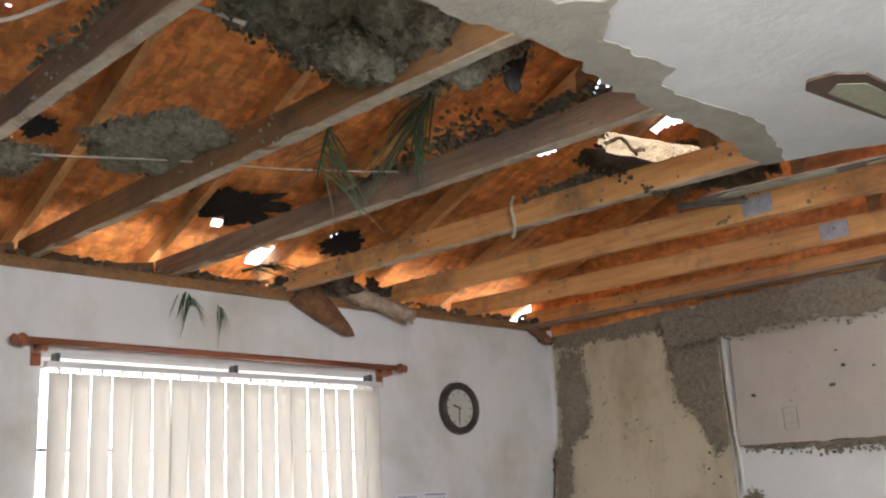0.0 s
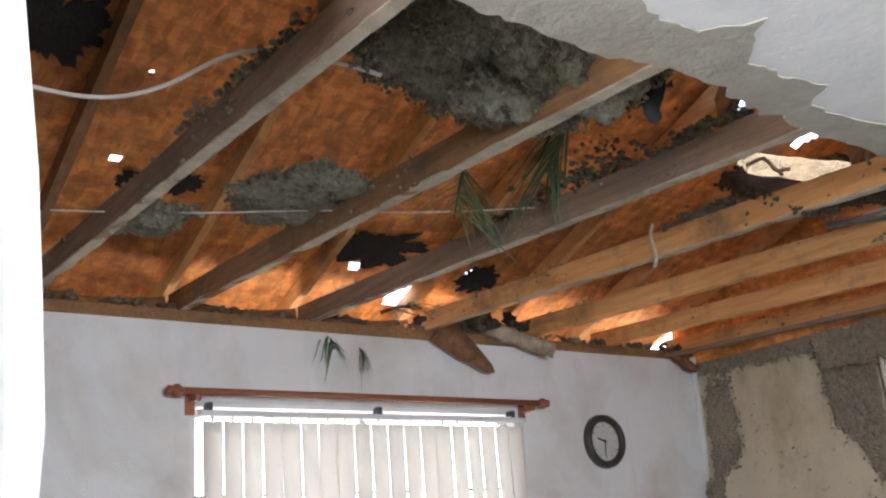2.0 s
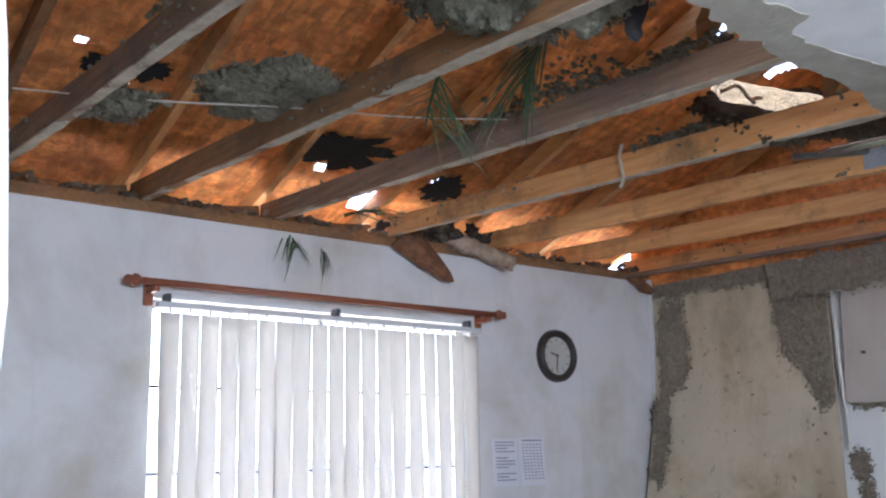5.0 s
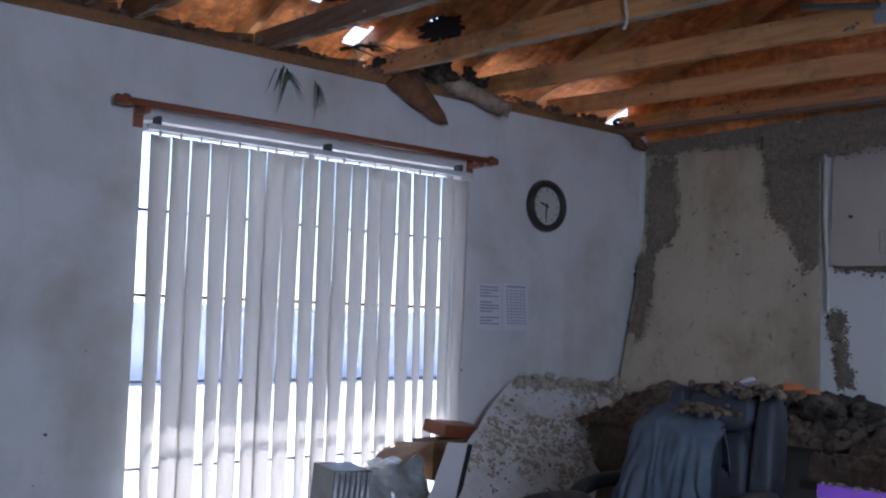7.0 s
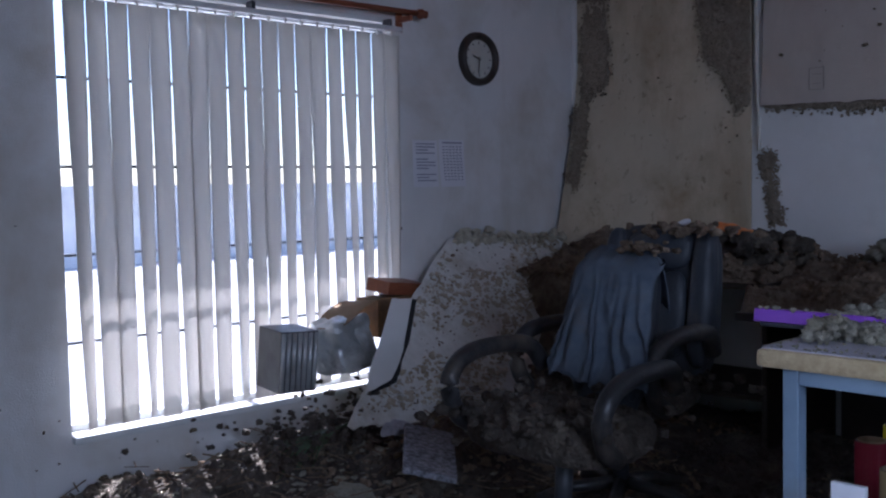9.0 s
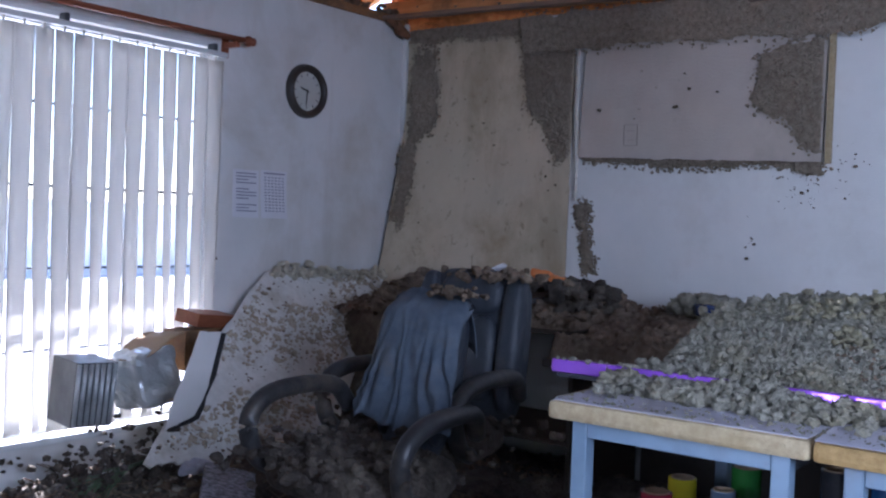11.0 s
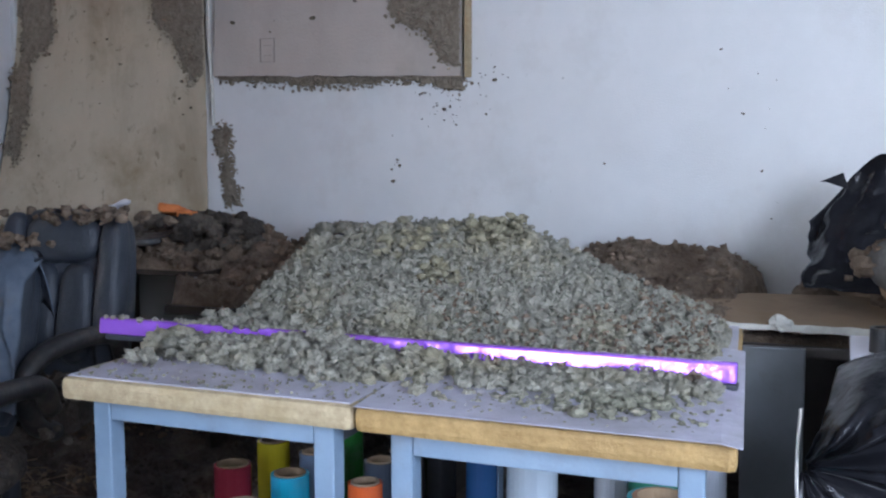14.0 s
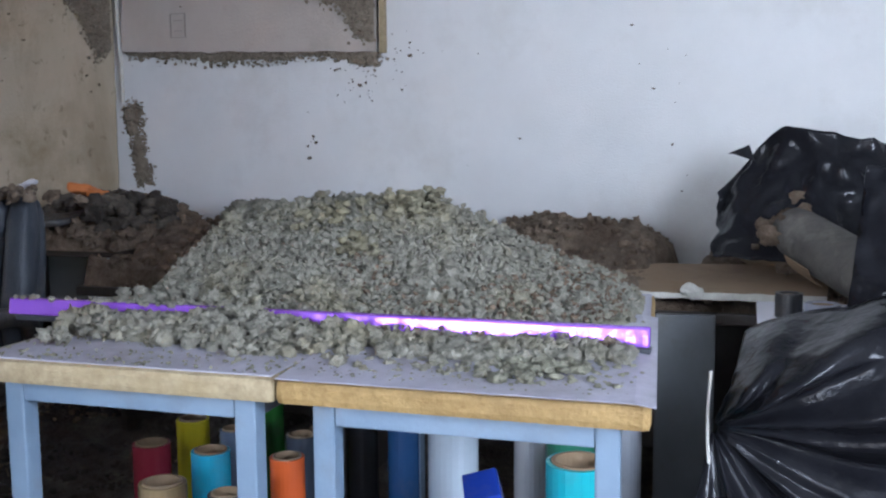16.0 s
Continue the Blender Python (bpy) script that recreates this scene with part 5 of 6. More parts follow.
while len(pl) < 1000:
    x, y = -2.30 + rng.normal() * 0.13, rng.uniform(-3.75, -2.64)
    if -2.55 < x < -1.6 and abs(x + 2.262) > 0.03 and noise.noise(Vector((x * 5, y * 5, 7))) > -0.12 + max(0, (-2.38 - x) * 3.2):
        r = rng.uniform(0.004, 0.02) * (0.55 if x < -2.4 else 1)
        pl.append((x, y, TZ + r * 0.5))
        rd.append(r)
ob = lumps("insulation_crumbs", pl, rd, WOOL, 2, 0.8, fluff=6)
tagged(ob, "tufts and crumbs of grey insulation scattered on the tables", "insulation crumbs", kind="stuff")
pl, rd = [], []
while len(pl) < 420:
    x, y = -2.41 + rng.normal() * 0.06, -3.60 + rng.normal() * 0.07
    if -2.55 < x < -2.28 and y > -3.81:
        r = rng.uniform(0.002, 0.008) if rng.random() < 0.9 else 0.014
        pl.append((x, y, TZ + 0.002 + r * 0.5))
        rd.append(r)
ob = lumps("dark_dust", pl, rd, WOOL_DARK, 1, 0.6)
tagged(ob, "dark dusty debris spread near the table's end", "dust", kind="stuff")
pl, rd = [], []
while len(pl) < 620:
    y = rng.uniform(-3.74, -2.62)
    cover = 0.8 if y > -2.86 else 1.0 if y > -3.15 else 0.42
    if noise.noise(Vector((0, y * 6, 17))) < cover - 0.45:
        r = rng.uniform(0.010, 0.024) if y > -3.13 else rng.uniform(0.006, 0.015)
        pl.append((-2.272 - abs(rng.normal()) * 0.06, y, TZ + r * 0.75 + 0.002))
        rd.append(r)
ob = lumps("insulation_crumbs", pl, rd, WOOL, 2, 0.85, fluff=7)
tagged(ob, "tufts of grey insulation lying against the purple bar", "insulation crumbs", kind="stuff")
pl, rd = [], []
for i in range(130):
    y = rng.uniform(-2.92, -2.64)
    r = rng.uniform(0.008, 0.02)
    pl.append((-2.235 + abs(rng.normal()) * 0.07, y, TZ + r + rng.uniform(0, 0.035)))
    rd.append(r)
for i in range(36):
    pl.append((-2.261 + rng.normal() * 0.006, rng.uniform(-2.85, -2.45), TZ + 0.048))
    rd.append(rng.uniform(0.004, 0.010))
ob = lumps("insulation_crumbs", pl, rd, WOOL, 2, 0.85, fluff=6)
tagged(ob, "tufts of grey insulation behind and on the purple bar", "insulation crumbs", kind="stuff")
pl, rd = [], []
for cx, cy, sx, sy, top, n in ((-2.315, -3.01, 0.035, 0.09, 0.062, 300), (-2.36, -3.10, 0.05, 0.10, 0.03, 160), (-2.30, -2.80, 0.02, 0.05, 0.034, 60), (-2.31, -3.24, 0.02, 0.05, 0.036, 70), (-2.33, -3.52, 0.03, 0.10, 0.026, 120), (-2.30, -2.68, 0.025, 0.05, 0.045, 150), (-2.30, -2.90, 0.02, 0.03, 0.05, 80)):
    for i in range(n):
        x, y = min(-2.282, cx + rng.normal() * sx), cy + rng.normal() * sy
        if y < -3.745 or y > -2.645 or x < -2.55:
            continue
        h = top * math.exp(-((x - cx) / sx / 1.6) ** 2 - ((y - cy) / sy / 1.6) ** 2)
        r = rng.uniform(0.006, 0.019)
        pl.append((x, y, TZ + max(r * 0.5, h * rng.uniform(0.3, 1.0))))
        rd.append(r)
ob = lumps("insulation_crumbs", pl, rd, WOOL, 2, 0.85, fluff=7)
tagged(ob, "mounds of grey insulation piled in front of the purple bar", "insulation crumbs", kind="stuff")
pl, rd = [], []
for i in range(420):
    pl.append((-2.575 + abs(rng.normal()) * 0.11, rng.uniform(-3.77, -2.64), TZ + 0.003))
    rd.append(rng.uniform(0.0012, 0.0045))
ob = lumps("insulation_crumbs", pl, rd, WOOL_DARK, 1, 0.7, 0.4)
tagged(ob, "fine dark crumbs sprinkled on the table tops", "insulation crumbs", kind="stuff")
# crown of the heap
CROWN = mat("olive_matted_insulation", (0.20, 0.18, 0.115), (0.38, 0.345, 0.235), 45, 1.0, 0.8, 130, c3=(0.22, 0.19, 0.10), sscale=6, samount=0.5, island=0.16, dist=0.02)
pl, rd = [], []
for cx, cy, cz, sx, n in ((-1.79, -3.18, 1.105, 0.030, 240), (-1.80, -3.06, 1.08, 0.045, 300), (-1.95, -3.13, 1.01, 0.03, 110), (-1.86, -2.98, 1.06, 0.03, 120)):
    for i in range(n):
        pl.append((cx + rng.normal() * sx, cy + rng.normal() * sx, cz + rng.normal() * 0.017))
        rd.append(rng.uniform(0.006, 0.018))
ob = adopt(lumps("crown", pl, rd, CROWN, fluff=8), heap)
tagged(ob, "matted olive insulation on the crest", kind="stuff")
bar = thing("purple_bar", (-2.262, -3.1, TZ), "long shiny purple foil-faced bar lying under insulation", "bar")
bm = bmesh.new()
box(bm, (-2.272, -3.775, TZ + 0.012), (-2.250, -2.44, TZ + 0.046), 0.004)
for v in bm.verts:
    v.co.x += 0.14 * (v.co.z - TZ - 0.012)
part("face", bm, PURPLE, bar)
bm = bmesh.new()
box(bm, (-2.276, -3.777, TZ + 0.001), (-2.244, -2.46, TZ + 0.0115), 0.003)
part("base", bm, STEEL_DARK, bar, "dark base of the bar")

# rolls of vinyl film standing under the tables


def film_roll(x, y, r, h, colour, word, core=True):
    y += 0.032
    t = thing("film_roll", (x, y, 0), "standing roll of glossy %s vinyl film" % word, "film roll", "film rolls")
    b = bmesh.new()
    seg = 26
    prof = [(r, 0.0), (r, h), (r * 0.99, h + 0.001), (r * 0.84, h + 0.001), (r * 0.84, h - 0.12)]
    rings = [[b.verts.new((x + q * math.cos(2 * math.pi * i / seg), y + q * math.sin(2 * math.pi * i / seg), z)) for i in range(seg)] for q, z in prof]
    for a, c in zip(rings, rings[1:]):
        for i in range(seg):
            b.faces.new((a[i], a[(i + 1) % seg], c[(i + 1) % seg], c[i]))
    part("film", b, roll_mat(word.replace(" ", "_") + "_vinyl", colour), t, smooth=False)
    b = bmesh.new()
    rings = [[b.verts.new((x + q * math.cos(2 * math.pi * i / seg), y + q * math.sin(2 * math.pi * i / seg), z)) for i in range(seg)]
             for q, z in ((r * 0.83, h - 0.14), (r * 0.83, h + 0.004), (r * 0.70, h + 0.004), (r * 0.70, 0.02))]
    for a, c in zip(rings, rings[1:]):
        for i in range(seg):
            b.faces.new((a[i], a[(i + 1) % seg], c[(i + 1) % seg], c[i]))
    part("core", b, CARD if core else PAPER, t, "cardboard core")
    return t


for args in ((-2.172, -2.740, 0.041, 0.61, (0.24, 0.02, 0.035), "dark red"), (-1.983, -2.728, 0.038, 0.61, (0.62, 0.52, 0.02), "yellow"), (-2.182, -2.890, 0.041, 0.61, (0.03, 0.40, 0.58), "cyan"),
             (-2.369, -2.893, 0.046, 0.605, (0.24, 0.17, 0.085), "bronze"), (-2.376, -3.036, 0.036, 0.60, (0.06, 0.055, 0.05), "black"), (-2.03, -2.862, 0.032, 0.61, (0.13, 0.17, 0.24), "slate grey"),
             (-2.177, -3.065, 0.036, 0.61, (0.72, 0.13, 0.03), "orange"), (-2.03, -3.03, 0.036, 0.61, (0.05, 0.06, 0.08), "navy black"), (-1.86, -2.86, 0.04, 0.64, (0.03, 0.16, 0.03), "dark green"),
             (-1.80, -3.08, 0.04, 0.66, (0.03, 0.03, 0.035), "charcoal"), (-1.93, -3.35, 0.056, 0.62, (0.52, 0.60, 0.66), "pale grey blue"), (-2.046, -3.650, 0.068, 0.61, (0.02, 0.40, 0.44), "turquoise"),
             (-1.86, -3.60, 0.055, 0.63, (0.03, 0.17, 0.10), "bottle green"), (-1.78, -3.50, 0.045, 0.60, (0.45, 0.45, 0.46), "grey"), (-1.95, -3.24, 0.035, 0.68, (0.02, 0.07, 0.18), "dark blue"), (-1.70, -3.70, 0.04, 0.60, (0.4, 0.42, 0.46), "silver grey")):
    film_roll(*args)
bm = bmesh.new()
box(bm, (-0.045, -0.035, 0), (0.045, 0.035, 0.26), 0.004, pose(-2.12, -3.49, 0.36, -14, -16, 20))
alone("blue_carton", bm, roll_mat("blue_card", (0.02, 0.06, 0.42)), "blue carton leaning among the film rolls", "carton")
bm = bmesh.new()
cyl(bm, (-2.28, -3.60, 0.0), (-2.28, -3.60, 0.455), 0.16, 0.17, 36)
tub = alone("white_tub", bm, PAPER, "wide white tub standing under the table", "tub", smooth=False)
bm = bmesh.new()
box(bm, (-2.44, -2.81, 0.0), (-2.425, -2.73, 0.57), 0.001)
alone("white_card", bm, PAPER, "white card sheet standing beside a film roll", "card")

# ---- chairs ----


def chair(m, label, bw=0.50, bh=0.62):
    """An executive chair facing +x before it is placed by m."""
    at = m.translation
    t = thing("office_chair", tuple(at), label, "chair", "office chairs")
    b = bmesh.new()
    pillow(b, (0.50, 0.52, 0.13), m @ Matrix.Translation((0.02, 0, 0.47)), 4, 9, 0.012, 7)
    part("seat", b, DEBRIS, t, "seat caked in dark debris", smooth=True)
    back = bmesh.new()
    lean = Matrix.Translation((-0.25, 0, 0.5)) @ Matrix.Rotation(radians(-9), 4, "Y")
    pillow(back, (0.10, bw, bh), m @ lean @ Matrix.Translation((-0.03, 0, bh / 2 - 0.03)), 5, 9, 0.006, 7)
    bk = part("backrest", back, LEATHER, t, smooth=True)
    for y, z, sy, sz in ((0, 0.485, 0.30, 0.17), (0.073, 0.23, 0.14, 0.34), (-0.073, 0.23, 0.14, 0.34), (0.205, 0.30, 0.10, 0.54), (-0.205, 0.30, 0.10, 0.54)):
        b = bmesh.new()
        pillow(b, (0.10, sy * bw / 0.5, sz * bh / 0.62), m @ lean @ Matrix.Translation((0.012, y * bw / 0.5, z * bh / 0.62)), 3.2, 7, 0.006, 9)
        part("back_cushion", b, LEATHER, bk, smooth=True)
    for s in (-1, 1):
        b = bmesh.new()
        tube(b, [m @ p for p in curve_pts([(-0.24, s * 0.25, 0.60), (-0.16, s * 0.27, 0.68), (0.05, s * 0.28, 0.70), (0.20, s * 0.28, 0.68), (0.265, s * 0.275, 0.61), (0.22, s * 0.265, 0.50), (0.10, s * 0.24, 0.44)], 5)], 0.030, 12)
        part("armrest", b, PLASTIC, t, "dusty looped black armrest", smooth=True)
    b = bmesh.new()
    cyl(b, m @ Vector((0, 0, 0.10)), m @ Vector((0, 0, 0.42)), 0.028, 0.03, 14)
    part("gas_lift", b, STEEL_DARK, t, smooth=True)
    for k in range(5):
        a = 2 * math.pi * k / 5 + 0.4
        d = Vector((math.cos(a), math.sin(a), 0))
        b = bmesh.new()
        tube(b, [m @ (d * 0.03 + Vector((0, 0, 0.13))), m @ (d * 0.18 + Vector((0, 0, 0.115))), m @ (d * 0.31 + Vector((0, 0, 0.075)))], 0.026, 8, 0.7)
        sp = part("base_spoke", b, PLASTIC, t, smooth=True)
        b = bmesh.new()
        n = Vector((-d.y, d.x, 0))
        c = d * 0.31 + Vector((0, 0, 0.028))
        cyl(b, m @ (c - n * 0.022), m @ (c + n * 0.022), 0.028, seg=14)
        part("caster", b, PLASTIC, sp)
    return t


C1 = pose(-2.19, -1.70, 0.02, 0, 0, 188) @ pose(0, 0, 0, -4, 0, 0)
C2 = pose(-1.69, -1.575, 0.045, 0, 0, 186)
chair(C1, "dusty black office chair with a cloth thrown over its back", 0.25, 0.55)
chair(C2, "black leather executive chair with debris on its headrest", 0.46, 0.60)

# cloth over the first chair's back
bm = bmesh.new()
rows = []
NU, NW = 46, 40
for i in range(NU + 1):
    u = -0.5 + i / NU
    row = []
    for j in range(NW + 1):
        v = j / NW
        y = u * 0.29
        flare = 1.0
        if v < 0.22:
            a = v / 0.22
            x, z = -0.415 + 0.10 * a, 0.86 + 0.17 * math.sin(a * math.pi / 2) ** 0.8
            wav = 0.0
        else:
            f = (v - 0.22) / 0.78
            drop = 0.46 - 0.10 * abs(u)
            x, z = -0.315 + 0.085 * min(1, f * 7) + 0.10 * f, 1.04 - drop * f
            fold = math.sin(u * 22 * (1 - 0.25 * f) + 2.2 * noise.noise(Vector((u * 5, f * 1.5, 3))) * 2)
            wav = (1 - 2 * abs(fold) ** 0.8) * 0.022 * min(1, max(0.06, (f - 0.12) * 1.9)) * (0.55 + 0.6 * noise.noise(Vector((u * 6, 2, 8))) ** 2 + 0.4 * abs(u))
            flare = 1.0 + 0.30 * f
        round_ = 0.055 * (abs(u) * 2) ** 4
        p = Vector((x + wav - (round_ * 0.6 if v > 0.22 else -round_ * 0.3), y * flare + 0.012 * noise.noise(Vector((u * 8, v * 5, 9))), z - round_ * 0.8 + 0.01 * noise.noise(Vector((u * 9, v * 9, 1)))))
        row.append(bm.verts.new(C1 @ p))
    rows.append(row)
for a, b in zip(rows, rows[1:]):
    for j in range(NW):
        bm.faces.new((a[j], a[j + 1], b[j + 1], b[j]))
thicken(bm, 0.004)
alone("draped_cloth", bm, CLOTH, "grey-blue cloth hanging in folds over a chair back", "cloth", smooth=True)

# dirt on the chairs
for n, cx, cy, cz, sx, sy, sz, mt, lab, r in ((260, -2.24, -1.70, 0.545, 0.14, 0.15, 0.02, DEBRIS, "dark wet debris heaped on the chair seat", 0.035),
                                           (40, -1.90, -1.84, 1.055, 0.04, 0.05, 0.010, WOOL_BROWN, "brown insulation lying on the cloth", 0.022),
                                           (90, -1.36, -1.64, 1.085, 0.04, 0.12, 0.012, WOOL_BROWN, "pale brown insulation lying on the headrest", 0.028),
                                           (200, -1.72, -1.62, 0.56, 0.14, 0.15, 0.02, DEBRIS, "dark debris heaped on the chair seat", 0.035)):
    pl = [(cx + rng.normal() * sx, cy + rng.normal() * sy, cz + rng.normal() * sz) for i in range(n)]
    ob = lumps("chair_debris", pl, [rng.uniform(0.25, 0.7) * r for p in pl], mt, 2, 0.8, 0.2)
    tagged(ob, lab, "debris", kind="stuff")

# ---- debris over the floor ----


def floor_z(x, y):
    h = 0.05 + 0.07 * fbm(x, y, 1.7, 1) + 0.035 * fbm(x, y, 6, 2)
    h += 0.15 * math.exp(-((y + 0.15) / 0.35) ** 2) * (0.6 + 0.4 * noise.noise(Vector((x * 2, 0, 5))))
    h += 0.22 * math.exp(-((x + 1.75) / 0.45) ** 2 - ((y + 0.75) / 0.30) ** 2)
    h += 0.10 * math.exp(-((x + 2.6) / 0.35) ** 2 - ((y + 1.1) / 0.35) ** 2)
    h += 0.10 * math.exp(-((x + 0.8) / 0.8) ** 2 - ((y + 1.0) / 0.8) ** 2)
    if x < -3.2 or y < -3.9:
        h *= 0.5
    if x > -2.7 and y < -2.4:
        h *= 0.25
    return max(0.004, h)


ob = terrain("floor_debris", -4.2, -0.01, -4.8, -0.01, 0.03, floor_z, DEBRIS, 0.002)
tagged(ob, "layer of wet dark debris covering the floor", "debris", kind="stuff")
pl, rd, plb, rdb = [], [], [], []
while len(pl) < 5200:
    x, y = rng.uniform(-4.1, -0.1), rng.uniform(-3.0, -0.03)
    if noise.noise(Vector((x * 2, y * 2, 11))) > -0.25:
        r = min(0.03, 0.004 + abs(rng.normal()) * 0.007)
        pl.append((x, y, floor_z(x, y) + r * 0.35))
        rd.append(r)
ob = lumps("floor_clods", pl, rd, DEBRIS, 1, 0.8, 0.22)
tagged(ob, "dark clods and crumbs strewn over the floor", "debris", kind="stuff")
while len(plb) < 1600:
    x, y = rng.uniform(-2.6, -0.1), rng.uniform(-2.6, -0.2)
    if noise.noise(Vector((x * 2.5, y * 2.5, 21))) > 0.0:
        r = min(0.03, 0.004 + abs(rng.normal()) * 0.008)
        plb.append((x, y, floor_z(x, y) + r * 0.4))
        rdb.append(r)
ob = lumps("floor_insulation", plb, rdb, WOOL_BROWN, 1, 0.8)
tagged(ob, "brown insulation clods strewn over the floor", "insulation", kind="stuff")
# straw, sticks and grey wads in the debris
bm = bmesh.new()
for i in range(900):
    x, y = rng.uniform(-3.9, -1.2), rng.uniform(-1.6, -0.05)
    a, ln = rng.uniform(0, 6.28), rng.uniform(0.04, 0.16)
    z = floor_z(x, y) + rng.uniform(0.005, 0.04)
    d = Vector((math.cos(a), math.sin(a), rng.uniform(-0.4, 0.4))) * ln
    tube(bm, [Vector((x, y, z)), Vector((x, y, z)) + d], rng.uniform(0.0015, 0.004), 4)
alone("straw", bm, WOOL_BROWN, "dry stems and splinters strewn in the debris", "straw", kind="stuff")
# pale flakes: grey wads, and highlights on the debris put in as pale pieces
pl = [(rng.uniform(-3.3, -1.8), -0.75 + rng.normal() * 0.25, 0) for i in range(260)]
pl = [(x, min(y, -0.05), floor_z(x, y) + 0.015) for x, y, z in pl]
ob = lumps("wad_and_glint_flakes", pl, [rng.uniform(0.006, 0.022) for p in pl], WOOL, 1, 0.35, 0.4)
tagged(ob, "pale flakes for wads and painted highlights on the dark debris", "paper flakes", kind="stuff")
frond((-2.05, -0.42, 0.27), (-0.5, 0.1, -0.05), 0.22, 16, 0.45, 0.05, 15, 0.22, 0.012, "green palm leaf lying in the debris under the window")
for i, (x, y, w, d, yaw, lab) in enumerate(((-2.38, -0.85, 0.30, 0.16, 50, "grey crumpled wad of paper in the debris"), (-1.98, -0.66, 0.16, 0.09, 15, "pale blue-grey scrap in the debris"))):
    bm = bmesh.new()
    pillow(bm, (w, d, 0.05), Matrix.Translation((x, y, floor_z(x, y) + 0.04)) @ Matrix.Rotation(radians(yaw), 4, "Z"), 3, 9, 0.03, 14)
    alone("paper_wad", bm, LAMINATE if i else WOOL, lab, "paper wad")
bm = bmesh.new()
box(bm, (-0.24, -0.10, -0.012), (0.24, 0.10, 0.012), 0.004, pose(-2.10, -0.98, 0.26, 14, -6, 48))
alone("speckled_board", bm, mat("speckled_board", (0.05, 0.05, 0.055), (0.42, 0.42, 0.47), 45, 0.8, 0.4, 80), "black and white speckled board lying in the debris", "board")

# ---- fallen slab and clutter under the window ----
P0, PU, PV = Vector((-1.08, -0.035, 1.005)), Vector((0.78, -0.03, -0.03)), Vector((-1.13, -0.57, -0.70))
NRM = PU.cross(PV).normalized()
if NRM.y > 0:
    NRM = -NRM


def on_slab(u, v, w):
    return P0 + PU * u + PV * v + NRM * w


st = thing("fallen_ceiling_slab", tuple(on_slab(0.5, 1, 0)), "large white ceiling slab covered in insulation, leaning on the wall", "ceiling slab")
bm = bmesh.new()
slab(bm, ragged([(0.0, 0.0), (0.06, -0.02), (1.15, -0.02), (1.3, 1.0), (0.35, 1.02), (0.0, 0.98), (-0.06, 0.5)], [0, 0.03, 0, 0.0, 0.04, 0.02, 0.03], 0.03, 41.0), on_slab, -0.0125)
part("sheet", bm, SLABFACE, st)
pl, rd = [], []
while len(pl) < 1500:
    u, v = rng.uniform(0.02, 1.1), rng.uniform(0.02, 0.95)
    if noise.noise(Vector((u * 4, v * 4, 31))) + 0.35 * u > 0.02:
        r = 0.003 + abs(rng.normal()) * 0.006
        pl.append(tuple(on_slab(u, v, r * 0.3)))
        rd.append(r)
ob = adopt(lumps("stuck_wool", pl, rd, PALE_MOTTLE, 1, 0.8, 0.4), st)
tagged(ob, kind="stuff")
pl, rd = [], []
for i in range(330):
    u, v = rng.uniform(0.0, 1.1), rng.uniform(0.02, 0.98)
    pl.append(tuple(on_slab(u, v, 0.002)))
    rd.append(0.002 + abs(rng.normal()) * 0.003)
ob = adopt(lumps("dark_grit", pl, rd, WOOL_BROWN, 1, 0.8), st)
tagged(ob, kind="stuff")
pl = [tuple(on_slab(rng.uniform(0.05, 1.1), rng.normal() * 0.02, rng.uniform(0, 0.03))) for i in range(150)]
ob = lumps("slab_edge_wool", pl, [rng.uniform(0.008, 0.022) for p in pl], WOOL_CREAM, 2)
tagged(ob, "pale insulation along the slab's top edge", "insulation", kind="stuff")
bm = bmesh.new()
slab(bm, ragged([(0.0, 0), (0.10, 0.01), (0.11, 0.2), (0.09, 0.36), (-0.02, 0.40), (-0.01, 0.2)], [0.01, 0, 0.012, 0.01, 0.01, 0], 0.02, 43.0),
     lambda u, v, w: Vector((-1.84, -0.47, 0.79)) + Vector((0.98, -0.1, 0)) * u * 1.1 + Vector((-0.52, -0.27, -0.80)) * v * 1.12 + Vector((-0.3, -0.75, 0.35)) * w, 0.012)
alone("ceiling_fragment", bm, WHITE, "narrow white drywall strip leaning on the slab", "drywall strip")
# black, slightly wider copy of the white strip, set just behind it
bm = bmesh.new()
slab(bm, ragged([(0.0, 0), (0.12, 0.01), (0.13, 0.2), (0.11, 0.37), (-0.0, 0.41), (0.0, 0.2)], [0.01, 0, 0.012, 0.01, 0.01, 0], 0.02, 43.5),
     lambda u, v, w: Vector((-1.82, -0.452, 0.78)) + Vector((0.98, -0.1, 0)) * u * 1.1 + Vector((-0.52, -0.27, -0.80)) * v * 1.12 + Vector((-0.3, -0.75, 0.35)) * w, 0.010)
alone("ceiling_fragment", bm, FELT, "black strip of the same outline behind a drywall strip", "drywall strip")

# ribbed tin carton and a crumpled one on the sill side
tin = thing("ribbed_case", (-2.17, -0.25, 0.42), "grey ribbed metal case wedged under the window", "case")
TM = pose(-2.17, -0.22, 0.55, 4, 3, -4)
# body darker than the ribs: the grooves' shade is put into its colour
bm = bmesh.new()
box(bm, (-0.135, -0.09, -0.13), (0.045, 0.10, 0.13), 0.004, TM)
part("body", bm, TIN_DARK, tin)
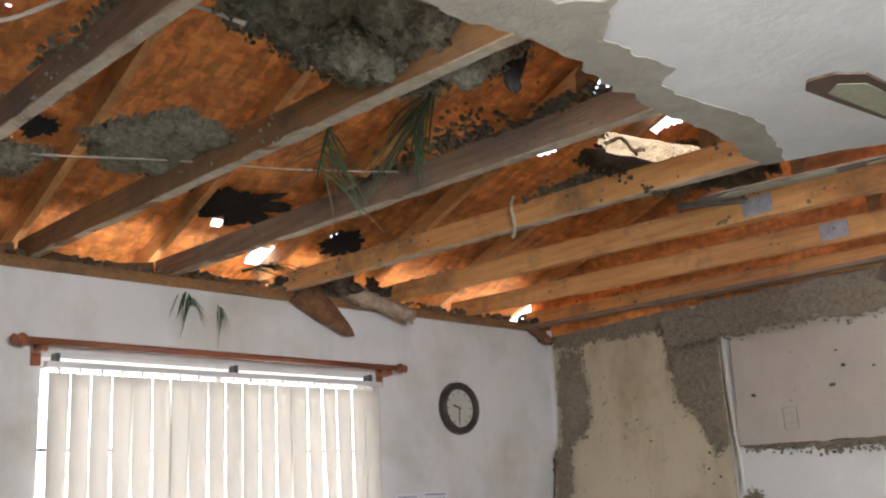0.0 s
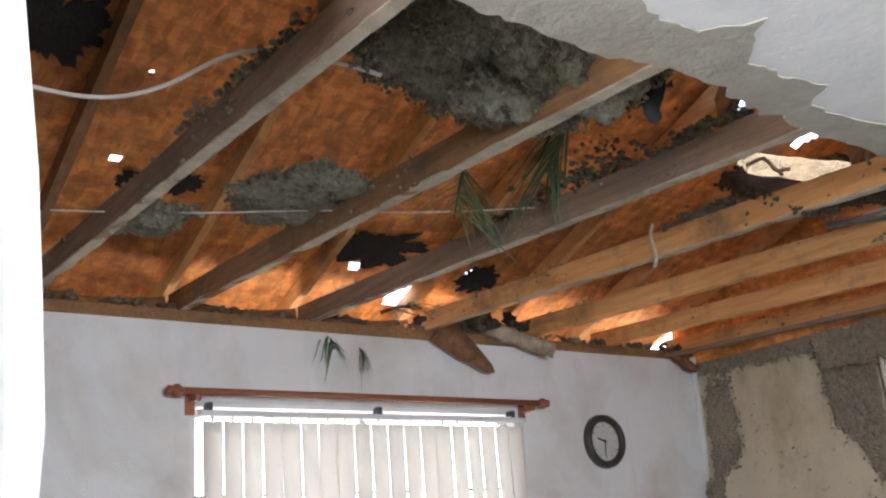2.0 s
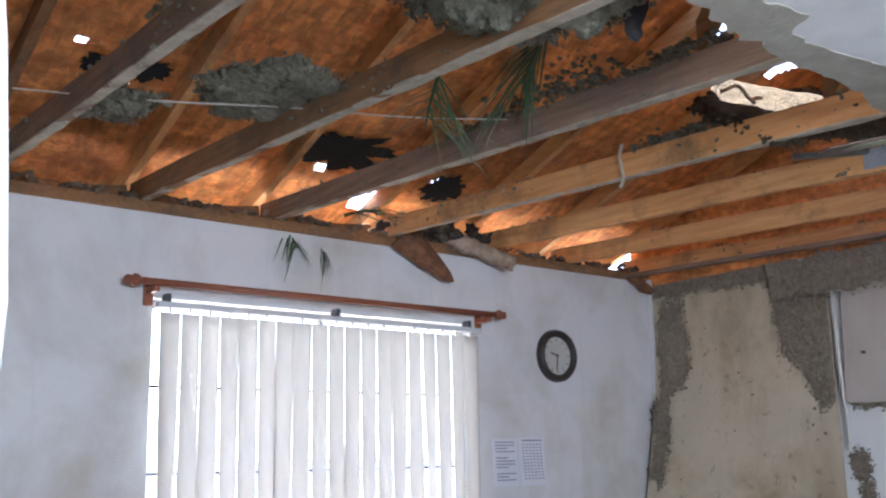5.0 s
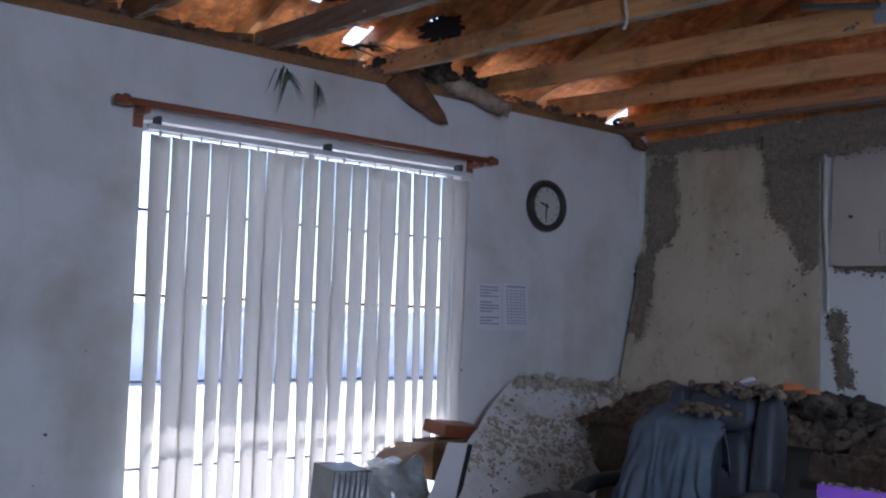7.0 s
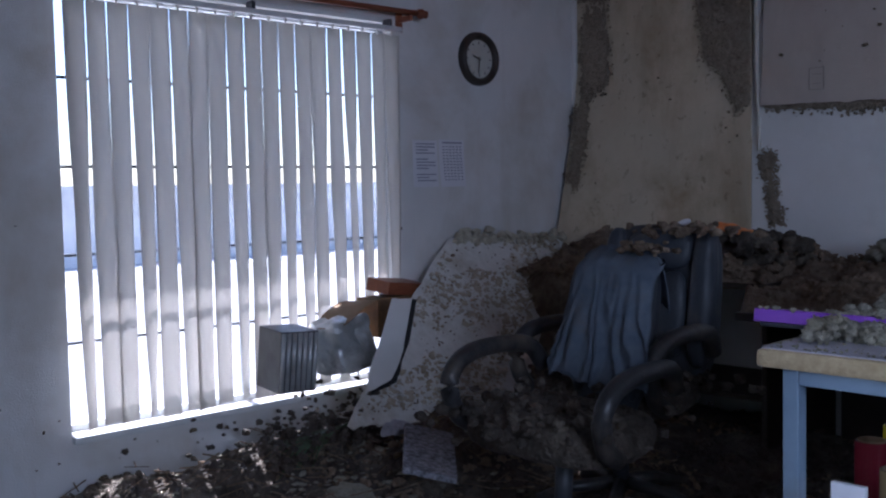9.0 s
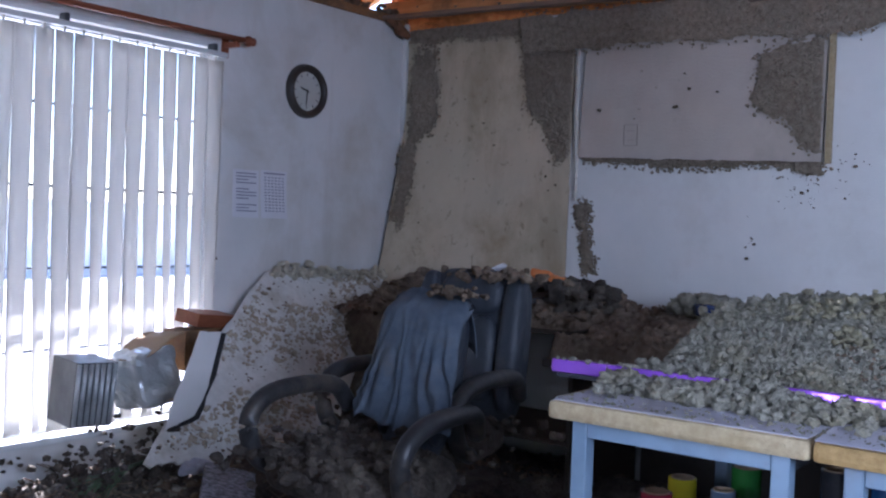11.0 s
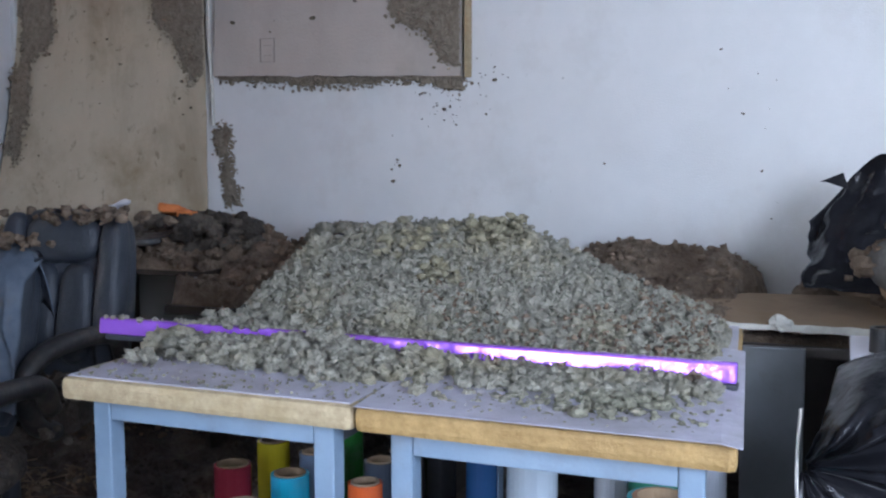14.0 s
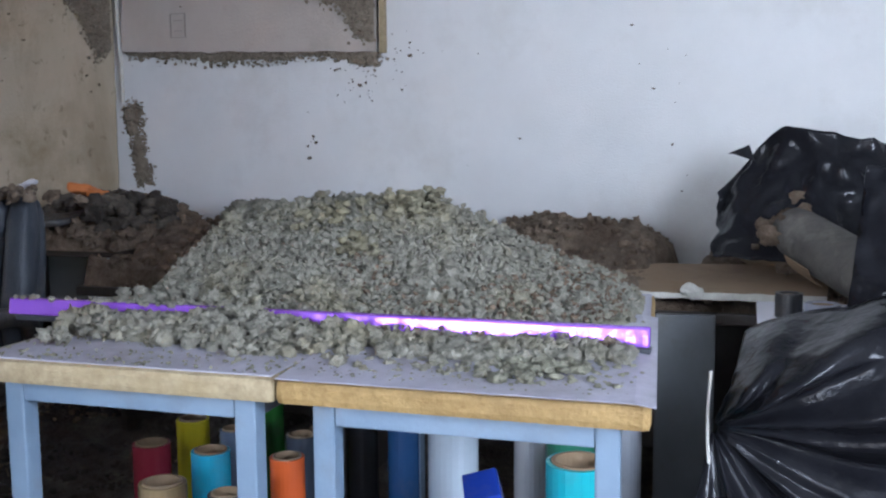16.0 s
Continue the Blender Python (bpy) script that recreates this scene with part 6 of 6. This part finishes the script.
for i in range(7):
    bm = bmesh.new()
    x = -0.123 + i * 0.026
    cyl(bm, TM @ Vector((x, -0.092, -0.125)), TM @ Vector((x, -0.092, 0.125)), 0.0095, seg=10)
    part("rib", bm, TIN, tin, smooth=True)
tin2 = thing("crushed_carton", (-1.90, -0.22, 0.42), "crushed grey carton beside the ribbed case", "carton")
TM2 = pose(-1.90, -0.20, 0.58, -5, -8, 12)
bm = bmesh.new()
pillow(bm, (0.26, 0.2, 0.24), TM2, 7, 9, 0.03, 8)
part("body", bm, TIN, tin2)
bm = bmesh.new()
slab(bm, ragged([(-0.13, -0.1), (0.15, -0.11), (0.16, 0.1), (-0.12, 0.1)], [0.02] * 4, 0.03, 47.0), lambda u, v, w: TM2 @ Vector((u, v, 0.125 + 0.03 * math.sin(12 * u) + w)), 0.004)
part("flap", bm, CARD, tin2, "torn dark flap")
bm = bmesh.new()
box(bm, (-0.14, -0.07, -0.03), (0.14, 0.07, 0.03), 0.004, pose(-1.52, -0.13, 0.80, 8, 6, 10))
alone("wooden_box", bm, RODWOOD, "red-brown wooden box behind the slab", "box")
bm = bmesh.new()
box(bm, (-0.15, -0.07, -0.12), (0.12, 0.07, 0.06), 0.004, pose(-1.56, -0.12, 0.70, 0, 0, 6))
alone("wooden_box", bm, PINE_DARK, "dark wooden box behind the slab", "box")
# heap under and beside the clutter that carries it
pl = [(-1.95 + rng.normal() * 0.28, -0.33 + rng.normal() * 0.14, abs(rng.normal()) * 0.10 + 0.16) for i in range(700)]
ob = lumps("debris_mound", pl, [rng.uniform(0.006, 0.018) for p in pl], DEBRIS, 2, 0.8)
tagged(ob, "mound of dark debris under the window", "debris", kind="stuff")

# ---- desk along the east wall ----
desk = thing("wall_desk", (-0.5, -2.9, 0), "long desk along the wall buried in brown debris", "desk")
bm = bmesh.new()
box(bm, (-0.98, -4.9, 0.70), (-0.02, -1.62, 0.735), 0.006)
part("desktop", bm, CLOCKRIM, desk)
for y in (-4.85, -2.60):
    bm = bmesh.new()
    box(bm, (-0.95, y - 0.015, 0.0), (-0.05, y + 0.015, 0.699), 0.003)
    part("end_panel", bm, CLOCKRIM, desk)


# near-black sheet added for the dark space under the desk
bm = bmesh.new()
box(bm, (-0.06, -4.83, 0.02), (-0.03, -1.64, 0.699), 0.003)
part("shade_panel", bm, CLOCKRIM, desk)


def desk_z(x, y):
    h = 0.08 + 0.07 * fbm(x, y, 2.4, 6) + 0.03 * fbm(x, y, 9, 7)
    h += 0.12 * max(0, (x + 0.75)) * max(0, min(1, (y + 3.75) / 0.2))
    h += 0.05 * math.exp(-((x + 0.45) / 0.3) ** 2) * max(0, min(1, (y + 3.7) / 0.2))
    notch = math.exp(-((y + 3.72) / 0.055) ** 4) * (1 if x > -0.55 else 0)
    if y < -3.62 and x < -0.35:
        h = 0.03 + 0.02 * fbm(x, y, 5, 7)
    return 0.73 + max(0.006, h * (1 - notch))


ob = terrain("desk_debris", -0.97, -0.012, -4.88, -1.64, 0.025, desk_z, WOOL_BROWN, 0.736)
tagged(ob, "brown debris layer covering the wall desk", "debris", kind="stuff")
pl, rd = [], []
while len(pl) < 2200:
    x, y = rng.uniform(-0.95, -0.03), rng.uniform(-4.6, -1.66)
    r = 0.004 + abs(rng.normal()) * 0.008
    if not (-3.80 < y < -3.63 and x > -0.6) and not (y < -3.62 and x < -0.4 and rng.random() < 0.35):
        pl.append((x, y, desk_z(x, y) + r * 0.3))
        rd.append(min(r, 0.05))
ob = lumps("desk_clods", pl, rd, WOOL_BROWN, 1, 0.8)
tagged(ob, "brown and purple-grey debris clods on the wall desk", "debris", kind="stuff")
pl = [(-0.45 + rng.normal() * 0.05, -2.12 + rng.normal() * 0.06, 0.93 + rng.uniform(0, 0.07)) for i in range(110)]
ob = lumps("insulation_heap", pl, [rng.uniform(0.02, 0.045) for p in pl], WOOL, fluff=8)
tagged(ob, "small pale insulation heap on the wall desk", "insulation heap", kind="stuff")
bm = bmesh.new()
pillow(bm, (0.16, 0.22, 0.05), pose(-0.50, -2.20, 0.955, 0, 0, 20), 4, 8, 0.015, 12)
alone("blue_cloth", bm, roll_mat("dark_blue_fabric", (0.03, 0.05, 0.13)), "dark blue rag under the pale heap", "rag")

bm = bmesh.new()
box(bm, (-0.012, -0.085, -0.37), (0.012, 0.085, 0.37), 0.006, pose(-1.06, -3.765, 0.372, 0, 2, 4))
alone("grey_panel", bm, mat("smooth_grey_panel", (0.16, 0.17, 0.18), (0.22, 0.235, 0.25), 3, 0.28, 0.1, 40, c3=(0.13, 0.12, 0.11), sscale=4, samount=0.5), "smooth grey panel standing against the desk's edge", "panel")
# broken board over the desk's edge
brd = thing("broken_board", (-0.85, -3.85, 0.77), "brown broken board with a pale split edge lying on the desk", "board")
bm = bmesh.new()
slab(bm, ragged([(-1.02, -3.42), (-1.02, -4.15), (-0.45, -4.2), (-0.50, -3.64), (-0.72, -3.48)], [0.006, 0, 0, 0.02, 0.03], 0.02, 51.0), lambda u, v, w: Vector((u, v, 0.788 + 0.035 * (u + 1.02) + w)), 0.012)
part("sheet", bm, CARD, brd)
bm = bmesh.new()
slab(bm, ragged([(-3.42, 0.782), (-4.15, 0.784), (-4.15, 0.804), (-3.42, 0.801)], [0.004, 0, 0.005, 0], 0.012, 52.0), lambda u, v, w: Vector((-1.030 + w, u, v)), 0.010)
pillow(bm, (0.02, 0.07, 0.045), pose(-1.032, -3.78, 0.806, 20, 0, 0), 2.5, 6, 0.01, 30)
part("split_edge", bm, CREAM_SPLIT, brd, "pale splintered edge")
bm = bmesh.new()
box(bm, (-0.06, -0.045, -0.006), (0.06, 0.045, 0.006), 0.002, pose(-1.68, -3.45, 0.985, 6, 4, 10))
alone("drywall_chip", bm, CREAM_SPLIT, "pale drywall chip sticking out of the heap", "drywall chip")

# ---- corner: low shelf buried in brown insulation ----
# near-black wood: the shade of the hollow is put into the shelf's colour
DARKWOOD = mat("shade_dark_wood", (0.035, 0.024, 0.017), (0.065, 0.045, 0.03), 9, 0.6, 0.2, 60, stretch=(1, 5, 5))
shelf = thing("corner_shelf", (-0.40, -1.15, 0), "low dark shelf unit buried under fallen insulation", "shelf")
for lo, hi in (((-0.68, -1.60, 0), (-0.03, -1.575, 0.80)), ((-0.68, -0.75, 0), (-0.03, -0.725, 0.80))):
    bm = bmesh.new()
    box(bm, lo, hi, 0.003)
    part("side", bm, DARKWOOD, shelf)
bm = bmesh.new()
box(bm, (-0.70, -1.605, 0.801), (-0.02, -0.72, 0.825), 0.004)
part("top", bm, DARKWOOD, shelf)
bm = bmesh.new()
box(bm, (-0.66, -1.574, 0.30), (-0.04, -0.751, 0.32), 0.003)
part("board", bm, DARKWOOD, shelf)


def corner_z(x, y):
    h = 0.87 + 0.10 * fbm(x, y, 3, 8) + 0.12 * math.exp(-((x + 0.35) / 0.25) ** 2 - ((y + 0.45) / 0.22) ** 2)
    h += 0.10 * math.exp(-((x + 0.35) / 0.3) ** 2 - ((y + 1.3) / 0.25) ** 2)
    if y > -0.70:
        h -= 0.06 * max(0, (-0.5 - x)) * 4
    return h


ob = terrain("corner_heap", -0.72, -0.012, -1.60, -0.012, 0.03, corner_z, WOOL_BROWN, 0.826)
tagged(ob, "brown insulation heap over the corner shelf", "insulation heap", kind="stuff")
bm = bmesh.new()
pillow(bm, (0.72, 0.74, 0.86), pose(-0.40, -0.37, 0.42), 6, 10, 0.05, 3)
alone("debris_pile", bm, WOOL_BROWN, "pile of brown debris filling the corner", "debris", kind="stuff")
pl, rd = [], []
while len(pl) < 1800:
    x, y = rng.uniform(-0.75, -0.03), rng.uniform(-1.62, -0.03)
    r = 0.005 + abs(rng.normal()) * 0.009
    pl.append((x, y, corner_z(x, y) + r * 0.3))
    rd.append(min(r, 0.055))
ob = lumps("corner_clods", pl, rd, WOOL_BROWN, 1, 0.8)
tagged(ob, "brown insulation clods in the corner", "insulation", kind="stuff")
pl = [(-0.42 + rng.normal() * 0.10, -1.40 + rng.normal() * 0.09, 0.95 + rng.uniform(-0.06, 0.06)) for i in range(170)]
ob = lumps("dark_clods", pl, [rng.uniform(0.02, 0.05) for p in pl], DEBRIS, 2)
tagged(ob, "dark clods on the corner shelf", "debris", kind="stuff")
for x, y, z, s, mt, nm, lab in ((-0.50, -1.31, 1.055, (0.10, 0.10, 0.04), ORANGE_RAG, "orange_scrap", "bright orange plastic scrap on the heap"), (-0.52, -1.40, 1.04, (0.06, 0.08, 0.03), ORANGE_RAG, "orange_scrap", "orange plastic scrap on the heap"),
                               (-0.56, -1.47, 0.965, (0.03, 0.035, 0.04), PAPER, "white_box", "small white box in the heap"), (-0.60, -1.10, 1.07, (0.05, 0.13, 0.02), PAPER, "paper_scrap", "white and black paper scrap on the heap"),
                               (-0.66, -1.33, 0.945, (0.10, 0.26, 0.03), PLASTIC, "black_tray", "black plastic tray in the heap")):
    bm = bmesh.new()
    pillow(bm, s, pose(x, y, z, rng.uniform(-25, 25), rng.uniform(-25, 25), rng.uniform(0, 90)), 5, 6, 0.008, 20)
    alone(nm, bm, mt, lab, nm.split("_")[1])

# ---- bags, tape and the big roll ----


def crumple(name, rows, material, label, thick=0.003):
    b = bmesh.new()
    g = [[b.verts.new(p) for p in r] for r in rows]
    for a, c in zip(g, g[1:]):
        for j in range(len(a) - 1):
            b.faces.new((a[j], a[j + 1], c[j + 1], c[j]))
    thicken(b, thick)
    return alone(name, b, material, label, "plastic bag", "black plastic", smooth=True)


def ridge(p, s, seed):
    return 1 - 2 * abs(noise.noise(Vector((p[0] * s, p[1] * s, p[2] * s + seed))))


# sheet over the things on the desk
rows = []
for i in range(56):
    f = i / 55
    row = []
    for j in range(44):
        g = j / 43
        y = -3.83 - 0.70 * f
        top = 1.265 - 0.05 * abs(f - 0.32) * 2.2 - (0.35 * max(0, 0.30 - f) / 0.30) ** 1.6 * 1.0
        low = 0.86
        z = low + (top - low) * (1 - g) if g < 1 else low
        x = -0.52 - 0.26 * g ** 1.5 + 0.06 * math.cos(6 * f)
        k = (0.030 * ridge((f * 3, g * 0.7, 0), 2.0, 3) + 0.012 * ridge((f * 8, g * 3, 0), 1.5, 8))
        row.append(Vector((x - k, y + 0.03 * noise.noise(Vector((g * 4, f * 4, 2))), z + 0.5 * k)))
    rows.append(row)
crumple("black_plastic_sheet", rows, BAG, "crumpled black polythene draped over things on the desk")
bm = bmesh.new()
rows = []
for i in range(7):
    f = i / 6
    rows.append([bm.verts.new(Vector((-0.56, -3.93 + 0.07 * f - 0.02 * g, 1.225 - 0.03 * f - 0.055 * g * (1 - f)))) for g in (0, 0.5, 1)])
for a, b in zip(rows, rows[1:]):
    for j in range(2):
        bm.faces.new((a[j], a[j + 1], b[j + 1], b[j]))
thicken(bm, 0.006)
alone("plastic_corner", bm, BAG, "loose corner of black polythene", "plastic bag")
bm = bmesh.new()
pillow(bm, (0.40, 0.62, 0.42), pose(-0.30, -4.20, 0.97), 4, 9, 0.03, 5)
alone("covered_carton", bm, CARD, "carton under the black polythene", "carton")

# gathered bag hanging in front
TIE = Vector((-1.93, -3.872, 0.668))
rows = []
NA, NR = 150, 34
for i in range(NA + 1):
    a = -1.75 + 3.0 * i / NA
    fold = 0.8 * math.sin(a * 9) + 0.4 * math.sin(a * 19 + 1) + 0.9 * noise.noise(Vector((a * 6, 0, 4)))
    row = []
    reach = float(np.interp(a, (0.45, 0.62, 0.78, 1.15, 1.4), (0.95, 0.55, 0.36, 0.21, 0.12)))
    for j in range(NR + 1):
        f = j / NR
        r = 0.012 + f * reach
        y = TIE.y - r * math.cos(a) * (1 if a > -1.45 else 1)
        z = TIE.z + r * math.sin(a) * 0.92
        bulge = 0.16 * math.sin(math.pi * min(1, f * 0.8)) * (1 + 0.2 * math.sin(3 * a))
        x = TIE.x - bulge - fold * 0.042 * min(1, f * 3) * (1 - 0.35 * f) + 0.25 * f * f
        row.append(Vector((x, y, max(0.02, z) + 0.01 * noise.noise(Vector((a * 5, f * 6, 7))))))
    rows.append(row)
crumple("black_plastic_bag", rows, BAG, "large shiny black plastic bag gathered into folds")
bm = bmesh.new()
tube(bm, curve_pts([(-1.95, -3.868, 0.79), (-1.955, -3.864, 0.70), (-1.955, -3.868, 0.60), (-1.95, -3.885, 0.48), (-1.95, -3.90, 0.05)]), 0.0035, 6)
alone("draw_string", bm, CABLE, "pale drawstring hanging from the black bag", "string")
# tall bag wall at the side
rows = []
for i in range(36):
    f = i / 35
    row = []
    for j in range(40):
        g = j / 39
        y = -4.19 - 0.75 * f + 0.06 * g
        z = 1.19 - 0.41 * g
        k = 0.04 * ridge((f * 4 + g, g * 1.2, 0), 2.0, 5) + 0.014 * ridge((f * 9, g * 4, 0), 1.7, 9)
        x = -1.62 - 0.22 * g - k + 0.15 * (1 - f) ** 3
        row.append(Vector((x, y, z)))
    rows.append(row)
crumple("black_plastic_bag", rows, BAG, "tall stuffed black plastic bag behind the gathered one")
bm = bmesh.new()
pillow(bm, (0.44, 0.75, 1.15), pose(-1.42, -4.62, 0.58), 5, 9, 0.04, 4)
alone("black_plastic_bag", bm, BAG, "stuffed black plastic bag standing on the floor", "plastic bag", "black plastic", smooth=True)
stand = thing("side_stand", (-1.35, -4.12, 0), "small stand with papers and tape between the bags", "stand")
bm = bmesh.new()
box(bm, (-1.50, -4.24, 0.793), (-1.16, -3.96, 0.807), 0.002)
part("top", bm, PAPER, stand, "paper-covered top")
bm = bmesh.new()
box(bm, (-1.48, -4.22, 0.0), (-1.18, -4.0, 0.792), 0.006)
part("body", bm, WOOL_BROWN, stand)
bm = bmesh.new()
slab(bm, [Vector(p) for p in ((0, 0), (0.06, 0.02), (0.05, 0.05), (-0.02, 0.03))], lambda u, v, w: Vector((-1.52 + w, -3.955 - u, 0.76 + v)), 0.003)
alone("torn_card", bm, CARD, "torn brown card at the stand's edge", "card")
for y, r, mt, lab in ((-4.035, 0.033, PLASTIC, "roll of black tape standing on the papers"), (-4.115, 0.042, LAMINATE, "roll of pale tape lying on the papers")):
    tp = thing("tape_roll", (-1.38, y, 0.808), lab, "tape roll", "tape rolls")
    bm = bmesh.new()
    seg = 28
    h = 0.06 if mt is PLASTIC else 0.036
    rings = [[bm.verts.new((-1.38 + q * math.cos(2 * math.pi * i / seg), y + q * math.sin(2 * math.pi * i / seg), z)) for i in range(seg)]
             for q, z in ((r * 0.72, 0.8075), (r, 0.8075), (r, 0.8075 + h), (r * 0.72, 0.8075 + h), (r * 0.72, 0.8075))]
    for a, b in zip(rings, rings[1:]):
        for i in range(seg):
            bm.faces.new((a[i], a[(i + 1) % seg], b[(i + 1) % seg], b[i]))
    part("tape", bm, mt, tp)
    bm = bmesh.new()
    cyl(bm, (-1.38, y, 0.809), (-1.38, y, 0.8075 + h * 0.9), r * 0.72, r * 0.71, seg, False)
    part("core", bm, CARD, tp)
# big cardboard-cored roll leaning across the board
lr = thing("carpet_roll", (-0.85, -4.15, 0.80), "thick grey-brown roll with torn brown wrapping", "roll")
bm = bmesh.new()
A, B = Vector((-0.72, -4.07, 0.955)), Vector((-1.30, -4.42, 0.79))
tube(bm, [A.lerp(B, i / 12) for i in range(13)], 0.082, 26)
for v in bm.verts:
    v.co += Vector((1, 1, 1)) * 0.006 * noise.noise(v.co * 14)
part("roll", bm, mat("dusty_grey_wrap", (0.09, 0.083, 0.072), (0.16, 0.145, 0.125), 9, 0.8, 0.4, 60, c3=(0.24, 0.22, 0.19), sscale=7, samount=0.35), lr, smooth=True)
pl = [tuple(A + Vector((rng.normal() * 0.03, rng.normal() * 0.045, rng.normal() * 0.05))) for i in range(70)]
ob = adopt(lumps("frayed_end", pl, [rng.uniform(0.012, 0.03) for p in pl], WOOL_BROWN, 2), lr)
tagged(ob, kind="stuff")
bm = bmesh.new()
d = (B - A).normalized()
n1 = d.cross(Vector((0, 0, 1))).normalized()
n2 = n1.cross(d)
rows = []
for i in range(6):
    rows.append([bm.verts.new(A + d * (0.10 + 0.025 * i + 0.03 * noise.noise(Vector((k, i, 1)))) + (n1 * math.cos(1.9 + 0.22 * k) + n2 * math.sin(1.9 + 0.22 * k)) * -0.094) for k in range(5)])
for a, b in zip(rows, rows[1:]):
    for k in range(4):
        bm.faces.new((a[k], a[k + 1], b[k + 1], b[k]))
thicken(bm, 0.003)
part("torn_wrap", bm, CARD, lr, "torn brown paper band")
